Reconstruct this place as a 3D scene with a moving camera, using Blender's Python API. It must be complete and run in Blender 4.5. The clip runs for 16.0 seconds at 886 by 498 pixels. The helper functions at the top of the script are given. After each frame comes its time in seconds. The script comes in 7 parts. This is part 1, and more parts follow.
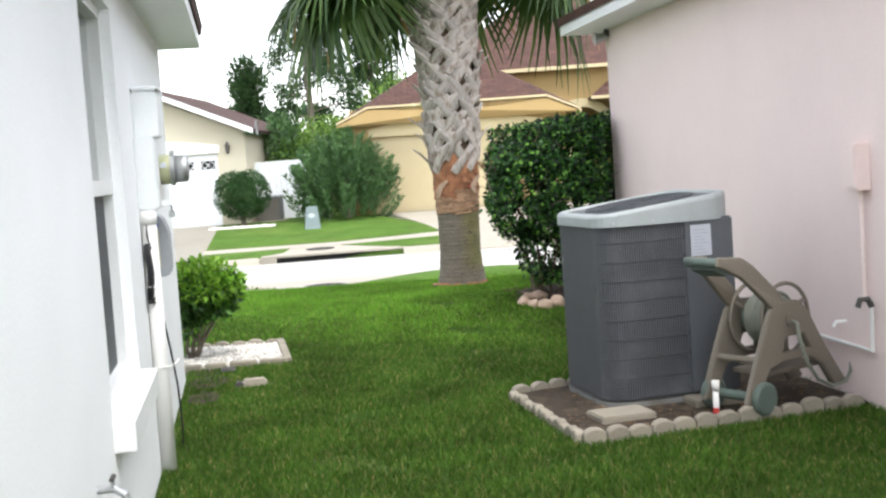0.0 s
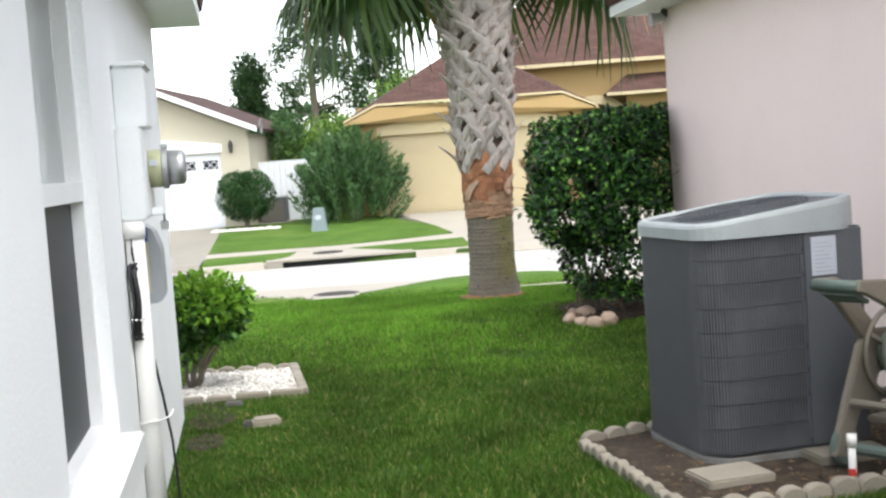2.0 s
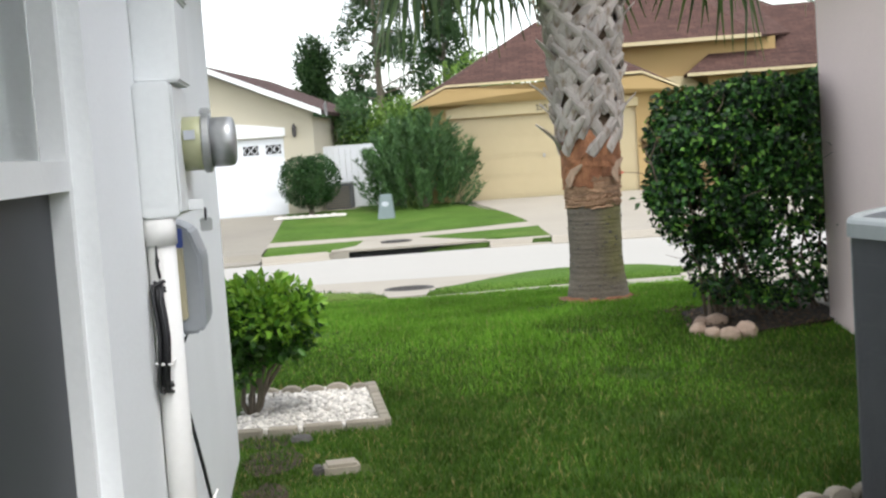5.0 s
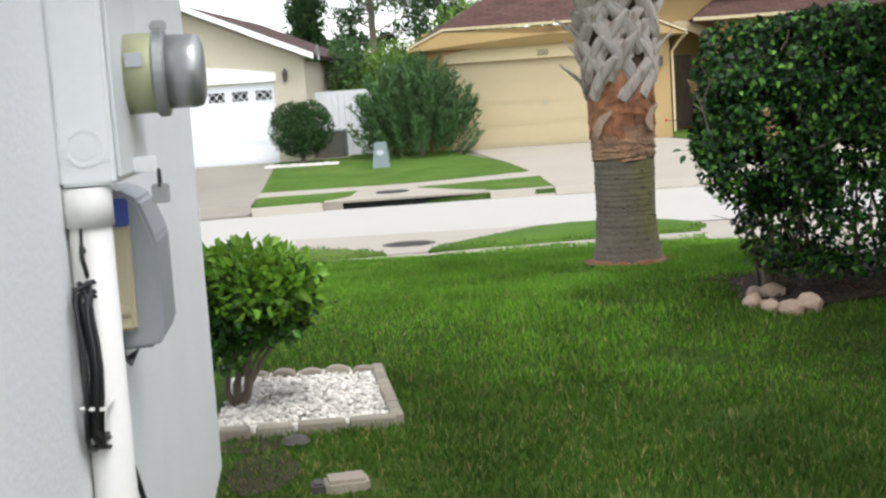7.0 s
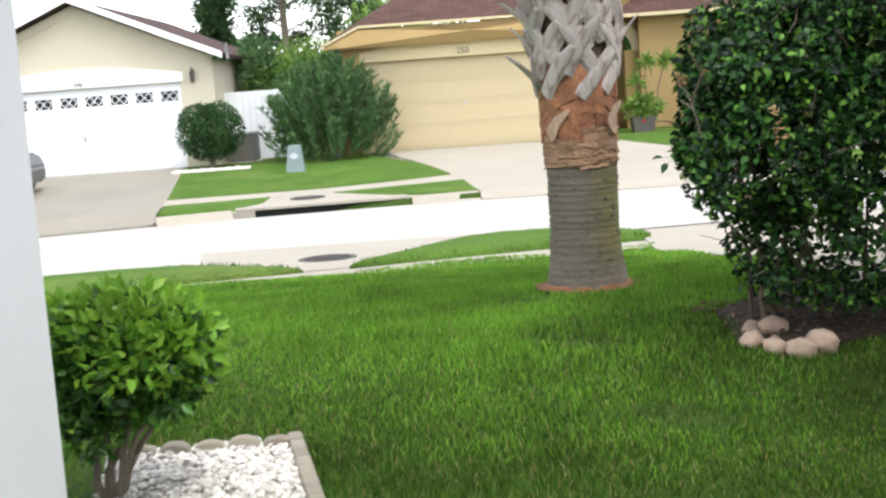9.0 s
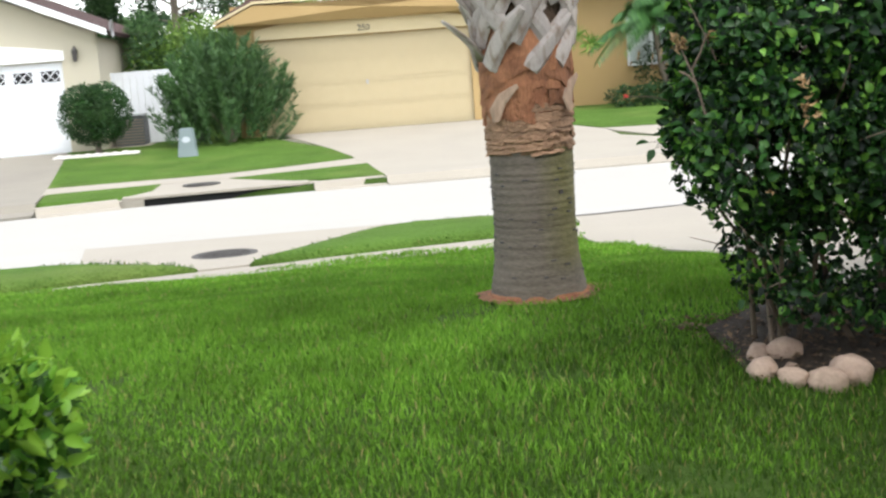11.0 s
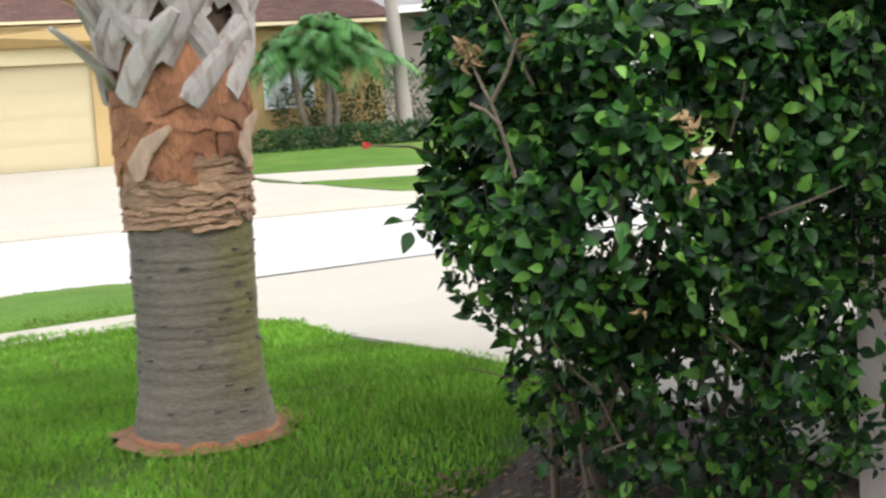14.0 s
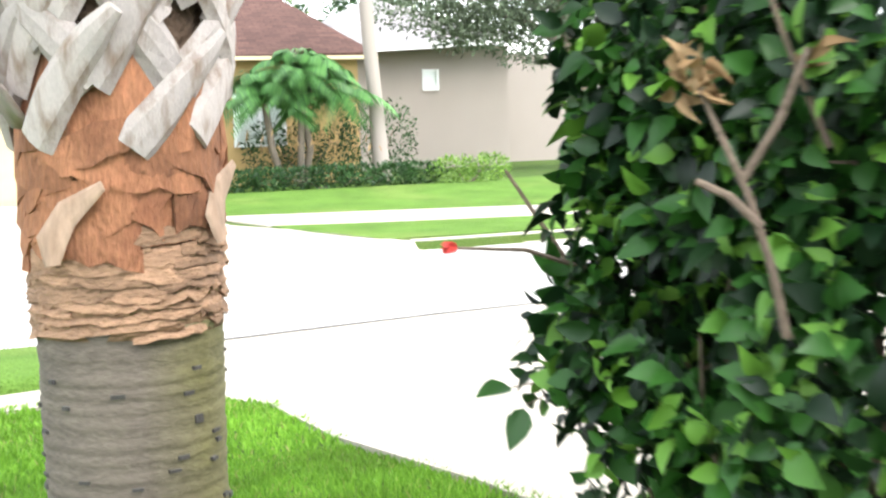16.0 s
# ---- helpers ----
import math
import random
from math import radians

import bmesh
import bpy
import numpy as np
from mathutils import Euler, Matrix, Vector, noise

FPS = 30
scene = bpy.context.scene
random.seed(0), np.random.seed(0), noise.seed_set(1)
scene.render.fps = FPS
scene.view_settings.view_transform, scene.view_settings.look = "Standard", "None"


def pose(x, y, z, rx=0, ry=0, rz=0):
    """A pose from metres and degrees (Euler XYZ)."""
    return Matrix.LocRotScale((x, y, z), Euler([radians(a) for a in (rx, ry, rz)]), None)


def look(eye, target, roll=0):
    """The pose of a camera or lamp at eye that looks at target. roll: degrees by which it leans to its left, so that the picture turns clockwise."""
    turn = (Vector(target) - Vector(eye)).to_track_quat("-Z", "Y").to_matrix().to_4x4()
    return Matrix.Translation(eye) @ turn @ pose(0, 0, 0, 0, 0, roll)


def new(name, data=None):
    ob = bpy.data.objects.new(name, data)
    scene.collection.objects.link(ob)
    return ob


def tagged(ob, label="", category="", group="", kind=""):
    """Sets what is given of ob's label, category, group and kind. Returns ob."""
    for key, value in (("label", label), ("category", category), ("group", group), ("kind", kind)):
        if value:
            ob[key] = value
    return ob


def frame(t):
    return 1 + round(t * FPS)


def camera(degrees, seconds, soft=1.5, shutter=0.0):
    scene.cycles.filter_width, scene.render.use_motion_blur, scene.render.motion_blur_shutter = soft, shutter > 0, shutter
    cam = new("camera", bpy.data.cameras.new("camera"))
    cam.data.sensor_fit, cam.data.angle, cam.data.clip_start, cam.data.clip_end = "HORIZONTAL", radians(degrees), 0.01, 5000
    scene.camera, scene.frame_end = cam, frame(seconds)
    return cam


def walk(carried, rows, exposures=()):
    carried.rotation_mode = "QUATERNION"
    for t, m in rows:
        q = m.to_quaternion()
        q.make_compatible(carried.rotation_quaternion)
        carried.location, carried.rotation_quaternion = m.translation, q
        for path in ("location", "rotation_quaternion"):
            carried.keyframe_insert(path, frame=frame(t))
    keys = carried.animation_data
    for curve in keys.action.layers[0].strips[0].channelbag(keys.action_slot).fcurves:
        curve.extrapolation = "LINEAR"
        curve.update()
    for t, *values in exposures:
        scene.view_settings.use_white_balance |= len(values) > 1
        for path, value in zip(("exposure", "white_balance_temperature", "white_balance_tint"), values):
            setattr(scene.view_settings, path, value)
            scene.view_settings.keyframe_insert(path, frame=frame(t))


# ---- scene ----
cam = camera(38.28, 16.0, soft=2.4, shutter=0.5)
ROWS = [
    (0, 0.645, 0.014, 1.382, -7.50, -3.99, 3.98),
    (0.5, 0.613, 0.369, 1.383, -7.80, -4.15, 4.00),
    (1, 0.592, 0.719, 1.395, -7.87, -4.17, 3.95),
    (1.5, 0.591, 1.057, 1.400, -7.66, -4.14, 4.10),
    (2, 0.574, 1.401, 1.384, -7.40, -3.99, 4.06),
    (2.5, 0.548, 1.723, 1.372, -7.06, -3.83, 4.05),
    (3, 0.535, 1.998, 1.373, -6.46, -3.81, 3.98),
    (3.5, 0.511, 2.247, 1.369, -5.91, -3.89, 3.99),
    (4, 0.503, 2.484, 1.365, -5.31, -4.16, 4.20),
    (6.5, 0.465, 3.794, 1.362, -4.23, -5.71, 3.78),
    (7, 0.447, 4.104, 1.350, -5.01, -6.80, 3.83),
    (7.5, 0.450, 4.433, 1.350, -5.72, -7.33, 3.93),
    (8, 0.453, 4.776, 1.340, -6.65, -7.21, 4.17),
    (8.5, 0.474, 5.133, 1.337, -7.64, -7.14, 4.22),
    (9, 0.493, 5.491, 1.335, -8.87, -7.03, 4.09),
    (11.5, 0.580, 7.117, 1.296, -15.82, -8.41, 4.28),
    (12, 0.618, 7.461, 1.301, -18.71, -7.09, 4.38),
    (12.5, 0.709, 7.803, 1.311, -21.37, -5.53, 4.31),
    (13, 0.816, 8.151, 1.281, -24.38, -5.36, 4.05),
    (13.5, 0.918, 8.464, 1.263, -27.54, -6.74, 3.85),
    (14, 1.058, 8.741, 1.257, -30.10, -7.33, 3.38),
    (14.5, 1.204, 9.050, 1.250, -31.61, -6.41, 2.76),
    (15, 1.331, 9.377, 1.267, -32.28, -5.98, 2.40),
    (15.5, 1.454, 9.707, 1.274, -31.46, -5.59, 2.08),
    (16, 1.560, 10.051, 1.278, -31.50, -5.55, 1.87),
]
walk(cam, [(t, pose(x, y, z, 90 + pitch, roll, yaw)) for t, x, y, z, yaw, pitch, roll in ROWS],
     exposures=[(0, 0.97), (2, 0.84), (3, 0.82), (3.5, 0.66), (4, 0.54), (7, 0.47), (8, 0.5), (9, 0.78), (11.5, 0.72), (13, 0.8), (14.2, 1.02), (15.1, 1.62), (16, 1.82)])

# ---- world and light: bright overcast afternoon ----
world = bpy.data.worlds.new("world")
scene.world = world
world.use_nodes = True
wn, wl = world.node_tree.nodes, world.node_tree.links
wn.clear()
sky = wn.new("ShaderNodeTexSky")
sky.sky_type, sky.sun_disc = "NISHITA", False
sky.sun_elevation, sky.sun_rotation = radians(60), radians(158)
sky.air_density, sky.dust_density, sky.ozone_density = 1.0, 1.5, 1.0
grey = wn.new("ShaderNodeHueSaturation")
grey.inputs["Saturation"].default_value = 0.28
grey.inputs["Value"].default_value = 1.9
bg = wn.new("ShaderNodeBackground")
bg.inputs["Strength"].default_value = 0.15
wout = wn.new("ShaderNodeOutputWorld")
wl.new(sky.outputs[0], grey.inputs["Color"])
wl.new(grey.outputs[0], bg.inputs["Color"])
wl.new(bg.outputs[0], wout.inputs["Surface"])
sun = new("sun", bpy.data.lights.new("sun", "SUN"))
sun.data.energy, sun.data.angle, sun.data.color = 1.1, radians(30), (1.0, 0.98, 0.94)
sun_az, sun_el = radians(158), radians(60)
sun.matrix_basis = look((0, 0, 0), (-math.sin(sun_az) * math.cos(sun_el), -math.cos(sun_az) * math.cos(sun_el), -math.sin(sun_el)))

# ---- materials ----
def mat(name, color, rough=0.8, metal=0.0, spec=0.5, var=0.12, scale=6.0, grain=60.0, bump=0.3, dist=0.01,
        stain=None, stain_scale=1.5, stain_amt=0.5, per=None, per_amt=0.25, streak=(1, 1, 1), trans=0.0):
    """Colour broken up at two scales, fine relief, and stains of their own colour. per: 'Random' of the object or of the island."""
    m = bpy.data.materials.new(name)
    m.use_nodes = True
    n, l = m.node_tree.nodes, m.node_tree.links
    b = n["Principled BSDF"]
    b.inputs["Roughness"].default_value, b.inputs["Metallic"].default_value = rough, metal
    b.inputs["Specular IOR Level"].default_value = spec
    tc = n.new("ShaderNodeTexCoord")
    mp = n.new("ShaderNodeMapping")
    mp.inputs["Scale"].default_value = streak
    l.new(tc.outputs["Object"], mp.inputs["Vector"])
    big, fine = n.new("ShaderNodeTexNoise"), n.new("ShaderNodeTexNoise")
    for t, s, d in ((big, scale, 4), (fine, grain, 3)):
        t.inputs["Scale"].default_value, t.inputs["Detail"].default_value = s, d
        l.new(mp.outputs[0], t.inputs["Vector"])
    add = n.new("ShaderNodeMath"); add.operation = "ADD"
    l.new(big.outputs["Fac"], add.inputs[0]); l.new(fine.outputs["Fac"], add.inputs[1])
    mr = n.new("ShaderNodeMapRange")
    mr.inputs[1].default_value, mr.inputs[2].default_value = 0.6, 1.4
    mr.inputs[3].default_value, mr.inputs[4].default_value = 1 - var, 1 + var
    l.new(add.outputs[0], mr.inputs[0])
    col = n.new("ShaderNodeRGB"); col.outputs[0].default_value = (*color, 1)
    last = col.outputs[0]
    if stain:
        sn = n.new("ShaderNodeTexNoise"); sn.inputs["Scale"].default_value, sn.inputs["Detail"].default_value = stain_scale, 6
        l.new(mp.outputs[0], sn.inputs["Vector"])
        sr = n.new("ShaderNodeMapRange"); sr.inputs[1].default_value, sr.inputs[2].default_value = 0.5, 0.72
        sr.inputs[4].default_value = stain_amt
        l.new(sn.outputs["Fac"], sr.inputs[0])
        mx = n.new("ShaderNodeMix"); mx.data_type = "RGBA"
        l.new(sr.outputs[0], mx.inputs[0]); l.new(last, mx.inputs[6]); mx.inputs[7].default_value = (*stain, 1)
        last = mx.outputs[2]
    if per:
        if per == "object":
            rnd = n.new("ShaderNodeObjectInfo").outputs["Random"]
        else:
            rnd = n.new("ShaderNodeNewGeometry").outputs["Random Per Island"]
        r2 = n.new("ShaderNodeMapRange"); r2.inputs[3].default_value, r2.inputs[4].default_value = 1 - per_amt, 1 + per_amt
        l.new(rnd, r2.inputs[0])
        mul = n.new("ShaderNodeMath"); mul.operation = "MULTIPLY"
        l.new(mr.outputs[0], mul.inputs[0]); l.new(r2.outputs[0], mul.inputs[1])
        fac = mul.outputs[0]
    else:
        fac = mr.outputs[0]
    vm = n.new("ShaderNodeVectorMath"); vm.operation = "SCALE"
    l.new(last, vm.inputs[0]); l.new(fac, vm.inputs["Scale"])
    l.new(vm.outputs[0], b.inputs["Base Color"])
    if bump:
        bp = n.new("ShaderNodeBump"); bp.inputs["Strength"].default_value, bp.inputs["Distance"].default_value = bump, dist
        l.new(fine.outputs["Fac"], bp.inputs["Height"]); l.new(bp.outputs[0], b.inputs["Normal"])
    if trans:
        tr = n.new("ShaderNodeBsdfTranslucent"); l.new(vm.outputs[0], tr.inputs["Color"])
        ms = n.new("ShaderNodeMixShader"); ms.inputs[0].default_value = trans
        l.new(b.outputs[0], ms.inputs[1]); l.new(tr.outputs[0], ms.inputs[2])
        l.new(ms.outputs[0], n["Material Output"].inputs["Surface"])
    return m


def leaf_mat(name, dark, light, rough=0.45, trans=0.3, spec=0.4, tip=None, tip_at=0.93, low=0.0):
    """Foliage: each island takes a shade between dark and light, a few take the tip colour."""
    m = bpy.data.materials.new(name)
    m.use_nodes = True
    n, l = m.node_tree.nodes, m.node_tree.links
    b = n["Principled BSDF"]
    b.inputs["Roughness"].default_value, b.inputs["Specular IOR Level"].default_value = rough, spec
    g = n.new("ShaderNodeNewGeometry")
    r = n.new("ShaderNodeValToRGB")
    r.color_ramp.elements[0].color, r.color_ramp.elements[1].color = (*dark, 1), (*light, 1)
    r.color_ramp.elements[0].position = low
    if tip:
        r.color_ramp.elements[1].position = tip_at - 0.03
        e = r.color_ramp.elements.new(tip_at)
        e.color = (*tip, 1)
    l.new(g.outputs["Random Per Island"], r.inputs[0])
    tc, no = n.new("ShaderNodeTexCoord"), n.new("ShaderNodeTexNoise")
    no.inputs["Scale"].default_value = 1.7
    l.new(tc.outputs["Object"], no.inputs["Vector"])
    mr = n.new("ShaderNodeMapRange"); mr.inputs[1].default_value, mr.inputs[2].default_value = 0.3, 0.7
    mr.inputs[3].default_value, mr.inputs[4].default_value = 0.72, 1.3
    l.new(no.outputs["Fac"], mr.inputs[0])
    vm = n.new("ShaderNodeVectorMath"); vm.operation = "SCALE"
    l.new(r.outputs[0], vm.inputs[0]); l.new(mr.outputs[0], vm.inputs["Scale"])
    l.new(vm.outputs[0], b.inputs["Base Color"])
    tr = n.new("ShaderNodeBsdfTranslucent"); l.new(vm.outputs[0], tr.inputs["Color"])
    ms = n.new("ShaderNodeMixShader"); ms.inputs[0].default_value = trans
    l.new(b.outputs[0], ms.inputs[1]); l.new(tr.outputs[0], ms.inputs[2])
    l.new(ms.outputs[0], n["Material Output"].inputs["Surface"])
    return m


def shingle_mat(name, color):
    """Asphalt shingles: courses and tabs of slightly different brown."""
    m = mat(name, color, 0.95, grain=90, bump=0.5, var=0.2, scale=2.0, spec=0.2)
    n, l = m.node_tree.nodes, m.node_tree.links
    b = n["Principled BSDF"]
    br = n.new("ShaderNodeTexBrick")
    br.inputs["Scale"].default_value = 1.0
    br.inputs["Brick Width"].default_value, br.inputs["Row Height"].default_value = 0.33, 0.145
    br.inputs["Mortar Size"].default_value = 0.008
    br.inputs["Color1"].default_value, br.inputs["Color2"].default_value, br.inputs["Mortar"].default_value = (1.15, 1.12, 1.1, 1), (0.8, 0.8, 0.8, 1), (0.5, 0.5, 0.5, 1)
    uv = n.new("ShaderNodeUVMap")
    l.new(uv.outputs[0], br.inputs["Vector"])
    old = b.inputs["Base Color"].links[0].from_socket
    mu = n.new("ShaderNodeVectorMath"); mu.operation = "MULTIPLY"
    l.new(old, mu.inputs[0]); l.new(br.outputs["Color"], mu.inputs[1])
    l.new(mu.outputs[0], b.inputs["Base Color"])
    return m


M = dict(
    white_stucco=mat("white_stucco", (0.87, 0.885, 0.885), 0.85, var=0.03, scale=2, grain=70, bump=0.35, dist=0.004, spec=0.3, stain=(0.74, 0.76, 0.74), stain_scale=0.8, stain_amt=0.25),
    pink_stucco=mat("pink_stucco", (0.88, 0.73, 0.69), 0.88, var=0.035, scale=1.6, grain=80, bump=0.35, dist=0.005, spec=0.25, stain=(0.76, 0.63, 0.60), stain_scale=0.9, stain_amt=0.35),
    yellow_stucco=mat("yellow_stucco", (0.385, 0.265, 0.115), 0.9, var=0.05, scale=0.7, grain=50, bump=0.2, stain=(0.47, 0.34, 0.165), stain_scale=0.6, stain_amt=0.3),
    cream_trim=mat("cream_trim", (0.54, 0.45, 0.27), 0.7, var=0.03, bump=0.1),
    cream_stucco=mat("cream_stucco", (0.53, 0.485, 0.37), 0.9, var=0.05, scale=0.7, grain=50, bump=0.2, stain=(0.52, 0.48, 0.38), stain_scale=0.5, stain_amt=0.4),
    cream_door=mat("cream_door", (0.455, 0.375, 0.225), 0.55, var=0.03, bump=0.05),
    white_paint=mat("white_paint", (0.80, 0.81, 0.80), 0.5, var=0.03, bump=0.05),
    white_door=mat("white_door", (0.80, 0.82, 0.84), 0.5, var=0.02, bump=0.04),
    grey_stucco=mat("grey_stucco", (0.27, 0.235, 0.205), 0.9, var=0.06, scale=0.7, bump=0.2),
    shingle=shingle_mat("brown_shingle", (0.092, 0.052, 0.043)),
    shingle_dark=shingle_mat("dark_shingle", (0.085, 0.055, 0.05)),
    shingle_pale=shingle_mat("pale_shingle", (0.26, 0.25, 0.25)),
    concrete=mat("concrete", (0.35, 0.318, 0.262), 0.9, var=0.07, scale=0.8, grain=35, bump=0.25, dist=0.004, stain=(0.34, 0.31, 0.26), stain_scale=0.35, stain_amt=0.55),
    old_concrete=mat("old_concrete", (0.26, 0.238, 0.195), 0.92, var=0.1, scale=1.0, grain=35, bump=0.3, dist=0.004, stain=(0.22, 0.2, 0.17), stain_scale=0.4, stain_amt=0.7),
    road=mat("road_concrete", (0.41, 0.395, 0.36), 0.9, var=0.05, scale=0.5, grain=40, bump=0.25, dist=0.004, stain=(0.35, 0.34, 0.31), stain_scale=0.25, stain_amt=0.4, streak=(0.3, 1, 1)),
    edging=mat("edging_concrete", (0.27, 0.24, 0.19), 0.92, var=0.14, scale=7, grain=90, bump=0.5, dist=0.004, per="object", per_amt=0.14, stain=(0.25, 0.23, 0.18), stain_scale=5, stain_amt=0.6),
    litter=mat("litter", (0.14, 0.09, 0.05), 0.95, var=0.3, scale=12, bump=0.3, per="island", per_amt=0.5),
    soil=mat("soil", (0.045, 0.031, 0.019), 0.98, var=0.4, scale=7, grain=70, bump=1.0, dist=0.03, stain=(0.12, 0.09, 0.05), stain_scale=9, stain_amt=0.7),
    mulch=mat("mulch", (0.045, 0.031, 0.019), 0.98, var=0.4, scale=12, grain=90, bump=1.0, dist=0.02),
    turf=mat("turf", (0.05, 0.09, 0.018), 0.95, var=0.3, scale=1.2, grain=45, bump=1.0, dist=0.03, spec=0.1, stain=(0.10, 0.12, 0.035), stain_scale=0.9, stain_amt=0.5),
    far_turf=mat("far_turf", (0.085, 0.16, 0.028), 0.95, var=0.3, scale=1.4, grain=30, bump=1.0, dist=0.05, spec=0.1, stain=(0.17, 0.21, 0.06), stain_scale=0.5, stain_amt=0.55),
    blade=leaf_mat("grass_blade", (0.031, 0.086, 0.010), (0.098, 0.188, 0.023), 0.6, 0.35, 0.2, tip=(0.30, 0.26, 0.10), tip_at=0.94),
    hedge_leaf=leaf_mat("hedge_leaf", (0.004, 0.018, 0.005), (0.034, 0.125, 0.017), 0.48, 0.14, 0.32, tip=(0.12, 0.27, 0.035), tip_at=0.88, low=0.3),
    privet_leaf=leaf_mat("privet_leaf", (0.014, 0.05, 0.01), (0.085, 0.23, 0.025), 0.38, 0.25, 0.4),
    privet_tip=leaf_mat("privet_tip", (0.14, 0.33, 0.03), (0.27, 0.47, 0.05), 0.4, 0.4, 0.4),
    oleander_leaf=leaf_mat("oleander_leaf", (0.026, 0.075, 0.022), (0.11, 0.21, 0.07), 0.5, 0.25),
    light_leaf=leaf_mat("light_leaf", (0.08, 0.17, 0.03), (0.22, 0.36, 0.06), 0.5, 0.3),
    round_leaf=leaf_mat("round_leaf", (0.008, 0.034, 0.008), (0.036, 0.105, 0.02), 0.5, 0.2),
    dark_leaf=leaf_mat("dark_leaf", (0.010, 0.034, 0.010), (0.036, 0.095, 0.02), 0.5, 0.2),
    pine_leaf=leaf_mat("pine_leaf", (0.015, 0.045, 0.014), (0.055, 0.11, 0.032), 0.6, 0.2),
    oak_leaf=leaf_mat("oak_leaf", (0.06, 0.08, 0.05), (0.13, 0.17, 0.10), 0.6, 0.2),
    date_leaf=leaf_mat("date_leaf", (0.04, 0.12, 0.035), (0.10, 0.24, 0.06), 0.45, 0.3),
    blade_bright=leaf_mat("grass_blade_bright", (0.098, 0.225, 0.020), (0.20, 0.40, 0.042), 0.6, 0.4, 0.2, tip=(0.30, 0.30, 0.11), tip_at=0.975),
    frond_leaf=leaf_mat("frond_leaf", (0.025, 0.06, 0.014), (0.08, 0.135, 0.03), 0.45, 0.35, tip=(0.30, 0.20, 0.07), tip_at=0.95),
    dead_leaf=leaf_mat("dead_leaf", (0.26, 0.16, 0.07), (0.42, 0.29, 0.15), 0.8, 0.2),
    bark=mat("bark", (0.16, 0.13, 0.10), 0.95, var=0.35, scale=9, grain=60, bump=0.9, dist=0.01, streak=(1, 1, 0.3)),
    twig=mat("twig", (0.14, 0.105, 0.075), 0.9, var=0.25, scale=20, grain=90, bump=0.5),
    palm_grey=mat("palm_trunk_grey", (0.145, 0.122, 0.095), 0.95, var=0.35, scale=4, grain=40, bump=0.7, dist=0.006, streak=(1, 1, 2.6), stain=(0.14, 0.13, 0.045), stain_scale=3.0, stain_amt=1.0),
    palm_strip=mat("palm_fibre_strip", (0.33, 0.20, 0.12), 0.95, var=0.35, scale=8, grain=45, bump=0.9, dist=0.012, streak=(1, 1, 2.5), per="object", per_amt=0.25),
    palm_orange=mat("palm_fibre", (0.34, 0.15, 0.075), 0.95, var=0.4, per="object", per_amt=0.28, scale=7, grain=55, bump=1.0, dist=0.012, streak=(1.8, 1.8, 0.7), stain=(0.18, 0.07, 0.035), stain_scale=6, stain_amt=0.8),
    palm_core=mat("palm_core", (0.13, 0.085, 0.055), 0.98, var=0.4, scale=12, grain=50, bump=1.0, dist=0.02),
    boot=mat("palm_boot", (0.52, 0.465, 0.42), 0.85, var=0.16, scale=6, grain=55, bump=0.5, dist=0.004, streak=(1, 1, 0.35), per="object", per_amt=0.2, stain=(0.22, 0.15, 0.10), stain_scale=6, stain_amt=0.9),
    palm_flap=mat("palm_flap", (0.43, 0.30, 0.21), 0.9, var=0.3, scale=9, grain=50, bump=0.7, dist=0.006, streak=(1, 1, 0.4), stain=(0.24, 0.12, 0.06), stain_scale=8, stain_amt=0.8),
    ac_body=mat("ac_body", (0.092, 0.099, 0.108), 0.5, var=0.08, scale=5, grain=60, bump=0.1, spec=0.4, stain=(0.13, 0.14, 0.15), stain_scale=3, stain_amt=0.4),
    ac_rim=mat("ac_rim", (0.20, 0.20, 0.19), 0.6, var=0.15, scale=8, bump=0.1, stain=(0.13, 0.11, 0.09), stain_scale=6, stain_amt=0.7),
    ac_wire=mat("ac_wire", (0.125, 0.13, 0.14), 0.45, var=0.08, bump=0.0),
    orange_soil=mat("orange_soil", (0.22, 0.11, 0.055), 0.98, var=0.35, scale=14, grain=80, bump=1.0, dist=0.01, stain=(0.09, 0.06, 0.035), stain_scale=8, stain_amt=0.7),
    ac_louver=mat("ac_louver", (0.045, 0.048, 0.055), 0.5, var=0.1, scale=6, grain=70, bump=0.15, stain=(0.17, 0.175, 0.18), stain_scale=4, stain_amt=0.6),
    ac_top=mat("ac_top", (0.34, 0.37, 0.37), 0.5, var=0.05, scale=4, bump=0.06, stain=(0.28, 0.3, 0.29), stain_scale=5, stain_amt=0.4),
    ac_grille=mat("ac_grille", (0.07, 0.075, 0.08), 0.5, bump=0.0),
    label=mat("label_paper", (0.48, 0.51, 0.56), 0.5, var=0.03, bump=0.0),
    ink=mat("label_ink", (0.30, 0.33, 0.38), 0.6, var=0.02, bump=0.0),
    tan_plastic=mat("tan_plastic", (0.19, 0.165, 0.13), 0.55, var=0.1, scale=6, grain=60, bump=0.12, stain=(0.19, 0.165, 0.13), stain_scale=6, stain_amt=0.5),
    green_plastic=mat("green_plastic", (0.10, 0.135, 0.115), 0.5, var=0.1, bump=0.08),
    hose=mat("hose_green", (0.20, 0.21, 0.17), 0.45, var=0.12, scale=12, bump=0.1),
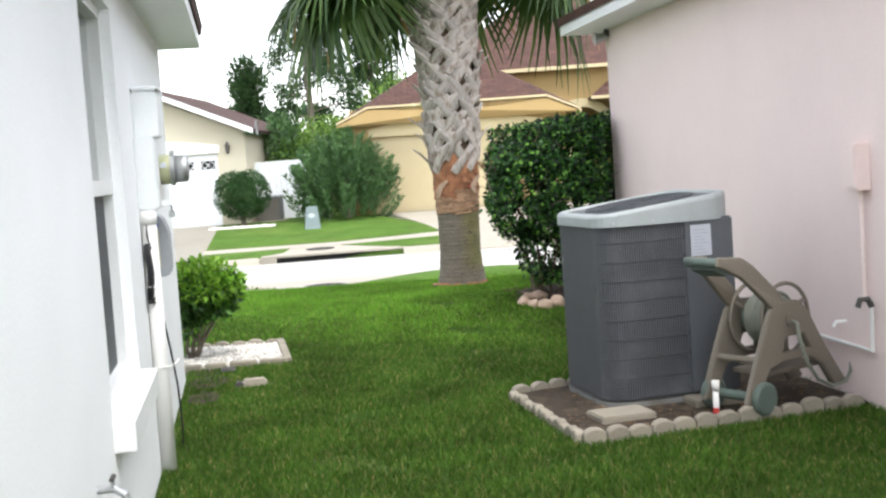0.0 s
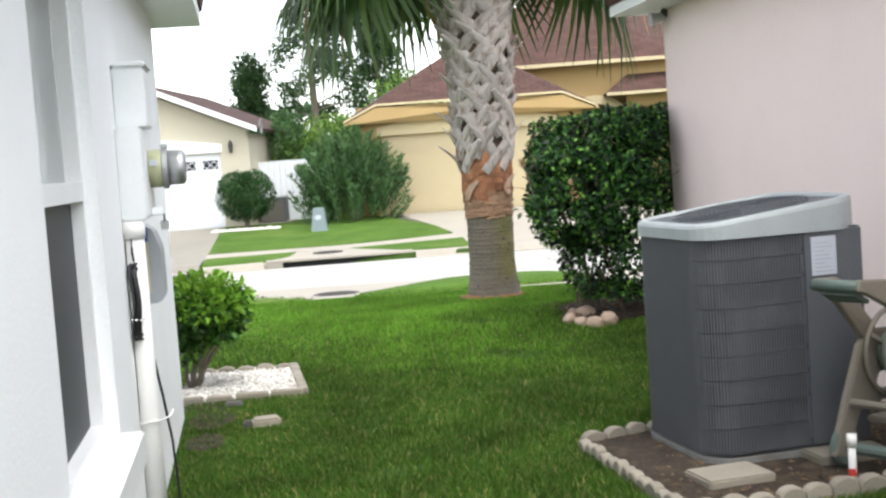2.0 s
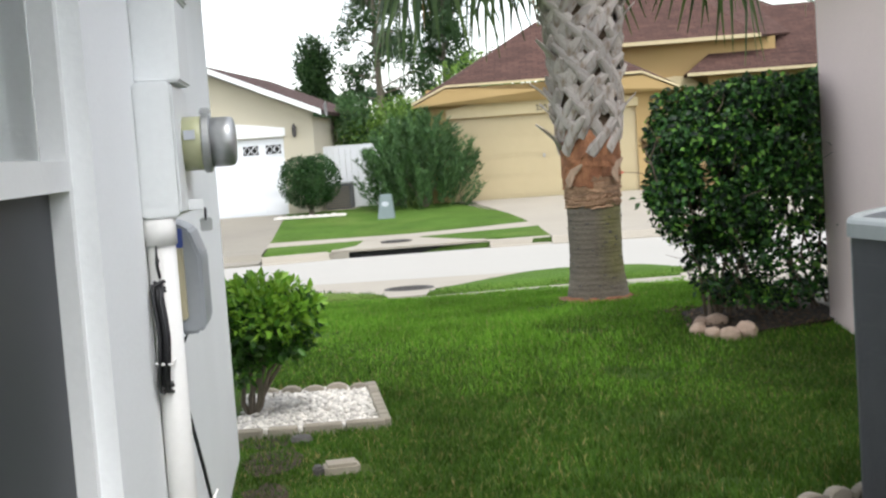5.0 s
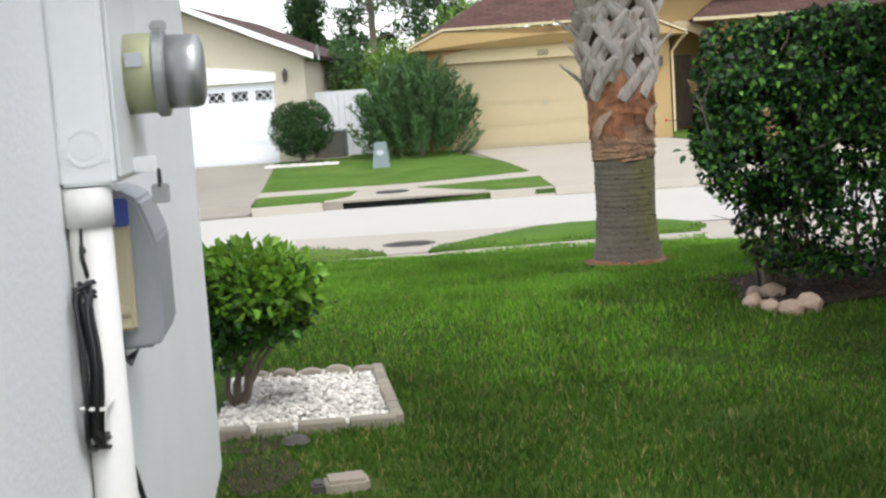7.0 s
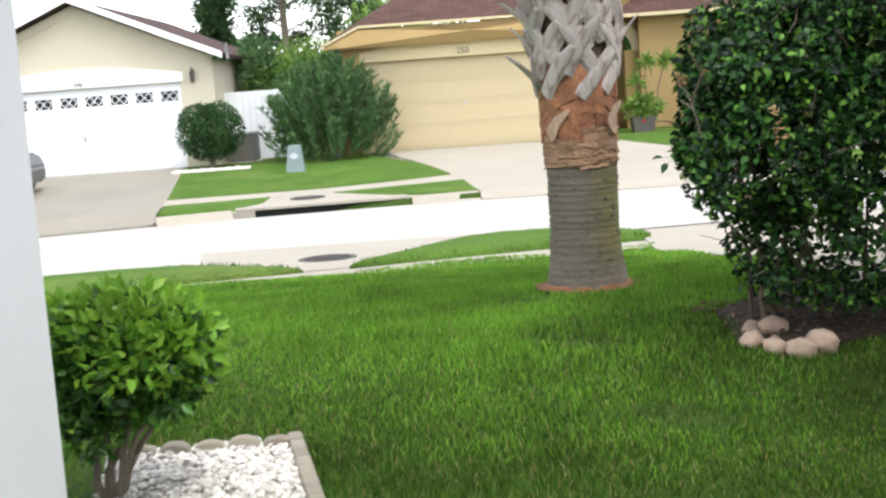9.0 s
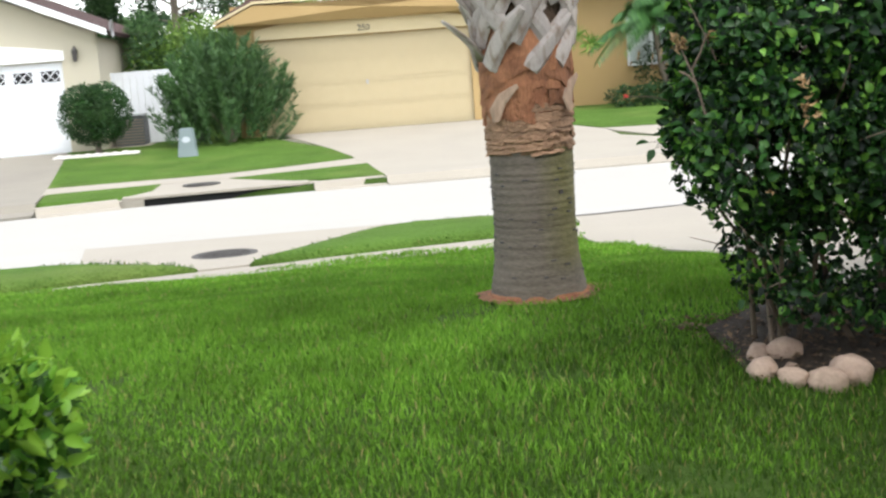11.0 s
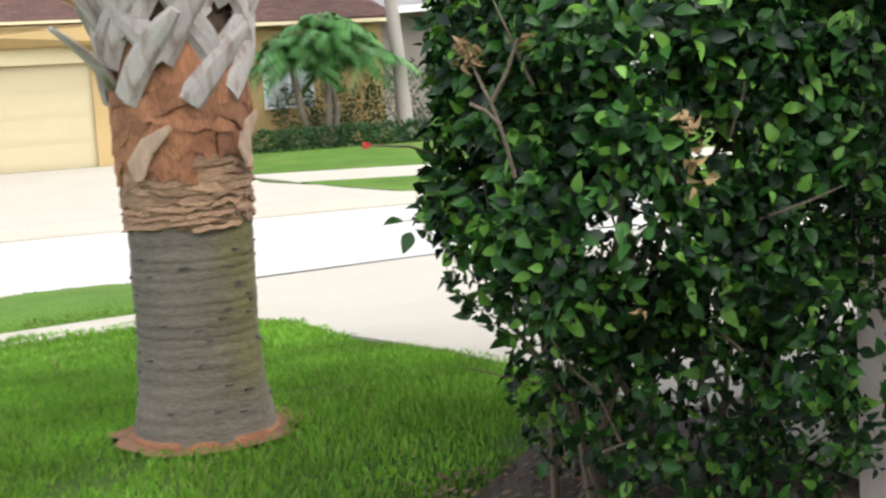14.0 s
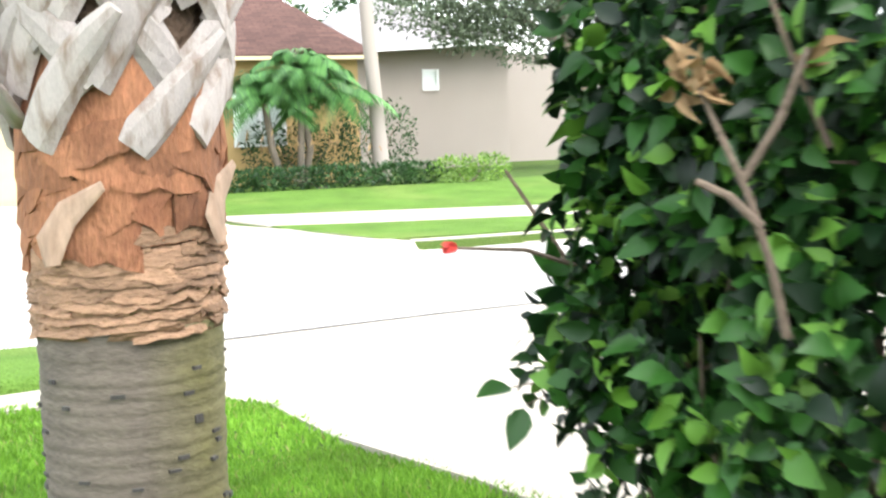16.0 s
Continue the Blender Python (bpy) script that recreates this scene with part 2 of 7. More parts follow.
    pvc=mat("pvc_white", (0.80, 0.79, 0.76), 0.4, var=0.03, scale=6, bump=0.02),
    box_paint=mat("box_paint", (0.78, 0.80, 0.80), 0.45, var=0.03, scale=3, bump=0.06),
    metal=mat("galvanised_metal", (0.42, 0.43, 0.43), 0.38, metal=0.7, var=0.1, scale=9, bump=0.05),
    meter_face=mat("meter_band", (0.42, 0.43, 0.26), 0.35, var=0.05, bump=0.02),
    tan_box=mat("tan_box", (0.50, 0.45, 0.30), 0.5, var=0.04, bump=0.03),
    grey_box=mat("grey_box", (0.33, 0.35, 0.37), 0.5, var=0.04, bump=0.03),
    blue=mat("blue_tag", (0.05, 0.09, 0.35), 0.5, bump=0.0),
    black=mat("black_rubber", (0.015, 0.015, 0.017), 0.45, var=0.1, bump=0.1),
    dark=mat("dark_void", (0.012, 0.012, 0.012), 0.9, bump=0.0),
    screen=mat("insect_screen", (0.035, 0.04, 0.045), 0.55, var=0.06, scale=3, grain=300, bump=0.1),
    gravel=mat("white_gravel", (0.62, 0.59, 0.54), 0.85, var=0.12, scale=20, grain=90, bump=0.3, per="island", per_amt=0.32),
    gravel_bed=mat("gravel_bed", (0.34, 0.31, 0.26), 0.95, var=0.35, scale=30, grain=80, bump=1.0, dist=0.02),
    pink_stone=mat("pink_stone", (0.47, 0.345, 0.26), 0.9, var=0.15, scale=9, grain=70, bump=0.4, per="object", per_amt=0.15),
    iron=mat("cast_iron", (0.07, 0.065, 0.06), 0.75, var=0.2, scale=14, bump=0.4),
    util_green=mat("utility_box_paint", (0.21, 0.26, 0.27), 0.6, var=0.06, bump=0.05),
    red=mat("red_petal", (0.6, 0.06, 0.05), 0.5, bump=0.0),
    fence=mat("fence_vinyl", (0.72, 0.74, 0.76), 0.5, var=0.03, bump=0.02),
    car=mat("car_paint", (0.10, 0.105, 0.115), 0.3, metal=0.5, bump=0.0),
)
# moss grows on one side of the palm's base only
pn, pl = M["palm_grey"].node_tree.nodes, M["palm_grey"].node_tree.links
mixer = [q for q in pn if q.bl_idname == "ShaderNodeMix"][0]
sep, ptc = pn.new("ShaderNodeSeparateXYZ"), pn.new("ShaderNodeTexCoord")
pl.new(ptc.outputs["Object"], sep.inputs[0])
side = pn.new("ShaderNodeMapRange"); side.inputs[1].default_value, side.inputs[2].default_value = -0.05, 0.10
pl.new(sep.outputs["X"], side.inputs[0])
low = pn.new("ShaderNodeMapRange"); low.inputs[1].default_value, low.inputs[2].default_value = 0.10, 0.22
pl.new(sep.outputs["Z"], low.inputs[0])
m1 = pn.new("ShaderNodeMath"); m1.operation = "MULTIPLY"
pl.new(side.outputs[0], m1.inputs[0]); pl.new(low.outputs[0], m1.inputs[1])
m2 = pn.new("ShaderNodeMath"); m2.operation = "MULTIPLY_ADD"; m2.inputs[1].default_value, m2.inputs[2].default_value = 0.35, 0.75
pl.new(mixer.inputs[0].links[0].from_socket, m2.inputs[0])
m3 = pn.new("ShaderNodeMath"); m3.operation = "MULTIPLY"
pl.new(m1.outputs[0], m3.inputs[0]); pl.new(m2.outputs[0], m3.inputs[1])
m3.use_clamp = True
pl.new(m3.outputs[0], mixer.inputs[0])
glass = bpy.data.materials.new("glass"); glass.use_nodes = True
gb = glass.node_tree.nodes["Principled BSDF"]
gb.inputs["Base Color"].default_value, gb.inputs["Roughness"].default_value = (0.9, 0.95, 0.93, 1), 0.02
gb.inputs["Transmission Weight"].default_value = 1.0
M["glass"] = glass

# ---- mesh helpers ----
def part(name, bm, material, parent=None, label="", smooth=False, **tags):
    me = bpy.data.meshes.new(name)
    bm.normal_update()
    bm.to_mesh(me); bm.free()
    me.materials.append(M[material] if isinstance(material, str) else material)
    if smooth:
        me.polygons.foreach_set("use_smooth", [True] * len(me.polygons))
    ob = new(name, me)
    ob.parent = parent
    return tagged(ob, label=label, **tags)


def thing(name, x, y, z, label, category, rz=0.0, group="", kind=""):
    ob = new(name)
    ob.matrix_basis = pose(x, y, z, 0, 0, rz)
    ob.empty_display_size = 0.2
    return tagged(ob, label, category, group, kind)


def box(bm, x0, x1, y0, y1, z0, z1, bevel=0.0, m=None):
    """A box between two corners, added to bm."""
    r = bmesh.ops.create_cube(bm, size=1.0)
    vs = r["verts"]
    for v in vs:
        v.co = Vector(((x0 + x1) / 2 + v.co.x * (x1 - x0), (y0 + y1) / 2 + v.co.y * (y1 - y0), (z0 + z1) / 2 + v.co.z * (z1 - z0)))
    if bevel:
        es = list({e for v in vs for e in v.link_edges})
        r = bmesh.ops.bevel(bm, geom=es, offset=bevel, segments=2, affect="EDGES")
        vs = list({v for f in r["faces"] for v in f.verts} | {v for v in vs if v.is_valid})
    if m is not None:
        bmesh.ops.transform(bm, matrix=m, verts=vs)
    return vs


def boxm(*a, **k):
    bm = bmesh.new(); box(bm, *a, **k)
    return bm


def prism(bm, pts, z0, z1):
    """An upright prism on a plan outline; z0 and z1 may be functions of x and y."""
    f0 = z0 if callable(z0) else (lambda x, y: z0)
    f1 = z1 if callable(z1) else (lambda x, y: z1)
    lo = [bm.verts.new((x, y, f0(x, y))) for x, y in pts]
    hi = [bm.verts.new((x, y, f1(x, y))) for x, y in pts]
    bm.faces.new(hi); bm.faces.new(lo[::-1])
    for i in range(len(pts)):
        j = (i + 1) % len(pts)
        bm.faces.new((lo[i], lo[j], hi[j], hi[i]))


def slab(bm, pts, y0, y1):
    """A plate cut from an outline in x and z, from y0 to y1."""
    a = [bm.verts.new((x, y0, z)) for x, z in pts]
    b = [bm.verts.new((x, y1, z)) for x, z in pts]
    bm.faces.new(a); bm.faces.new(b[::-1])
    for i in range(len(pts)):
        j = (i + 1) % len(pts)
        bm.faces.new((a[j], a[i], b[i], b[j]))
    bmesh.ops.recalc_face_normals(bm, faces=bm.faces)


def tube(bm, pts, radii, sides=8, cap=True):
    """A tube along points, with a radius at each."""
    pts = [Vector(p) for p in pts]
    if not hasattr(radii, "__len__"):
        radii = [radii] * len(pts)
    rings = []
    side = None
    for i, p in enumerate(pts):
        d = (pts[min(i + 1, len(pts) - 1)] - pts[max(i - 1, 0)]).normalized()
        if side is None:
            side = d.orthogonal().normalized()
        side = (side - d * side.dot(d)).normalized()
        up = d.cross(side)
        rings.append([bm.verts.new(p + radii[i] * (math.cos(a) * side + math.sin(a) * up)) for a in [2 * math.pi * k / sides for k in range(sides)]])
    for a, b in zip(rings, rings[1:]):
        for k in range(sides):
            bm.faces.new((a[k], a[(k + 1) % sides], b[(k + 1) % sides], b[k]))
    if cap:
        bm.faces.new(rings[0][::-1]); bm.faces.new(rings[-1])


def tubem(pts, radii, sides=8):
    bm = bmesh.new(); tube(bm, pts, radii, sides)
    return bm


def lathe(bm, prof, sides=32, wobble=None):
    """A turned shape about z from (radius, height) pairs."""
    rings = []
    for r, z in prof:
        ring = []
        for k in range(sides):
            a = 2 * math.pi * k / sides
            rr = r * (wobble(a, z) if wobble else 1)
            ring.append(bm.verts.new((rr * math.cos(a), rr * math.sin(a), z)))
        rings.append(ring)
    for a, b in zip(rings, rings[1:]):
        for k in range(sides):
            bm.faces.new((a[k], a[(k + 1) % sides], b[(k + 1) % sides], b[k]))
    bm.faces.new(rings[0][::-1]); bm.faces.new(rings[-1])


def smoothstep(a, b, x):
    t = min(1, max(0, (x - a) / (b - a)))
    return t * t * (3 - 2 * t)


# the street frame: u along the street, v across it, turned nine degrees from the near houses
TURN = radians(-9)
CT, ST = math.cos(TURN), math.sin(TURN)
def W(u, v):
    return (CT * u - ST * v, ST * u + CT * v)


def UV(x, y):
    return (CT * x + ST * y, -ST * x + CT * y)


PROFILE = [(-400, -0.04), (8.2, -0.045), (10.4, -0.045), (10.9, 0.0), (11.6, 0.085), (13.2, 0.105), (13.9, 0.075), (15.2, -0.08), (18.0, -0.42), (19.5, -0.45), (21.6, -0.52), (22.2, -0.62), (28.2, -0.62), (28.3, -0.50), (30, -0.48), (31.5, -0.43), (36.3, -0.06), (60, -0.05), (2000, -0.05)]
PV, PZ = [a for a, b in PROFILE], [b for a, b in PROFILE]
def ground_z(x, y):
    v = UV(x, y)[1]
    return float(np.interp(v, PV, PZ))


def gz(u, v):
    return float(np.interp(v, PV, PZ))


def sheet(name, outline, material, lift, thick=0.12, label="", step=1.2, **tags):
    """A paved or planted sheet on the ground profile, cut in strips across the street."""
    bm = bmesh.new()
    prism(bm, outline, 0, 1)
    vs = sorted({v for p in outline for v in [p[1]]})
    lo, hi = vs[0], vs[-1]
    cuts = [a for a in PV if lo < a < hi]
    x = lo + step
    while x < hi:
        cuts.append(x); x += step
    for c in cuts:
        bmesh.ops.bisect_plane(bm, geom=bm.verts[:] + bm.edges[:] + bm.faces[:], plane_co=(0, c, 0), plane_no=(0, 1, 0))
    for v in bm.verts:
        u, w = v.co.x, v.co.y
        zz = gz(u, w) + (lift if v.co.z > 0.5 else lift - thick)
        x, y = W(u, w)
        v.co = Vector((x, y, zz))
    bmesh.ops.recalc_face_normals(bm, faces=bm.faces)
    return part(name, bm, material, None, label, kind="structure", **tags)


# ---- ground, road, walks ----
bm = bmesh.new()
us = [-1500, -200, -60, -30, -15, -8, -4, 0, 4, 8, 15, 30, 60, 200, 1500]
vs_ = [-1500, -200, -40, -10, 0, 5, 6.6, 7.4, 8.2, 9.3, 10.4, 10.9, 11.2, 11.6, 12.3, 13, 13.6, 14.3, 15, 16, 17, 18.0, 19.5, 20.5, 21.6, 22.2, 25, 28.2, 28.3, 30, 31.5, 34, 37, 45, 60, 200, 2000]
grid = [[bm.verts.new((*W(u, v), gz(u, v) - (0.06 if 22.1 < v < 28.25 else 0))) for u in us] for v in vs_]
for i in range(len(vs_) - 1):
    for j in range(len(us) - 1):
        bm.faces.new((grid[i][j], grid[i][j + 1], grid[i + 1][j + 1], grid[i + 1][j]))
part("ground", bm, "turf", None, "green lawn ground sloping gently down to the street", kind="structure")


def far_lawn(name, pts, lift, label):
    return sheet(name, pts, "far_turf", lift, 0.1, label)


road_near = [(-60, 10.0), (-30, 16.5), (-14, 20.3), (-7, 21.6), (-4, 22.1), (0, 22.3), (4, 22.0), (9, 21.6), (15, 21.0), (60, 16)]
road_far = [(60, 26), (15, 28.2), (5, 28.45), (1.3, 28.3), (-1.3, 28.1), (-4.2, 27.7), (-7, 26.9), (-14, 25.0), (-30, 20), (-60, 14)]
bm = bmesh.new()
ro = [bm.verts.new((*W(u, v), -0.615)) for u, v in road_near + road_far]
bm.faces.new(ro)
part("road", bm, "road", None, "pale concrete residential street", kind="structure")

# near side: sidewalk, verge, inlet apron, pink house's driveway
sheet("sidewalk", [(-14, 15.3), (-6, 16.95), (-2.5, 17.8), (0, 18.4), (1.66, 18.65), (1.75, 19.3), (0, 19.1), (-2.5, 18.45), (-6, 17.6), (-14, 16.0)], "concrete", 0.02, label="narrow concrete sidewalk half overgrown by the lawn")
def verge(name, pts, label):
    """A raised strip of turf with a rounded top."""
    bm = bmesh.new()
    n = len(pts)
    cu, cv = sum(p[0] for p in pts) / n, sum(p[1] for p in pts) / n
    rings = []
    for s, h in ((1.0, -0.1), (0.995, 0.05), (0.97, 0.08), (0.85, 0.11), (0.5, 0.13)):
        ring = []
        for u, v in pts:
            uu, vv = cu + (u - cu) * s, cv + (v - cv) * s
            x, y = W(uu, vv)
            ring.append(bm.verts.new((x, y, gz(0, min(vv, 22.15)) + h)))
        rings.append(ring)
    for a, b in zip(rings, rings[1:]):
        for k in range(n):
            bm.faces.new((a[k], a[(k + 1) % n], b[(k + 1) % n], b[k]))
    bm.faces.new(rings[-1])
    return part(name, bm, "far_turf", None, label, smooth=True, kind="structure")


VERGE_L = [(-12, 16.3), (-7, 17.4), (-4, 18.0), (-2.9, 18.3), (-1.95, 18.5), (-2.2, 18.8), (-2.6, 19.1), (-3.1, 19.45), (-3.9, 19.5), (-7, 18.9), (-12, 17.9)]
VERGE_R = [(-1.5, 18.55), (-0.9, 18.75), (-0.2, 18.93), (0.7, 19.13), (1.5, 19.25), (1.8, 19.6), (1.75, 20.1), (1.45, 20.7), (0.95, 21.0), (0.2, 21.0), (-0.3, 20.7), (-0.75, 19.9), (-1.1, 19.2)]
verge("verge", VERGE_L, "raised grass verge between sidewalk and street")
verge("verge", VERGE_R, "raised rounded grass verge beside the storm drain apron")
sheet("gutter", [(-14, 17.6), (-8, 19.0), (-4, 19.6), (-1, 20.4), (1.4, 20.55), (4.4, 21.1), (9.5, 21.6), (15, 21.2), (15, 22.6), (0, 22.6), (-4, 22.45), (-8, 21.8), (-14, 20.6)], "road", 0.022, label="pale concrete street edge")
sheet("storm_drain_apron", [(-2.5, 18.4), (-1.2, 18.7), (-0.5, 20.0), (0.1, 21.6), (-0.6, 22.1), (-3.6, 21.6), (-3.3, 19.8)], "concrete", 0.035, label="stained concrete apron of a storm drain by the street")
sheet("driveway", [(2.05, 10.4), (9.5, 9.2), (9.5, 21.6), (4.4, 21.1), (3.0, 20.85), (1.5, 20.6), (1.7, 19.5), (1.64, 18.4), (1.80, 17.4), (1.63, 15.6), (1.64, 13.8), (1.9, 12.0)], "concrete", 0.03, label="pale concrete driveway of the pink house")
# gutter line along the near road edge
bm = bmesh.new()
line = [(1.6, 20.62), (2.15, 20.68), (3.5, 20.95), (4.5, 21.13), (9.5, 21.62), (15, 21.2)]
for (u0, v0), (u1, v1) in zip(line, line[1:]):
    for k in range(10):
        a0, a1 = k / 10, (k + 1) / 10
        q = [(u0 + (u1 - u0) * a, v0 + (v1 - v0) * a + o) for a, o in ((a0, -0.05), (a1, -0.05), (a1, 0.05), (a0, 0.05))]
        bm.faces.new([bm.verts.new((*W(u, v), gz(u, v) + 0.036)) for u, v in q])
part("gutter_joint", bm, "iron", None, "dark dirty joint between driveway and street", kind="structure")

# far side: kerb, drain mouth, walks, lawns, driveways
def kerb_run(pts, h=0.13):
    bm = bmesh.new()
    for (u0, v0), (u1, v1) in zip(pts, pts[1:]):
        d = Vector((u1 - u0, v1 - v0)).normalized(); nrm = Vector((-d.y, d.x))
        prof = [(-0.18, 0.0), (-0.17, 0.02), (0.0, 0.03), (0.05, h), (0.22, h + 0.01), (0.22, -0.1), (-0.18, -0.1)]
        ra = [bm.verts.new((*W(u0 + nrm.x * o, v0 + nrm.y * o), -0.615 + z)) for o, z in prof]
        rb = [bm.verts.new((*W(u1 + nrm.x * o, v1 + nrm.y * o), -0.615 + z)) for o, z in prof]
        for k in range(len(prof)):
            j = (k + 1) % len(prof)
            bm.faces.new((ra[k], rb[k], rb[j], ra[j]))
    bmesh.ops.recalc_face_normals(bm, faces=bm.faces)
    return bm


part("kerb", kerb_run([(-5.5, 27.35), (-4.25, 27.75)]), "concrete", None, "pale concrete kerb", kind="structure")
part("kerb", kerb_run([(-1.1, 28.15), (0.1, 28.3)]), "concrete", None, "pale concrete kerb", kind="structure")
part("kerb", kerb_run([(7.0, 28.45), (15, 28.3), (30, 27.5)]), "concrete", None, "pale concrete kerb", kind="structure")
drain = thing("storm_drain", *W(-2.7, 28.1), -0.62, "concrete storm drain with a long dark mouth in the kerb", "drain", -9 + 6.5)
bm = bmesh.new(); box(bm, -1.55, 1.55, 0.02, 0.9, 0.10, 0.15, 0.012)
part("drain_lid", bm, "concrete", drain)
# solid near-black block; its colour stands for the shade inside the mouth
part("drain_mouth", boxm(-1.2, 1.5, 0.10, 0.5, -0.05, 0.098), "dark", drain, "near-black block for the shaded mouth")
part("drain_cheek", boxm(-1.75, -1.2, 0.02, 0.6, -0.05, 0.098), "concrete", drain)
part("drain_cheek", boxm(1.5, 1.7, 0.02, 0.6, -0.05, 0.13), "concrete", drain)
far_lawn("lawn_verge", [(-5.55, 27.6), (-4.3, 27.95), (-3.9, 29.0), (-3.9, 30.15), (-5.9, 29.85)], 0.03, "small grass verge by the far kerb")
far_lawn("lawn_verge", [(-1.4, 28.75), (0.1, 28.5), (-0.15, 30.9), (-2.7, 30.2)], 0.03, "small grass verge by the far kerb")
sheet("drain_apron", [(-4.3, 28.5), (-1.1, 28.9), (-2.7, 30.3), (-3.95, 30.2)], "concrete", 0.022, label="concrete apron behind the storm drain")
sheet("sidewalk", [(-5.95, 29.8), (-4.0, 30.1), (-2.65, 30.15), (-0.15, 30.9), (-0.3, 31.9), (-3.0, 31.0), (-6.1, 30.9)], "concrete", 0.028, label="pale concrete sidewalk along the far lawns")
far_lawn("lawn", [(-6.1, 30.95), (-3.0, 31.05), (-0.35, 31.95), (-0.8, 33.4), (-2.15, 37.0), (-3.5, 40), (-3.6, 60), (-6.6, 60), (-6.8, 36.4)], 0.03, "trimmed green front lawn between two driveways")
sheet("driveway", [(-6.8, 36.35), (-6.1, 30.9), (-5.6, 27.5), (-7.5, 26.85), (-14, 25.2), (-12.2, 30), (-11.9, 36.35)], "old_concrete", 0.03, label="weathered grey concrete driveway of the white-door garage")
sheet("driveway", [(-2.5, 36.6), (-0.8, 33.4), (-0.15, 31.0), (0.15, 28.0), (7.0, 28.1), (6.0, 31.1), (5.0, 32.2), (4.9, 33.3), (3.6, 35.6), (2.95, 36.6)], "concrete", 0.03, label="pale wide concrete driveway of the yellow house")
far_lawn("lawn", [(3.6, 35.6), (4.9, 33.5), (20, 31.2), (40, 29), (40, 36), (12, 38), (3.3, 41), (3.1, 37.0)], 0.03, "sunlit front lawn with dry patches before the yellow house")
sheet("sidewalk", [(5.0, 33.0), (5.6, 31.9), (20, 29.3), (40, 27), (40, 28.6), (20, 31.1), (4.9, 33.4)], "concrete", 0.028, label="pale concrete sidewalk along the far lawns")
far_lawn("lawn_verge", [(5.65, 31.85), (6.0, 30.6), (6.6, 28.9), (20, 28.4), (40, 26), (40, 27), (20, 29.25)], 0.03, "grass verge by the far kerb")


def manhole(u, v, label, r=0.33):
    x, y = W(u, v)
    t = thing("manhole_cover", x, y, gz(u, v) + 0.038, label, "manhole cover")
    bm = bmesh.new(); lathe(bm, [(r, -0.01), (r, 0.006), (r - 0.02, 0.008), (r - 0.05, 0.004), (0.01, 0.004)], 28)
    part("lid", bm, "iron", t)
    bm = bmesh.new()
    for k in range(-3, 4):
        w = math.sqrt(max(0.01, (r - 0.07) ** 2 - (k * 0.07) ** 2))
        box(bm, -w, w, k * 0.07 - 0.012, k * 0.07 + 0.012, 0.004, 0.011)
    part("rib", bm, "iron", t)
    return t


manhole(-1.82, 19.63, "round cast-iron manhole cover in the near drain apron")
manhole(-3.1, 29.4, "round cast-iron manhole cover behind the far storm drain")

# ---- the white house at the side of the path ----
WX = -0.085   # its outer wall face
BEFORE_HOUSE = {o.name for o in scene.objects}
def wall_with_hole(bm, x0, x1, y0, y1, z0, z1, hy0, hy1, hz0, hz1):
    """A wall along y with one opening right through it."""
    box(bm, x0, x1, y0, hy0, z0, z1); box(bm, x0, x1, hy1, y1, z0, z1)
    box(bm, x0, x1, hy0, hy1, z0, hz0); box(bm, x0, x1, hy0, hy1, hz1, z1)


bm = bmesh.new()
wall_with_hole(bm, WX - 0.25, WX, -4.0, 9.10, -0.15, 2.30, 4.47, 5.62, 0.57, 2.12)
bmesh.ops.remove_doubles(bm, verts=bm.verts, dist=0.0005)
part("wall_west", bm, "white_stucco", None, "white painted rough stucco house wall with a recessed window", kind="structure")
part("wall_front", boxm(-7.0, WX - 0.25, 8.85, 9.10, -0.15, 2.30), "white_stucco", None, "white painted stucco front wall", kind="structure")
part("wall_back", boxm(-7.0, WX - 0.25, -4.0, -3.75, -0.15, 2.30), "white_stucco", None, "white painted stucco back wall", kind="structure")
part("ceiling", boxm(-7.0, WX - 0.25, -3.75, 8.85, 2.2, 2.28), "white_paint", None, "white ceiling inside the white house", kind="structure")
part("soffit", boxm(-7.3, WX + 0.28, -4.3, 9.37, 2.30, 2.33), "white_paint", None, "white soffit under the eave", kind="structure")
bm = bmesh.new()
box(bm, WX + 0.25, WX + 0.28, -4.3, 9.37, 2.332, 2.47); box(bm, -7.3, WX + 0.25, 9.34, 9.37, 2.332, 2.47)
part("fascia", bm, "white_paint", None, "white fascia board with a metal drip edge", kind="structure")


def roof_faces(name, verts, faces, material, parent=None, label="", thick=0.07, **tags):
    """Sloping roof planes with thickness; texture axes run along each plane's eave and slope."""
    bm = bmesh.new()
    vv = [bm.verts.new(v) for v in verts]
    for f in faces:
        bm.faces.new([vv[i] for i in f])
    bm.normal_update()
    if sum(f.normal.z for f in bm.faces) < 0:
        for f in bm.faces: f.normal_flip()
    r = bmesh.ops.solidify(bm, geom=bm.faces[:], thickness=thick)
    uvl = bm.loops.layers.uv.new("UVMap")
    bm.normal_update()
    for f in bm.faces:
        n = f.normal
        h = Vector((-n.y, n.x, 0))
        h = h.normalized() if h.length > 1e-4 else Vector((1, 0, 0))
        s = n.cross(h)
        for lo in f.loops:
            lo[uvl].uv = (lo.vert.co.dot(h), lo.vert.co.dot(s))
    return part(name, bm, material, parent, label, **tags)


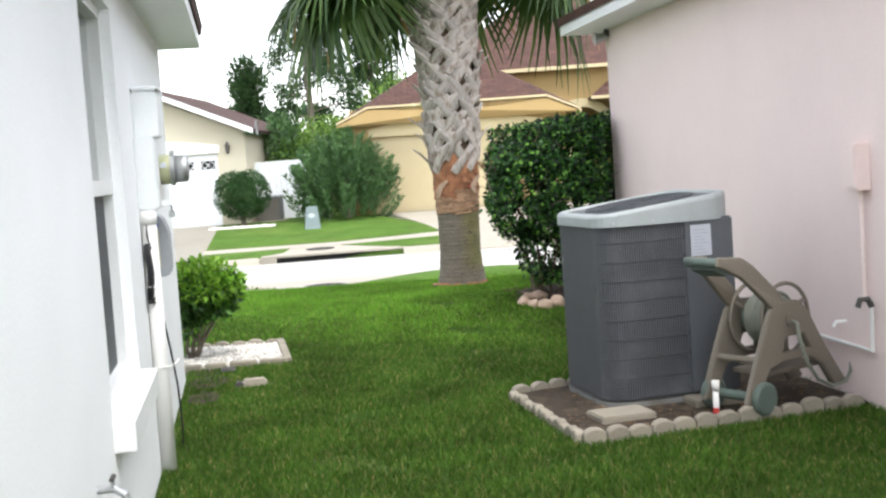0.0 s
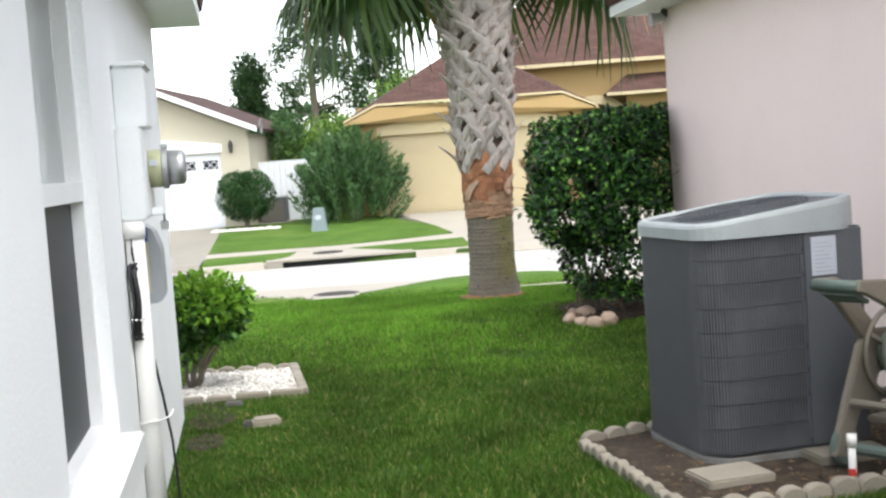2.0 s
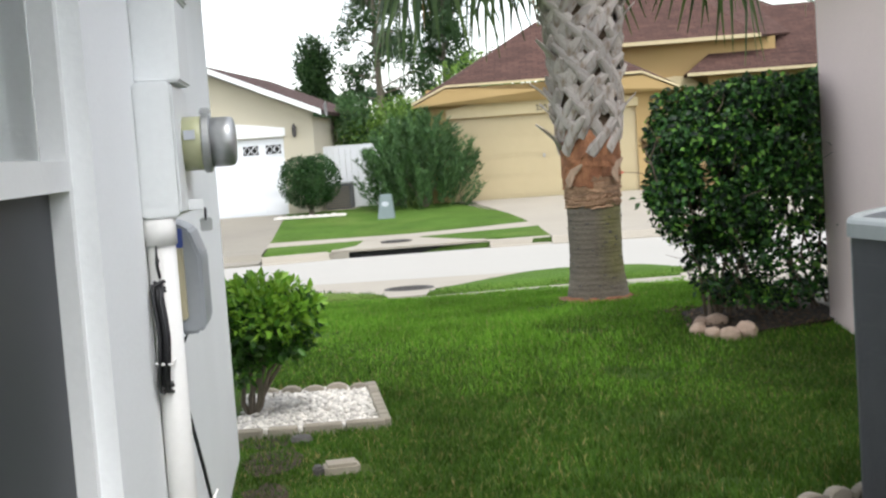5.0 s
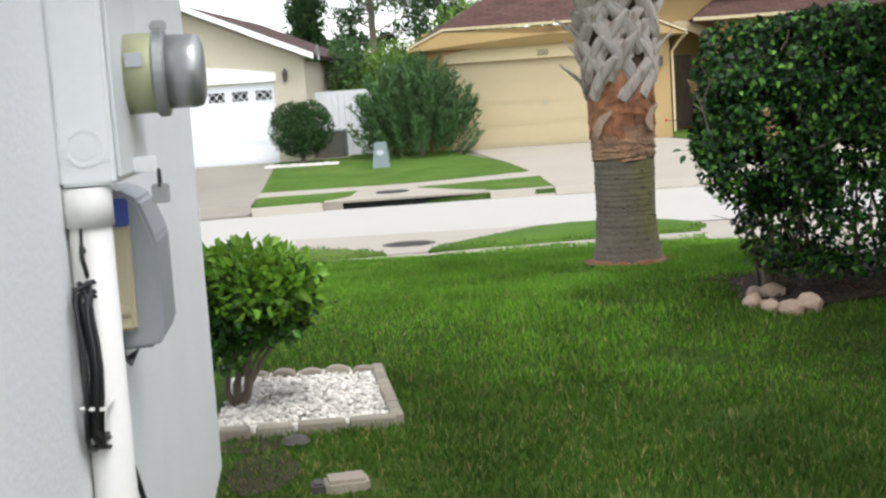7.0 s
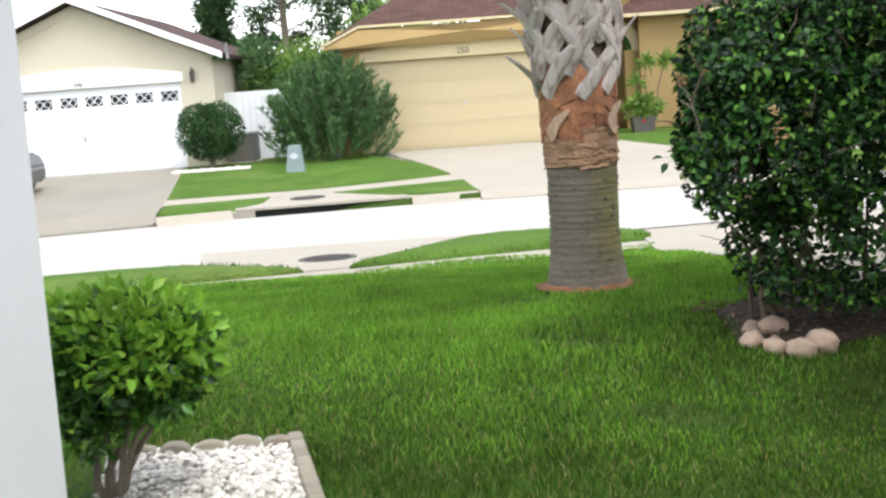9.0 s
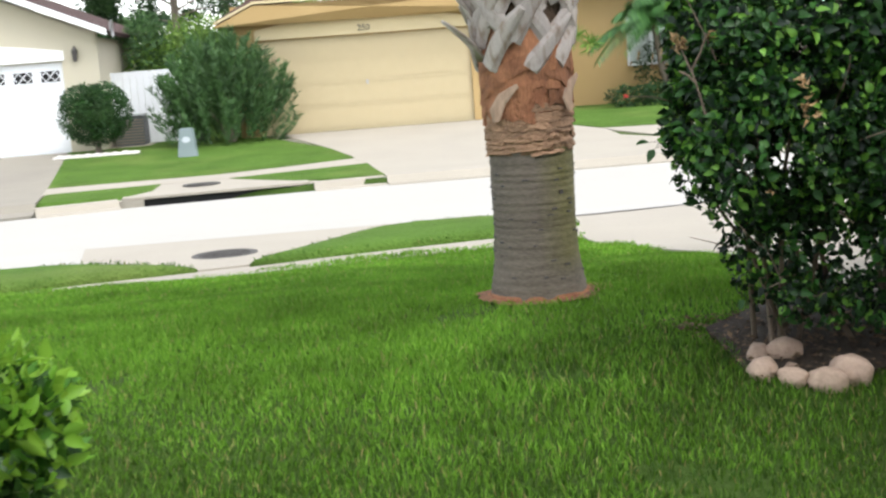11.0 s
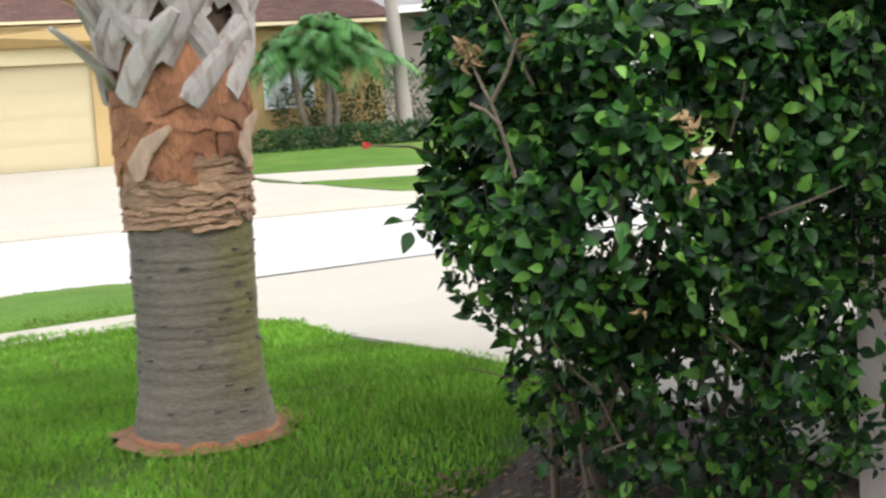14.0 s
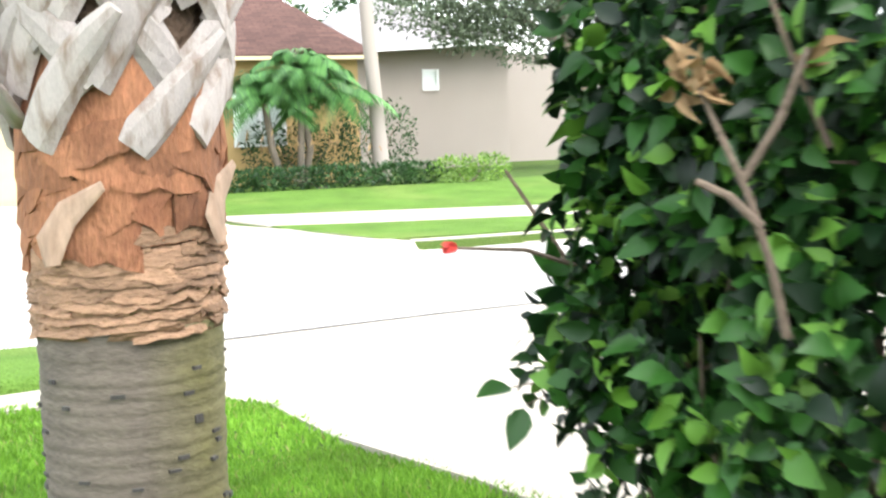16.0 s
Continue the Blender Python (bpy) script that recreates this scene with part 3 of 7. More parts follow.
roof_faces("roof", [(WX + 0.31, -4.3, 2.46), (WX + 0.31, 9.4, 2.46), (-7.3, 9.4, 2.46), (-7.3, -4.3, 2.46), (-3.5, 5.4, 4.1), (-3.5, -0.6, 4.1)],
           [(0, 1, 4, 5), (1, 2, 4), (2, 3, 5, 4), (3, 0, 5)], "shingle_dark", None, "dark shingle roof of the white house", kind="structure")

win = thing("window_1", WX - 0.08, 5.045, 0.57, "recessed window with dark insect screen below and reflecting glass above", "window", kind="structure")
bm = bmesh.new()
box(bm, -0.035, 0.035, -0.575, -0.535, 0, 1.55); box(bm, -0.035, 0.035, 0.535, 0.575, 0, 1.55)
box(bm, -0.035, 0.035, -0.535, 0.535, 0, 0.04); box(bm, -0.035, 0.035, -0.535, 0.535, 1.51, 1.55)
box(bm, -0.03, 0.037, -0.535, 0.535, 0.765, 0.825)
part("window_frame", bm, "white_paint", win, "white aluminium frame")
part("insect_screen", boxm(-0.012, -0.006, -0.535, 0.535, 0.04, 0.765), "screen", win, "dark insect screen")
part("pane", boxm(-0.022, -0.016, -0.535, 0.535, 0.825, 1.51), "glass", win)
# dark sheet behind the panes, put in for the shade of the unlit room
part("window_blind", boxm(-0.16, -0.15, -0.62, 0.62, -0.05, 1.6), "screen", win, "dark sheet standing for the unlit room")
bm = bmesh.new(); box(bm, -0.03, 0.155, -0.62, 0.60, -0.11, -0.001, 0.006)
part("window_sill", bm, "white_paint", win, "thick white painted sill")

# meter and service boxes
meter = thing("electric_meter", WX, 6.36, 1.24, "white painted meter cabinet with round glass meter on the wall", "electric meter")
part("cabinet", boxm(0, 0.095, -0.06, 0.36, 0.0, 0.35, 0.006), "box_paint", meter)
bm = bmesh.new()
box(bm, 0.096, 0.102, -0.05, 0.35, 0.01, 0.34, 0.003)
part("cover", bm, "box_paint", meter)
bm = bmesh.new(); lathe(bm, [(0.033, -0.001), (0.033, 0.002), (0.028, 0.002), (0.028, 0.0), (0.02, 0.0), (0.02, 0.002), (0.015, 0.002), (0.001, 0.002)], 20)
bmesh.ops.transform(bm, matrix=pose(0.048, -0.0612, 0.065, 90, 0, 0), verts=bm.verts)
part("knockout", bm, "box_paint", meter)
def disc_x(prof, x, y, z, sides=28):
    bm = bmesh.new(); lathe(bm, prof, sides)
    bmesh.ops.transform(bm, matrix=pose(x, y, z, 0, 90, 0), verts=bm.verts)
    return bm
part("meter_collar", disc_x([(0.074, 0), (0.074, 0.052), (0.07, 0.057)], 0.102, 0.17, 0.19), "meter_face", meter, "yellowed collar", smooth=True)
part("meter_ring", disc_x([(0.076, 0), (0.082, 0.004), (0.082, 0.02), (0.074, 0.024), (0.07, 0.024)], 0.152, 0.17, 0.19), "metal", meter, "bright metal ring")
part("meter_dome", disc_x([(0.068, 0), (0.068, 0.05), (0.065, 0.062), (0.052, 0.068), (0.01, 0.07)], 0.174, 0.17, 0.19), "metal", meter, "grey glass dome", smooth=True)
part("ring_clip", boxm(0.149, 0.179, 0.16, 0.18, 0.265, 0.285, 0.004), "metal", meter)
part("seal_tag", boxm(0.108, 0.138, 0.092, 0.098, 0.20, 0.225), "label", meter, "torn paper tag")
upper = thing("switch_box", WX, 6.45, 1.591, "white painted upper service box on the stucco wall", "service box")
part("cabinet", boxm(0, 0.12, -0.08, 0.22, 0.0, 0.225, 0.006), "box_paint", upper)
part("lid", boxm(0, 0.13, -0.09, 0.23, 0.225, 0.248, 0.008), "box_paint", upper)
conduit = thing("conduit", WX + 0.039, 6.33, 0, "white plastic conduit running from the meter cabinet into the ground", "pipe")
part("pipe", tubem([(0, 0, -0.1), (0, 0, 1.2)], 0.037, 20), "pvc", conduit, smooth=True)
part("collar", tubem([(0, 0, 1.17), (0, 0, 1.237)], 0.042, 20), "pvc", conduit, smooth=True)
part("strap", tubem([(-0.08, -0.05, 0.47), (0.0, -0.052, 0.475), (0.05, -0.02, 0.475), (0.075, 0.03, 0.48), (0.085, 0.05, 0.50)], 0.004, 6), "pvc", conduit)
phone = thing("telephone_box", WX - 0.012, 6.80, 0.885, "grey plastic cable box with a tan inner cover on the wall", "cable box")
bm = bmesh.new()
slab(bm, [(0.0, 0.0), (0.10, 0.0), (0.118, 0.02), (0.118, 0.22), (0.09, 0.30), (0.05, 0.325), (0.0, 0.325)], -0.11, 0.14)
bmesh.ops.bevel(bm, geom=bm.edges[:], offset=0.008, segments=2, affect="EDGES")
part("housing", bm, "grey_box", phone)
part("inner_cover", boxm(0.005, 0.07, -0.15, -0.11, 0.045, 0.285, 0.006), "tan_box", phone, "tan plastic cover")
part("hinge", boxm(0.012, 0.062, -0.158, -0.15, 0.08, 0.10), "tan_box", phone)
part("tag", boxm(0.045, 0.075, -0.163, -0.151, 0.255, 0.31, 0.003), "blue", phone, "blue tag")
bm = bmesh.new()
for k in range(4):
    tube(bm, [(0.02 + 0.006 * k, -0.13, 0.05), (0.02 + 0.006 * k, -0.12, 0.0 - 0.006 * k), (0.03 + 0.004 * k, -0.08, -0.022 - 0.005 * k), (0.05, -0.03 + 0.006 * k, -0.016), (0.06, 0.0, 0.004)], 0.0022, 5)
part("wire", bm, "black", phone, "loose dark wires")
lock = thing("padlock", WX + 0.145, 6.50, 1.19, "small padlock hanging beside the meter cabinet", "padlock")
part("body", boxm(-0.016, 0.016, -0.007, 0.007, 0, 0.036, 0.003), "metal", lock)
part("shackle", tubem([(0, -0.011, 0.03), (0, -0.012, 0.052), (0, -0.006, 0.062), (0, 0.006, 0.062), (0, 0.012, 0.052), (0, 0.011, 0.03)], 0.003, 6), "black", lock)
part("hasp", boxm(-0.085, -0.002, -0.004, 0.004, 0.06, 0.088, 0.001), "box_paint", lock)
coil = thing("cable_coil", WX + 0.03, 6.29, 0.73, "coil of black cable hung on the white wall", "cable")
rng = random.Random(5)
bm = bmesh.new()
trail = []
for i in range(9 * 20):
    a = 2 * math.pi * i / 20; k = i // 20
    w = 0.050 + 0.010 * math.sin(k * 2.3); h = 0.135 + 0.012 * math.sin(k * 1.7)
    trail.append((0.012 * math.sin(k * 2.9) + 0.006 * math.sin(a * 3), 0.01 * math.sin(k * 1.3) + w * math.sin(a) * (1 - 0.25 * math.cos(a)), 0.205 + h * math.cos(a)))
tube(bm, trail, 0.0045, 6)
part("coil", bm, "black", coil, smooth=True)
part("cable", tubem([(0.006, 0.02, 0.33), (0.002, 0.005, 0.36), (0.0, -0.015, 0.39), (0.0, -0.01, 0.41), (0.002, 0.015, 0.395), (0.004, 0.03, 0.37), (0.0, 0.04, 0.32)], 0.0045, 6), "black", coil, smooth=True)
part("cable", tubem([(0.0, -0.012, 0.40), (0.0, 0.0, 0.44)], 0.003, 6), "black", coil, smooth=True)
part("cable", tubem([(0.01, 0.05, 0.10), (0.03, 0.08, 0.03), (0.05, 0.22, -0.20), (0.06, 0.40, -0.42), (0.06, 0.52, -0.66), (0.05, 0.56, -0.78)], 0.0055, 7), "black", coil, smooth=True)
part("tie", tubem([(-0.02, -0.06, 0.145), (0.02, -0.058, 0.14), (0.024, 0.0, 0.142), (0.02, 0.056, 0.148), (-0.02, 0.06, 0.15)], 0.004, 5), "pvc", coil, "white cable tie")
tap = thing("hose_bib", WX, 3.88, 0.47, "small metal garden tap on the white wall", "tap")
part("spout", tubem([(0, 0, 0), (0.05, 0, 0.0), (0.08, 0, -0.02), (0.085, 0, -0.05)], [0.012, 0.012, 0.013, 0.014], 10), "metal", tap)
part("valve_wheel", boxm(0.04, 0.055, -0.035, 0.035, 0.028, 0.038, 0.003), "iron", tap)
part("stem", tubem([(0.047, 0, 0), (0.047, 0, 0.035)], 0.006, 8), "metal", tap)

# the house stands turned a little against the path
turn_house = Matrix.Translation((WX, 8.85, 0)) @ Matrix.Rotation(radians(1.5), 4, "Z") @ Matrix.Translation((-WX, -8.85, 0))
for ob in list(scene.objects):
    if ob.parent is None and ob.name not in BEFORE_HOUSE:
        ob.matrix_basis = turn_house @ ob.matrix_basis

# ---- the pink house ----
PX = 3.62
part("wall_east", boxm(PX, PX + 0.22, -4.0, 11.07, -0.15, 2.42), "pink_stucco", None, "pale pink stucco side wall", kind="structure")
part("wall_pink_front", boxm(PX + 0.22, 12.0, 10.85, 11.07, -0.15, 2.42), "pink_stucco", None, "pale pink stucco front wall", kind="structure")
part("wall_pink_back", boxm(PX + 0.22, 12.0, -4.0, -3.78, -0.15, 2.42), "pink_stucco", None, "pale pink stucco back wall", kind="structure")
part("soffit", boxm(PX - 0.33, 12.3, -4.4, 11.4, 2.42, 2.45), "white_paint", None, "white soffit under the pink house's eave", kind="structure")
bm = bmesh.new(); box(bm, PX - 0.33, PX - 0.30, -4.4, 11.4, 2.452, 2.58); box(bm, PX - 0.30, 12.3, 11.37, 11.4, 2.452, 2.58)
part("fascia", bm, "white_paint", None, "white fascia board", kind="structure")
roof_faces("roof", [(PX - 0.36, -4.4, 2.57), (PX - 0.36, 11.43, 2.57), (12.3, 11.43, 2.57), (12.3, -4.4, 2.57), (7.9, 7.3, 4.5), (7.9, -0.3, 4.5)],
           [(0, 1, 4, 5), (1, 2, 4), (2, 3, 5, 4), (3, 0, 5)], "shingle", None, "brown shingle roof of the pink house", kind="structure")
flood = thing("floodlight", PX - 0.02, 10.98, 2.36, "small outdoor floodlight under the eave at the wall corner", "lamp")
part("base", tubem([(0.02, 0, 0.05), (0.0, 0, 0.0)], 0.035, 12), "iron", flood)
part("head", tubem([(0.0, 0, 0.0), (-0.05, 0.0, -0.01), (-0.11, 0.0, -0.015)], [0.03, 0.04, 0.055], 14), "metal", flood)
sock = thing("outlet_box", PX, 6.22, 1.08, "pink painted disconnect box on the pink wall", "electric box")
part("body", boxm(-0.08, 0, -0.09, 0.07, 0.0, 0.24, 0.006), "pink_stucco", sock)
part("lid", boxm(-0.088, -0.08, -0.08, 0.06, 0.02, 0.22, 0.003), "pink_stucco", sock)
part("conduit", tubem([(-0.03, -0.02, 0.0), (-0.03, -0.02, -0.55)], 0.012, 10), "pink_stucco", sock)
part("knob", tubem([(-0.04, 0.07, 0.14), (-0.04, 0.10, 0.14)], 0.022, 12), "pvc", sock)
pipe = thing("water_pipe", PX - 0.03, 6.3, 0.26, "white plastic water pipe with a tap along the pink wall", "pipe")
part("pipe", tubem([(0, 0.95, 0.0), (0, 0.0, 0.0), (0, -0.16, 0.0), (0, -0.17, 0.25)], 0.011, 10), "pvc", pipe)
part("valve", tubem([(0, -0.17, 0.23), (-0.02, -0.17, 0.27), (-0.06, -0.17, 0.27), (-0.075, -0.17, 0.23)], 0.016, 10), "iron", pipe, "dark brass tap")
part("wall_bib", tubem([(0.03, 0.2, 0.11), (-0.03, 0.2, 0.11), (-0.045, 0.2, 0.085)], 0.010, 8), "pvc", pipe, "white capped bib")

# ---- planted bed with the air conditioner ----
bm = bmesh.new()
prism(bm, [(2.03, 6.02), (3.6, 6.24), (3.6, 7.75), (2.6, 7.62), (1.94, 7.36)], -0.1, 0.015)
bmesh.ops.subdivide_edges(bm, edges=bm.edges[:], cuts=2, use_grid_fill=True)
rr = random.Random(71)
for v in bm.verts:
    if v.co.z > 0: v.co.z += rr.uniform(-0.004, 0.012)
for v in bm.verts: v.co.z -= 0.04
part("bed_soil", bm, "soil", None, "bare brown soil bed beside the pink wall", kind="structure")
ac = thing("air_conditioner", 2.34, 6.66, -0.03, "dark grey air-conditioning condenser with a light grey top", "air conditioner", 6.5)
AW, AD, AH = 0.77, 0.77, 1.0
def rounded(w, d, r, n=6, inset=0.0):
    out = []
    for cx, cy, a0 in ((w - r, r, -90), (w - r, d - r, 0), (r, d - r, 90), (r, r, 180)):
        for k in range(n + 1):
            a = radians(a0 + 90 * k / n)
            out.append((cx + (r - inset) * math.cos(a), cy + (r - inset) * math.sin(a)))
    return out
bm = bmesh.new(); prism(bm, rounded(AW, AD, 0.14, inset=0.02), 0.04, AH)
part("core", bm, "ac_grille", ac, "dark fin core")
bm = bmesh.new(); prism(bm, rounded(AW, AD, 0.14, inset=-0.008), 0.0, 0.032)
part("base_pan", bm, "ac_rim", ac, "dusty paler grey base pan")
bm = bmesh.new(); box(bm, 0.475, AW, -0.003, 0.04, 0.04, AH - 0.0, 0.01); box(bm, AW - 0.03, AW, 0.03, AD - 0.1, 0.04, AH, 0.01)
part("service_panel", bm, "ac_body", ac, "plain grey service panel")
# horizontal louvre bands right round the coil, then fine upright wires before them
for k in range(9):
    z0 = 0.05 + k * 0.1055
    bm = bmesh.new()
    ra, rb, rc = [[bm.verts.new((x, y, z)) for x, y in rounded(AW, AD, 0.14, 6, ins)] for ins, z in ((0.013, z0 + 0.101), (0.005, z0 + 0.006), (0.018, z0))]
    for a, b in ((ra, rb), (rb, rc)):
        for i in range(len(a)):
            j = (i + 1) % len(a)
            bm.faces.new((b[i], b[j], a[j], a[i]))
    part("louver", bm, "ac_louver", ac)
bm = bmesh.new()
out = rounded(AW, AD, 0.14)
acc, last = 0.0, out[0]
ringpts = []
for a, b in zip(out, out[1:] + out[:1]):
    d = math.hypot(b[0] - a[0], b[1] - a[1])
    s_ = -acc
    while s_ + 0.0135 <= d:
        s_ += 0.0135
        ringpts.append((a[0] + (b[0] - a[0]) * s_ / d, a[1] + (b[1] - a[1]) * s_ / d))
    acc = d - s_
for x, y in ringpts:
    if x < 0.47 or y > 0.5:
        w = 0.0019
        box(bm, x - w, x + w, y - w, y + w, 0.045, AH)
part("guard_wire", bm, "ac_wire", ac, "fine upright guard wires", kind="stuff")
# top cap: slopes up to a raised back edge
bm = bmesh.new()
rings = []
for ins, z, sl in ((0.0, 0.0, 0), (-0.014, 0.0, 0), (-0.014, 0.05, 0.9), (-0.008, 0.062, 1.0), (0.004, 0.068, 1.0), (0.03, 0.066, 1.0), (0.036, 0.055, 1.0)):
    rings.append([bm.verts.new((x, y, AH - 0.012 + z + sl * 0.085 * x / AW)) for x, y in rounded(AW, AD, 0.14, 6, ins)])
for a, b in zip(rings, rings[1:]):
    for k in range(len(a)):
        j = (k + 1) % len(a)
        bm.faces.new((a[k], a[j], b[j], b[k]))
bm.faces.new(rings[0][::-1])
part("top_cap", bm, "ac_top", ac, "light grey moulded top")
def cap_z(x): return AH - 0.012 + 0.085 * x / AW
bm = bmesh.new()
prism(bm, rounded(AW, AD, 0.14, 6, 0.036), lambda x, y: cap_z(x) + 0.04, lambda x, y: cap_z(x) + 0.056)
part("fan_well", bm, "ac_body", ac)
bm = bmesh.new()
for k in range(1, 15):
    r = 0.022 * k
    tube(bm, [(AW / 2 + r * math.cos(a), AD / 2 + r * math.sin(a), cap_z(AW / 2 + r * math.cos(a)) + 0.064) for a in [2 * math.pi * i / 28 for i in range(29)]], 0.003, 4, cap=False)
for i in range(8):
    a = math.pi * i / 8
    tube(bm, [(AW / 2 + s * 0.31 * math.cos(a), AD / 2 + s * 0.31 * math.sin(a), cap_z(AW / 2 + s * 0.31 * math.cos(a)) + 0.062) for s in (-1, 0, 1)], 0.0035, 4)
part("fan_guard", bm, "ac_body", ac, "wire fan guard", kind="stuff")
bm = bmesh.new(); box(bm, 0.515, 0.635, -0.008, -0.004, 0.795, 0.965)
part("rating_label", bm, "label", ac, "pale bluish rating label")
bm = bmesh.new()
for k in range(8):
    box(bm, 0.53, 0.62 - 0.02 * (k % 3), -0.0095, -0.008, 0.81 + k * 0.018, 0.813 + k * 0.018)
part("print", bm, "ink", ac, "lines of small print")
bm = bmesh.new()
for x in (0.07, 0.30, 0.52, 0.68):
    tube(bm, [(x, -0.013, AH + 0.008), (x, -0.018, AH + 0.008)], 0.006, 8)
part("screw", bm, "metal", ac)
bm = bmesh.new(); box(bm, 0.03, 0.71, 0.03, 0.71, -0.045, -0.002)
slabp = thing("equipment_pad", 2.34, 6.66, -0.032, "low concrete pad under the condenser", "pad", 6.5)
part("pad", bm, "old_concrete", slabp)

def scallop(w=0.115, h=0.085, t=0.05):
    bm = bmesh.new()
    pts = [(-w / 2, -0.03), (w / 2, -0.03), (w / 2, h * 0.55)] + [(w / 2 * math.cos(a), h * 0.55 + h * 0.45 * math.sin(a)) for a in [math.pi * k / 7 for k in range(1, 7)]] + [(-w / 2, h * 0.55)]
    slab(bm, pts, -t / 2, t / 2)
    bmesh.ops.bevel(bm, geom=[e for e in bm.edges if all(v.co.z > 0 for v in e.verts)], offset=0.008, segments=1, affect="EDGES")
    return bm


def litter_piece(r):
    """A small curled chip of four corners and a fold."""
    a, l, w = r.uniform(0, 6.28), r.uniform(0.008, 0.026), r.uniform(0.004, 0.012)
    d, n = Vector((math.cos(a), math.sin(a), r.uniform(-0.2, 0.4))), Vector((-math.sin(a), math.cos(a), r.uniform(-0.4, 0.4)))
    return [-d * l, -n * w + Vector((0, 0, 0.004)), d * l, n * w + Vector((0, 0, 0.002))], [(0, 1, 2, 3)]


def edging(name, label, runs, parentless=None, h=0.085, w=0.115, base=0.0):
    """A run of scalloped concrete edging pieces between points."""
    t = thing(name, runs[0][0][0], runs[0][0][1], base, label, "garden edging")
    first = None
    rr = random.Random(int(runs[0][0][0] * 100))
    inv = t.matrix_basis.inverted()
    for (x0, y0), (x1, y1) in runs:
        L = math.hypot(x1 - x0, y1 - y0); n = max(1, round(L / (w + 0.003)))
        for k in range(n):
            s = (k + 0.5) / n
            x, y = x0 + (x1 - x0) * s, y0 + (y1 - y0) * s
            if first is None:
                first = part("block", scallop(w, h), "edging", t)
                ob = first
            else:
                ob = new("block", first.data); ob.parent = t
            ob.matrix_basis = inv @ pose(x, y, base + rr.uniform(-0.012, 0.006), rr.uniform(-5, 5), rr.uniform(-3, 3), math.degrees(math.atan2(y1 - y0, x1 - x0)) + rr.uniform(-5, 5))
    return t


edging("bed_edging", "scalloped grey concrete edging round the condenser bed", [((2.02, 6.0), (3.58, 6.26)), ((1.92, 7.34), (2.28, 7.47)), ((2.28, 7.47), (2.75, 7.6))], h=0.075, base=-0.04)
edging("bed_edging", "small tilted scalloped edging along the open side of the condenser bed", [((2.02, 6.03), (1.92, 7.32))], h=0.06, w=0.10, base=-0.04)
rr = random.Random(44)
verts, faces = [], []
for _ in range(520):
    x, y = rr.uniform(2.0, 3.55), rr.uniform(6.08, 7.5)
    if x < 2.05 or y < 6.06 + 0.14 * (x - 2.0):
        continue
    vs, fs = litter_piece(rr)
    b0 = len(verts)
    verts += [(v + Vector((x, y, -0.018)))[:] for v in vs]
    faces += [tuple(b0 + i for i in f) for f in fs]
me = bpy.data.meshes.new("litter"); me.from_pydata(verts, [], faces); me.materials.append(M["litter"])
tagged(new("litter", me), "dry leaf and bark litter on the soil", kind="stuff")
for x, y, r, w, d, lab in ((2.34, 6.46, 8, 0.30, 0.24, "square grey concrete stepping stone on the soil"), (2.93, 6.62, 4, 0.34, 0.2, "grey concrete slab half under the condenser")):
    t = thing("stepping_stone", x, y, -0.025, lab, "stepping stone", r)
    part("slab", boxm(-w / 2, w / 2, -d / 2, d / 2, -0.01, 0.035, 0.008), "edging", t)
stub = thing("standpipe", 2.79, 6.27, -0.04, "short capped white plastic pipe standing in the soil", "pipe")
part("pipe", tubem([(0, 0, -0.05), (0.004, 0, 0.17)], 0.016, 14), "pvc", stub, smooth=True)
part("cap", tubem([(0.004, 0, 0.15), (0.004, 0, 0.20)], 0.021, 14), "pvc", stub, smooth=True)
part("glue_ring", tubem([(0.001, 0, 0.03), (0.001, 0, 0.06)], 0.0165, 14), "red", stub, "red primer stain")

# ---- hose reel cart ----
reel = thing("hose_reel_cart", 2.915, 6.32, -0.02, "weathered tan plastic hose reel cart with a dull green hose", "hose reel", 28)
def plate(bm, quads, y0, y1):
    """A flat plate with openings, out of faces that share their edges in plan x, z."""
    vf, vb, use = {}, {}, {}
    for q in quads:
        for p in q:
            if p not in vf:
                vf[p], vb[p] = bm.verts.new((p[0], y0, p[1])), bm.verts.new((p[0], y1, p[1]))
        bm.faces.new([vf[p] for p in q]); bm.faces.new([vb[p] for p in q][::-1])
        for a, b in zip(q, q[1:] + q[:1]):
            use[(a, b)] = 1
    for a, b in use:
        if (b, a) not in use:
            bm.faces.new((vf[b], vf[a], vb[a], vb[b]))
    bmesh.ops.recalc_face_normals(bm, faces=bm.faces)
    ed = [e for e in bm.edges if len(e.link_faces) == 2 and e.calc_face_angle(0) > 0.5]
    bmesh.ops.bevel(bm, geom=ed, offset=0.007, segments=2, affect="EDGES")
A_, B_, C_ = (-0.09, 0.06), (0.0, 0.27), (0.11, 0.50)
D_, E_ = (-0.01, 0.04), (0.09, 0.22)
H0, H1, H2, H3 = (0.19, 0.29), (0.41, 0.29), (0.36, 0.37), (0.23, 0.37)
G0, G1 = (0.20, 0.245), (0.40, 0.245)
R0, R1, R2, T0, T1 = (0.70, 0.07), (0.53, 0.30), (0.41, 0.49), (0.34, 0.55), (0.17, 0.56)
r0_, r1_ = (0.60, 0.05), (0.50, 0.19)
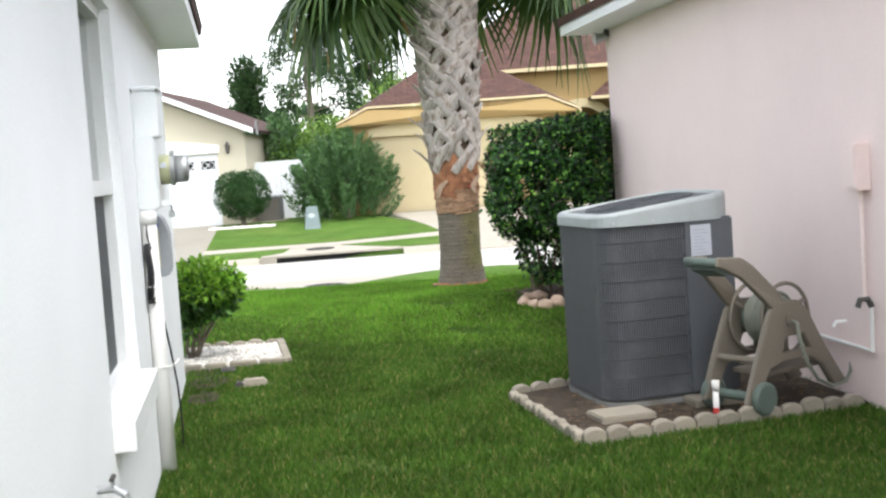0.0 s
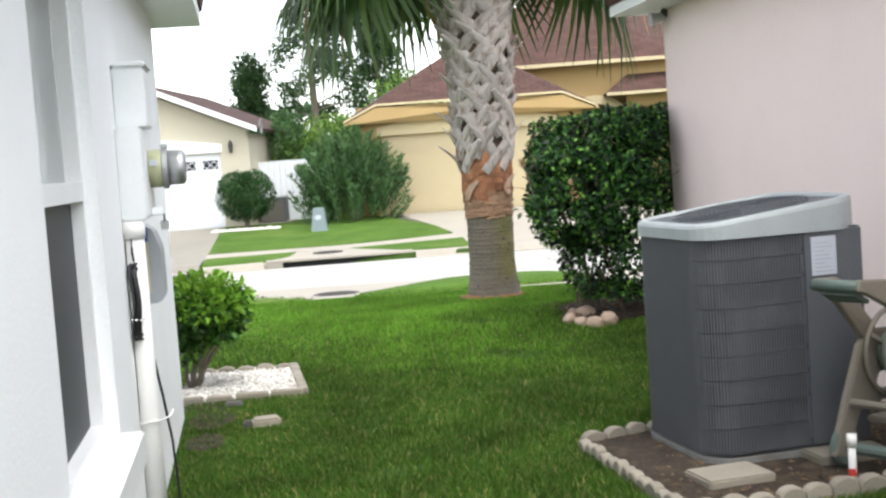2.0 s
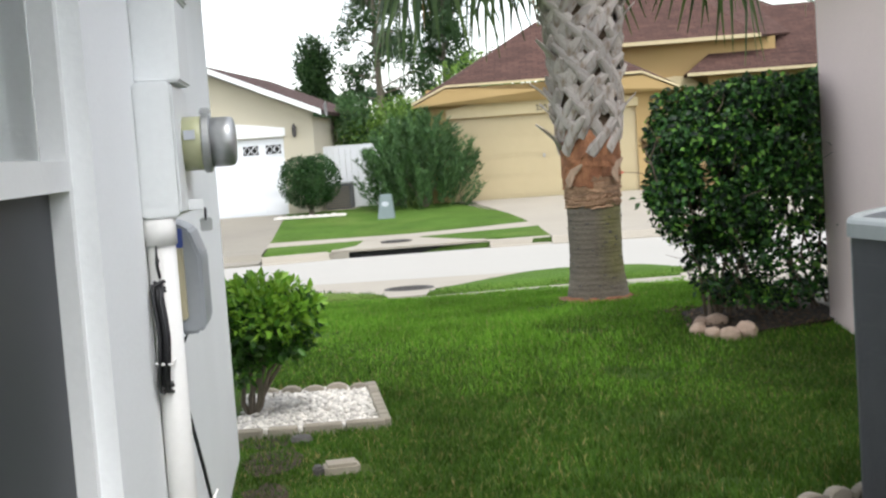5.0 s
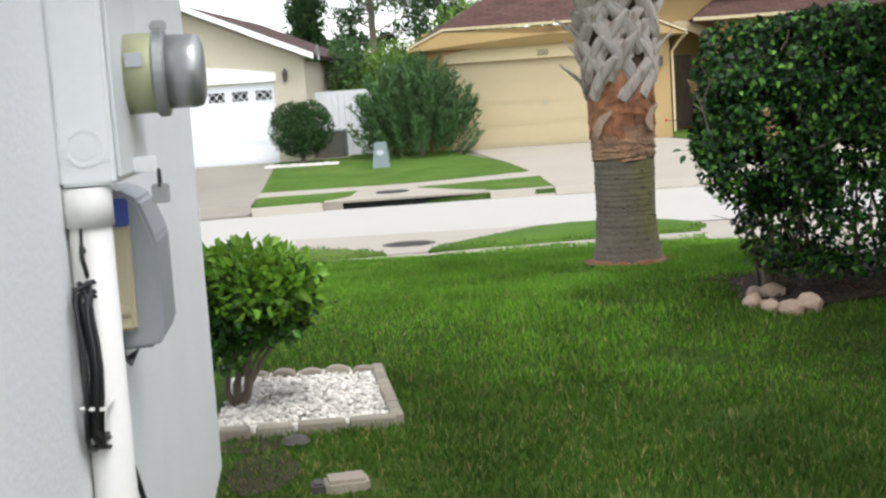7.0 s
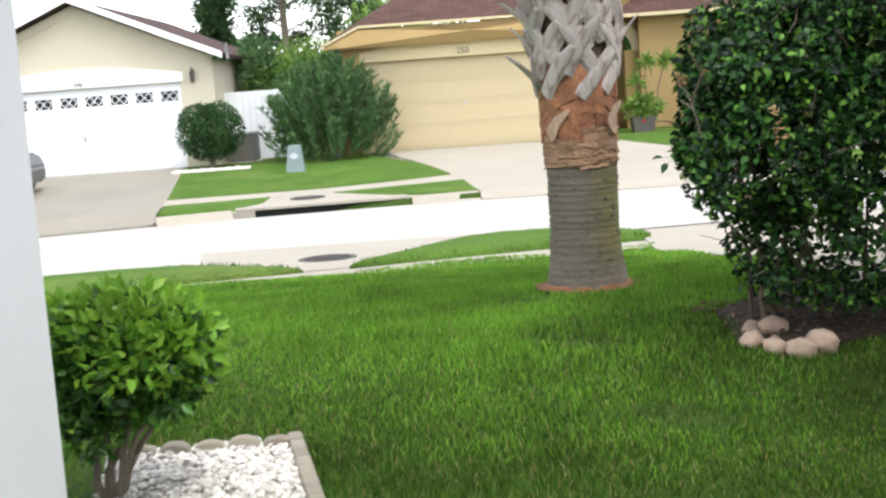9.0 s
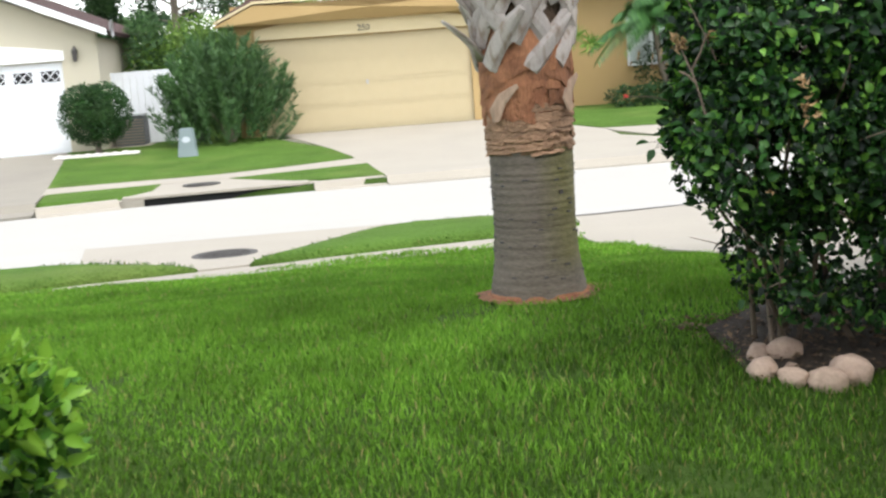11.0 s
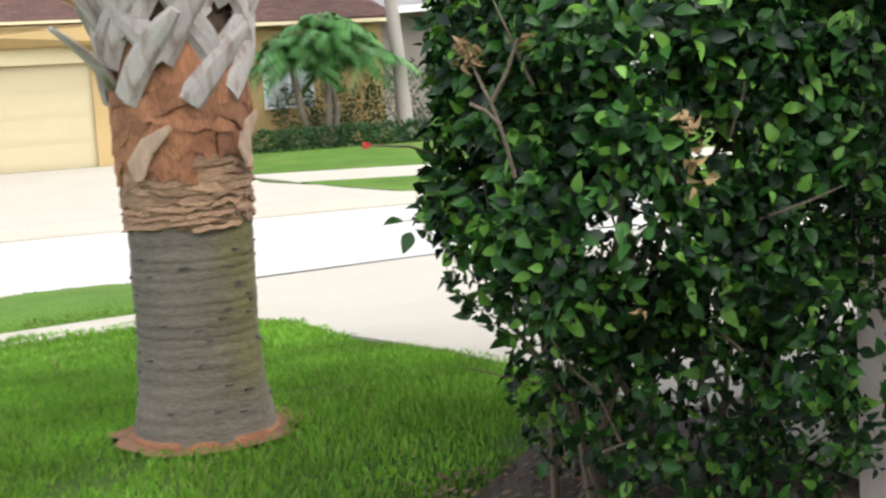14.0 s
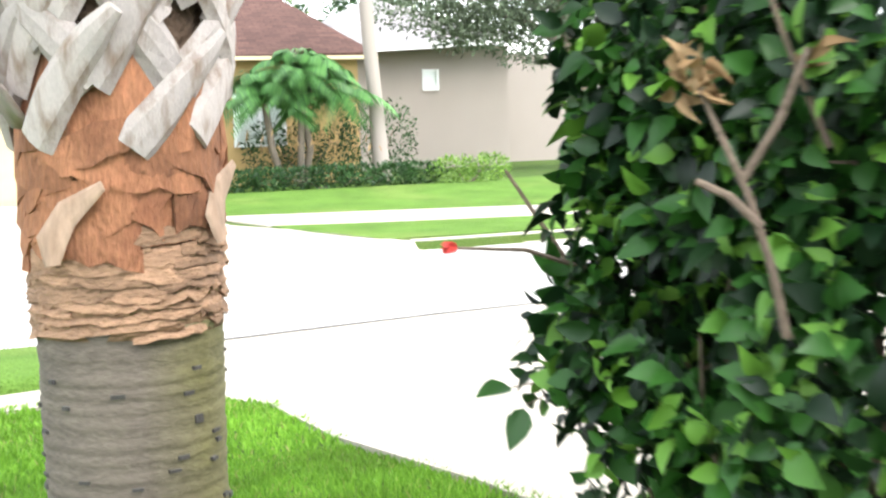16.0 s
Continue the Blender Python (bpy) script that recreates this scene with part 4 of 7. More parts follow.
FRAME = [[A_, D_, E_, B_], [B_, E_, G0, H0], [B_, H0, H3, C_], [C_, H3, H2, R2], [C_, R2, T0, T1], [H0, G0, G1, H1], [H1, G1, r1_, R1], [H1, R1, R2, H2], [R1, r1_, r0_, R0]]
for y in (-0.165, 0.125):
    bm = bmesh.new(); plate(bm, FRAME, y, y + 0.04)
    part("side_frame", bm, "tan_plastic", reel)
    part("axle_boss", tubem([(0.26, y - 0.012, 0.455), (0.26, y + 0.052, 0.455)], 0.036, 18), "tan_plastic", reel)
    bm = bmesh.new()
    slab(bm, [(-0.215, 0.775), (-0.17, 0.765), (-0.05, 0.70), (0.10, 0.56), (0.16, 0.50), (0.24, 0.53), (0.20, 0.60), (0.02, 0.765), (-0.05, 0.81), (-0.20, 0.82)], y + 0.003, y + 0.037)
    bmesh.ops.bevel(bm, geom=bm.edges[:], offset=0.006, segments=1, affect="EDGES")
    for v in bm.verts:
        v.co.y -= math.copysign(0.045, y) * max(0.0, min(1.0, (0.12 - v.co.x) / 0.3))
    part("handle_arm", bm, "tan_plastic", reel)
part("handle_grip", tubem([(-0.20, -0.105, 0.795), (-0.20, 0.105, 0.795)], 0.024, 12), "green_plastic", reel, "dark green grip", smooth=True)
bm = bmesh.new(); slab(bm, [(-0.19, 0.755), (-0.11, 0.715), (-0.10, 0.73), (-0.185, 0.775)], -0.082, 0.082)
part("handle_web", bm, "green_plastic", reel)
bm = bmesh.new(); box(bm, 0.12, 0.55, -0.124, 0.124, 0.175, 0.20, 0.006)
part("tray", bm, "tan_plastic", reel)
part("cross_bar", tubem([(0.03, -0.13, 0.27), (0.03, 0.13, 0.27)], 0.018, 8), "tan_plastic", reel)
part("cross_bar", tubem([(0.55, -0.13, 0.22), (0.55, 0.13, 0.22)], 0.018, 8), "tan_plastic", reel)
for y in (-0.108, 0.10):
    bm = bmesh.new()
    tube(bm, [(0.29 + 0.185 * math.cos(a), y, 0.455 + 0.185 * math.sin(a)) for a in [2 * math.pi * i / 36 for i in range(37)]], 0.011, 8, cap=False)
    for k in range(3):
        a = 2.1 * k + 0.5
        tube(bm, [(0.29 + q * math.cos(a), y, 0.455 + q * math.sin(a)) for q in (0.03, 0.17)], 0.012, 6)
    lathe_bm = bmesh.new(); lathe(lathe_bm, [(0.001, 0.0), (0.095, 0.0), (0.10, 0.006), (0.095, 0.012), (0.001, 0.012)], 28)
    bmesh.ops.transform(lathe_bm, matrix=pose(0.29, y + 0.006, 0.455, 90, 0, 0), verts=lathe_bm.verts)
    fl = part("drum_flange", bm, "tan_plastic", reel, smooth=True)
    part("flange_plate", lathe_bm, "green_plastic", fl, "dull green plate")
rr = random.Random(3)
loops = []
for lay in range(3):
    n_loop = 10 - lay * 2
    pts_ = []
    for i in range(n_loop * 20 + 1):
        a = 2 * math.pi * i / 20
        y = (-0.088 + 0.0172 * (lay + i / 20)) * (1 if lay % 2 == 0 else -1)
        r = 0.098 + lay * 0.019 + 0.008 * noise.noise(Vector((a * 0.35, lay * 7, 0)))
        pts_.append((0.29 + r * math.cos(a), y + 0.008 * noise.noise(Vector((a * 0.5, 3, lay))), 0.455 + r * math.sin(a)))
    loops.append(pts_)
trail = loops[0] + loops[1][::1] + loops[2]
bm = bmesh.new(); tube(bm, trail, 0.0095, 6)
part("hose_coil", bm, "hose", reel, "wound garden hose", smooth=True)
part("drum", tubem([(0.29, -0.105, 0.455), (0.29, 0.105, 0.455)], 0.088, 20), "tan_plastic", reel)
part("hose_tail", tubem([(0.26, -0.15, 0.455), (0.262, -0.205, 0.44), (0.255, -0.225, 0.36), (0.275, -0.25, 0.24), (0.35, -0.255, 0.14), (0.47, -0.25, 0.085), (0.60, -0.23, 0.085), (0.69, -0.20, 0.13), (0.74, -0.17, 0.24), (0.755, -0.16, 0.40)], 0.0105, 8), "hose", reel, "hanging hose end", smooth=True)
for y, rw in ((-0.195, 0.085), (0.15, 0.085)):
    bm = bmesh.new(); lathe(bm, [(0.03, -0.02), (0.072, -0.02), (rw, -0.01), (rw, 0.01), (0.072, 0.02), (0.03, 0.02)], 24)
    bmesh.ops.transform(bm, matrix=pose(0.0, y, 0.085, 90, 0, 0), verts=bm.verts)
    w = part("wheel", bm, "green_plastic", reel, "dark green plastic wheel")
    bm = bmesh.new(); lathe(bm, [(0.001, -0.012), (0.035, -0.012), (0.035, 0.012), (0.001, 0.012)], 16)
    for k in range(4):
        c, d = math.cos(k * math.pi / 2), math.sin(k * math.pi / 2)
        tube(bm, [(0.03 * c, 0.03 * d, 0), (0.07 * c, 0.07 * d, 0)], 0.012, 5)
    bmesh.ops.transform(bm, matrix=pose(0.0, y, 0.085, 90, 0, 0), verts=bm.verts)
    part("hub", bm, "green_plastic", w)
part("axle", tubem([(0.0, -0.18, 0.085), (0.0, 0.14, 0.085)], 0.026, 10), "green_plastic", reel)

# ---- gravel bed, small bush, bits on the lawn ----
BEFORE_GRAVEL = {o.name for o in scene.objects}
BED = [(-0.16, 9.52), (0.63, 9.50), (0.58, 10.62), (-0.16, 10.72)]
bm = bmesh.new(); prism(bm, BED, -0.1, 0.012)
part("gravel_bed", bm, "gravel_bed", None, "shallow bed under white gravel by the house corner", kind="structure")
edging("bed_edging", "tan scalloped concrete edging round the white gravel", [((-0.10, 10.62), (0.58, 10.54))], h=0.065, w=0.125)
e3 = thing("bed_edging", 0.58, 10.0, 0, "worn tan concrete edging blocks round the white gravel", "garden edging")
def eblock(x0, y0, x1, y1):
    d = Vector((x1 - x0, y1 - y0)).normalized() * 0.004; n = Vector((-d.y, d.x)).normalized() * 0.03
    bm = bmesh.new()
    prism(bm, [(x0 + d.x + n.x - 0.58, y0 + d.y + n.y - 10), (x0 + d.x - n.x - 0.58, y0 + d.y - n.y - 10), (x1 - d.x - n.x - 0.58, y1 - d.y - n.y - 10), (x1 - d.x + n.x - 0.58, y1 - d.y + n.y - 10)], -0.04, 0.052)
    bmesh.ops.bevel(bm, geom=bm.edges[:], offset=0.008, segments=1, affect="EDGES")
    part("block", bm, "edging", e3)
for k in range(9):
    s0, s1 = k / 9, (k + 1) / 9
    eblock(0.58 + 0.05 * s0, 10.62 - 1.12 * s0, 0.58 + 0.05 * s1, 10.62 - 1.12 * s1)
for x0, x1 in ((0.63, 0.42), (0.41, 0.20), (0.18, 0.02), (0.0, -0.14)):
    eblock(x0, 9.50, x1, 9.51)
rr = random.Random(11)
bm = bmesh.new()
n = 0
protos = []
verts, faces = [], []
def stone_mesh(rng_, sx, sy, sz):
    """A small rounded stone of 12 corners."""
    t = (1 + 5 ** 0.5) / 2
    vs = [(-1, t, 0), (1, t, 0), (-1, -t, 0), (1, -t, 0), (0, -1, t), (0, 1, t), (0, -1, -t), (0, 1, -t), (t, 0, -1), (t, 0, 1), (-t, 0, -1), (-t, 0, 1)]
    fs = [(0, 11, 5), (0, 5, 1), (0, 1, 7), (0, 7, 10), (0, 10, 11), (1, 5, 9), (5, 11, 4), (11, 10, 2), (10, 7, 6), (7, 1, 8), (3, 9, 4), (3, 4, 2), (3, 2, 6), (3, 6, 8), (3, 8, 9), (4, 9, 5), (2, 4, 11), (6, 2, 10), (8, 6, 7), (9, 8, 1)]
    k = 0.53
    return [Vector((x * sx * k * rng_.uniform(0.8, 1.2), y * sy * k * rng_.uniform(0.8, 1.2), z * sz * k * rng_.uniform(0.8, 1.2))) for x, y, z in vs], fs
def inside(poly, x, y):
    c = False
    for i in range(len(poly)):
        (x0, y0), (x1, y1) = poly[i], poly[i - 1]
        if (y0 > y) != (y1 > y) and x < (x1 - x0) * (y - y0) / (y1 - y0) + x0:
            c = not c
    return c
while n < 2400:
    x, y = rr.uniform(-0.16, 0.62), rr.uniform(9.53, 10.68)
    if not inside(BED, x + 0.03, y):
        continue
    if math.hypot(x + 0.02, y - 10.1) < 0.18 and rr.random() < 0.6:
        n += 1; continue
    s = rr.uniform(0.009, 0.022)
    vs, fs = stone_mesh(rr, s, s * rr.uniform(0.6, 1), s * 0.6)
    q = Euler((rr.uniform(-0.5, 0.5), rr.uniform(-0.5, 0.5), rr.uniform(0, 6.3))).to_matrix()
    b0 = len(verts)
    z = 0.012 + rr.uniform(0.0, 0.02)
    verts += [(q @ v + Vector((x, y, z)))[:] for v in vs]
    faces += [tuple(b0 + i for i in f) for f in fs]
    n += 1
me = bpy.data.meshes.new("gravel"); me.from_pydata(verts, [], faces); me.materials.append(M["gravel"])
tagged(new("gravel", me), "loose white and grey gravel", kind="stuff")
t = thing("paver", 0.40, 8.66, 0.0, "tan concrete block sunk in the lawn with a dark end", "paver", 6)
part("block", boxm(-0.08, 0.08, -0.06, 0.07, -0.03, 0.045, 0.014), "edging", t)
part("dark_end", boxm(-0.13, -0.08, -0.04, 0.04, -0.03, 0.038, 0.01), "iron", t, "dark broken end")
bm = bmesh.new()
rr = random.Random(19)
for cx, cy, ax, ay in ((0.06, 8.95, 0.16, 0.30), (0.02, 9.33, 0.16, 0.12), (0.08, 8.3, 0.12, 0.25)):
    bm.faces.new([bm.verts.new((cx + ax * math.cos(a) * rr.uniform(0.7, 1.2), cy + ay * math.sin(a) * rr.uniform(0.7, 1.2), 0.008)) for a in [2 * math.pi * k / 14 for k in range(14)]])
part("bare_soil", bm, "soil", None, "bare soil patches at the corner of the white wall", kind="structure")
t = thing("path_light", 0.20, 9.30, 0.0, "low dark plastic path light head in the grass", "lamp")
bm = bmesh.new(); lathe(bm, [(0.05, 0.0), (0.06, 0.02), (0.045, 0.04), (0.01, 0.045)], 16)
part("head", bm, "iron", t)
for ob in list(scene.objects):
    if ob.parent is None and ob.name not in BEFORE_GRAVEL:
        ob.matrix_basis = pose(0, 0, -0.045) @ ob.matrix_basis
bm = bmesh.new(); prism(bm, [(2.68, 11.12), (2.80, 10.92), (3.02, 10.89), (3.6, 11.0), (5.5, 11.09), (5.5, 12.0), (3.2, 12.0), (2.8, 11.7)], -0.1, 0.03)
for v in bm.verts: v.co.z += ground_z(v.co.x, v.co.y)
part("hedge_bed", bm, "mulch", None, "dark mulch under the tall hedge", kind="structure")
rr = random.Random(8)
for x, y, s in ((2.80, 11.22, 0.08), (2.73, 11.06, 0.085), (2.79, 10.95, 0.075), (2.90, 11.20, 0.09), (2.88, 10.86, 0.085), (3.00, 10.90, 0.105), (2.84, 11.05, 0.045)):
    t = thing("edging_stone", x, y, ground_z(x, y) + 0.005, "rough pinkish tan edging stone beside the hedge", "stone", rz=rr.uniform(0, 180), group="stones round the hedge bed")
    vs, fs = stone_mesh(rr, s, s * 0.62, s * 0.7)
    bm = bmesh.new(); bb = [bm.verts.new(v + Vector((0, 0, s * 0.25))) for v in vs]
    for f in fs: bm.faces.new([bb[i] for i in f])
    bmesh.ops.subdivide_edges(bm, edges=bm.edges[:], cuts=1, smooth=0.9)
    bmesh.ops.subdivide_edges(bm, edges=bm.edges[:], cuts=1, smooth=0.5)
    bmesh.ops.smooth_vert(bm, verts=bm.verts, factor=0.6, use_axis_x=True, use_axis_y=True, use_axis_z=True)
    for v in bm.verts: v.co += noise.noise_vector(v.co * 25 + Vector((x, y, 0))) * s * 0.07
    part("stone", bm, "pink_stone", t, smooth=True)

# ---- foliage helpers ----
class Leaves:
    """Gathers many small leaves into one mesh."""
    def __init__(self):
        self.v, self.f = [], []

    def leaf(self, p, direction, normal, length, width, fold=0.25, droop=0.2, simple=False):
        d = Vector(direction).normalized(); n = Vector(normal)
        n = n - d * n.dot(d)
        n = n.normalized() if n.length > 1e-4 else d.orthogonal().normalized()
        s = d.cross(n); p = Vector(p); b = len(self.v)
        if simple:
            self.v += [p[:], (p + d * length * 0.5 + s * width / 2)[:], (p + d * length - n * droop * length)[:], (p + d * length * 0.5 - s * width / 2)[:]]
            self.f += [(b, b + 1, b + 2, b + 3)]
            return
        up = n * width * fold
        prof = ((0, 0), (0.14, 0.30), (0.36, 0.50), (0.60, 0.43), (0.82, 0.22), (1, 0))
        for a, w in prof:
            c = p + d * length * a - n * droop * length * a * a
            if w == 0:
                self.v.append(c[:])
            else:
                self.v += [(c + s * width * w + up * w * 2)[:], c[:], (c - s * width * w + up * w * 2)[:]]
        self.f += [(b, b + 2, b + 1), (b, b + 3, b + 2)]
        for k in range(3):
            q = b + 1 + 3 * k
            self.f += [(q, q + 1, q + 4, q + 3), (q + 1, q + 2, q + 5, q + 4)]
        self.f += [(b + 10, b + 11, b + 13), (b + 11, b + 12, b + 13)]

    def make(self, name, material, parent=None, label="", kind="stuff"):
        me = bpy.data.meshes.new(name)
        me.from_pydata(self.v, [], self.f)
        me.polygons.foreach_set("use_smooth", [True] * len(self.f))
        me.materials.append(M[material])
        ob = new(name, me); ob.parent = parent
        return tagged(ob, label, kind=kind)


def unit(r):
    while True:
        v = Vector((r.uniform(-1, 1), r.uniform(-1, 1), r.uniform(-1, 1)))
        if 0.05 < v.length < 1:
            return v.normalized()


def blob_crown(name, parent, blobs, n, size, material, seed, ratio=0.45, label="", simple=True, shell=0.35, droop=0.15, squash=1.0, origin=(0, 0, 0)):
    """Leaves scattered in the outer part of overlapping uneven lobes (x, y, z, rx, ry, rz)."""
    r = random.Random(seed); L = Leaves()
    areas = [max(a[3] * a[4], a[3] * a[5]) for a in blobs]
    for _ in range(n):
        x, y, z, rx, ry, rz = r.choices(blobs, areas)[0]
        d = unit(r)
        k = 1 - shell * r.random() ** 1.5
        lump = 1 + 0.16 * noise.noise(Vector((d.x * 2.3 + x, d.y * 2.3 + y, d.z * 2.3 + z)) * 1.3)
        p = Vector((x + d.x * rx * k * lump, y + d.y * ry * k * lump, z + d.z * rz * k * lump)) - Vector(origin)
        out = (d + unit(r) * 0.9 + Vector((0, 0, 0.25))).normalized()
        s = size * r.uniform(0.6, 1.3)
        L.leaf(p, out, unit(r) + d, s, s * ratio, simple=simple, droop=droop)
    return L.make(name, material, parent, label)


def limbs(parent, base, tips, r0, name="branch", material="bark", seed=0, sides=7):
    r = random.Random(seed)
    for tip in tips:
        b, t = Vector(base), Vector(tip)
        pts = [b.lerp(t, k / 5) + unit(r) * (t - b).length * 0.045 * (0 < k < 5) for k in range(6)]
        part(name, tubem(pts, [r0 * (1 - 0.75 * k / 5) for k in range(6)], sides), material, parent, smooth=True)


# ---- the cabbage palm ----
PXC, PYC = 2.465, 12.95
PGZ = ground_z(PXC, PYC)
palm = thing("palm_tree", PXC, PYC, PGZ, "tall cabbage palm with criss-cross boots and orange fibre on the lawn", "palm tree")
rng = random.Random(21)
def trunk_r(z):
    return float(np.interp(z, [-0.1, 0.0, 0.06, 0.16, 0.35, 0.6, 0.9, 1.2, 1.6, 2.3, 3.0, 3.6], [0.252, 0.248, 0.238, 0.219, 0.207, 0.210, 0.218, 0.228, 0.242, 0.27, 0.29, 0.25]))
bm = bmesh.new()
prof = []
z = -0.08
while z < 0.74:
    rr_ = trunk_r(z)
    prof += [(rr_ + 0.0005, z), (rr_ + 0.0022, z + 0.018), (rr_ - 0.0014, z + 0.023)]
    z += 0.027 + 0.03 * rng.random()
lathe(bm, prof, 44, lambda a, z: 1 + 0.022 * noise.noise(Vector((math.cos(a) * 2, math.sin(a) * 2, z * 5))) + 0.014 * noise.noise(Vector((math.cos(a) * 9, math.sin(a) * 9, z * 22))))
part("trunk", bm, "palm_grey", palm, "bare grey ringed base of the trunk", smooth=True)
bm = bmesh.new()
for k in range(60):
    a, z = rng.uniform(0, 6.28), rng.uniform(0.1, 0.66)
    r0 = trunk_r(z)
    w = rng.uniform(0.008, 0.016)
    box(bm, r0 - 0.008, r0 + 0.007, -w, w, z, z + rng.uniform(0.006, 0.012), m=Matrix.Rotation(a, 4, "Z"))
part("leaf_scar", bm, "iron", palm, "small dark leaf scars", kind="stuff")
bm = bmesh.new(); lathe(bm, [(trunk_r(z) + 0.001, z) for z in (0.73, 0.77, 0.82, 0.88, 0.93)], 40, lambda a, z: 1 + 0.03 * noise.noise(Vector((math.cos(a) * 4, math.sin(a) * 4, z * 30))))
part("fibre_band", bm, "palm_strip", palm, "tan fibre band", smooth=True)
bm = bmesh.new(); lathe(bm, [(trunk_r(z) - 0.004, z) for z in (0.75, 0.85, 0.95, 1.1, 1.2, 1.35)], 36, lambda a, z: 1 + 0.04 * noise.noise(Vector((math.cos(a) * 3, math.sin(a) * 3, z * 6))))
part("fibre_core", bm, "palm_orange", palm, "matted orange fibre", smooth=True)
bm = bmesh.new(); lathe(bm, [(trunk_r(z) - 0.02, z) for z in (1.3, 1.8, 2.3, 2.8, 3.3, 3.7, 4.1)], 24)
part("core", bm, "palm_core", palm, "dark core behind the boots")
# ragged strips of fibre wrapping the trunk
def wrap_strip(a0, a1, z0, h, bulge, tilt, ragged=0.3, rseed=0):
    r = random.Random(rseed); bm = bmesh.new(); n = 7
    top, bot, topi, boti = [], [], [], []
    for k in range(n + 1):
        s = k / n; a = a0 + (a1 - a0) * s; zz = z0 + tilt * s
        jt, jb = r.uniform(-1, 1) * h * ragged, r.uniform(-1, 1) * h * ragged
        lift = bulge * (1 if 0 < k < n else 0.3) * r.uniform(0.6, 1.4)
        rt, rb = trunk_r(zz + h) + 0.002, trunk_r(zz) + 0.004 + lift
        for lst, rad, zc in ((top, rt, zz + h + jt), (bot, rb, zz + jb), (topi, rt - 0.008, zz + h + jt), (boti, rb - 0.007, zz + jb)):
            lst.append(bm.verts.new((rad * math.cos(a), rad * math.sin(a), zc)))
    for k in range(n):
        bm.faces.new((bot[k], bot[k + 1], top[k + 1], top[k])); bm.faces.new((boti[k + 1], boti[k], topi[k], topi[k + 1]))
        bm.faces.new((boti[k], boti[k + 1], bot[k + 1], bot[k])); bm.faces.new((top[k], top[k + 1], topi[k + 1], topi[k]))
    bm.faces.new((bot[0], top[0], topi[0], boti[0])); bm.faces.new((bot[n], boti[n], topi[n], top[n]))
    return bm
for k in range(90):
    a = rng.uniform(0, 6.28); z = 0.72 + 0.22 * rng.random(); w = rng.uniform(0.4, 1.3)
    part("fibre_strip", wrap_strip(a, a + w, z, rng.uniform(0.014, 0.034), rng.uniform(0.003, 0.013), rng.uniform(-0.02, 0.02), 0.3, k), "palm_strip", palm)
for k in range(44):
    a = rng.uniform(0, 6.28); z = 0.90 + 0.24 * rng.random(); w = rng.uniform(0.5, 1.2)
    part("fibre_flap", wrap_strip(a, a + w, z, rng.uniform(0.07, 0.17), rng.uniform(0.002, 0.014), rng.uniform(-0.13, 0.13), 0.16, 100 + k), "palm_orange", palm)


def strap(path, widths, thick, name_="boot"):
    """A flat thick strap along points with outward normals; used for the split leaf bases."""
    bm = bmesh.new(); rows = []
    for i, (p, nrm) in enumerate(path):
        q = path[min(i + 1, len(path) - 1)][0] - path[max(i - 1, 0)][0]
        s = q.cross(nrm).normalized(); w = widths[i]
        c = thick * (1.0 if i < len(path) - 1 else 0.7)
        rows.append([bm.verts.new(p + s * w - nrm * c * 0.2), bm.verts.new(p + s * w * 0.62 + nrm * c * 0.8), bm.verts.new(p + nrm * c), bm.verts.new(p - s * w * 0.62 + nrm * c * 0.8), bm.verts.new(p - s * w - nrm * c * 0.2), bm.verts.new(p - nrm * c * 0.6)])
    for a, b in zip(rows, rows[1:]):
        for k in range(6):
            bm.faces.new((a[k], a[(k + 1) % 6], b[(k + 1) % 6], b[k]))
    bm.faces.new(rows[0][::-1]); bm.faces.new(rows[-1])
    bmesh.ops.recalc_face_normals(bm, faces=bm.faces)
    return bm


def boot_mesh(lean, out, length, seed):
    """One arm of a split leaf base: starts on the trunk to one side, crosses over and juts out at its tip. Unit trunk of radius 1."""
    r = random.Random(seed); path = []
    n = 7
    for k in range(n):
        s = k / (n - 1)
        a = lean * (1 - s) * 1.0
        rad = 1.0 + 0.10 * math.sin(s * 2.2) + out * max(0, s - 0.5) ** 1.5 * 2.2
        z = length * s
        nrm = Vector((math.cos(a), math.sin(a), -0.45 * s * (out > 0.15)))
        path.append((Vector((rad * math.cos(a), rad * math.sin(a), z)), nrm.normalized()))
    widths = [0.225, 0.22, 0.21, 0.195, 0.175, 0.14, 0.07 + 0.04 * r.random()]
    return strap(path, widths, 0.10)


protos = []
for i, (lean, out, ln) in enumerate(((0.95, 0.16, 1.15), (-0.95, 0.16, 1.15), (0.85, 0.34, 1.1), (-0.85, 0.30, 1.1), (1.05, 0.08, 1.25), (-1.05, 0.1, 1.25))):
    me = bpy.data.meshes.new("boot"); b_ = boot_mesh(lean, out, ln, i)
    b_.to_mesh(me); b_.free()
    me.materials.append(M["boot"]); protos.append(me)
row = 0
z = 1.14
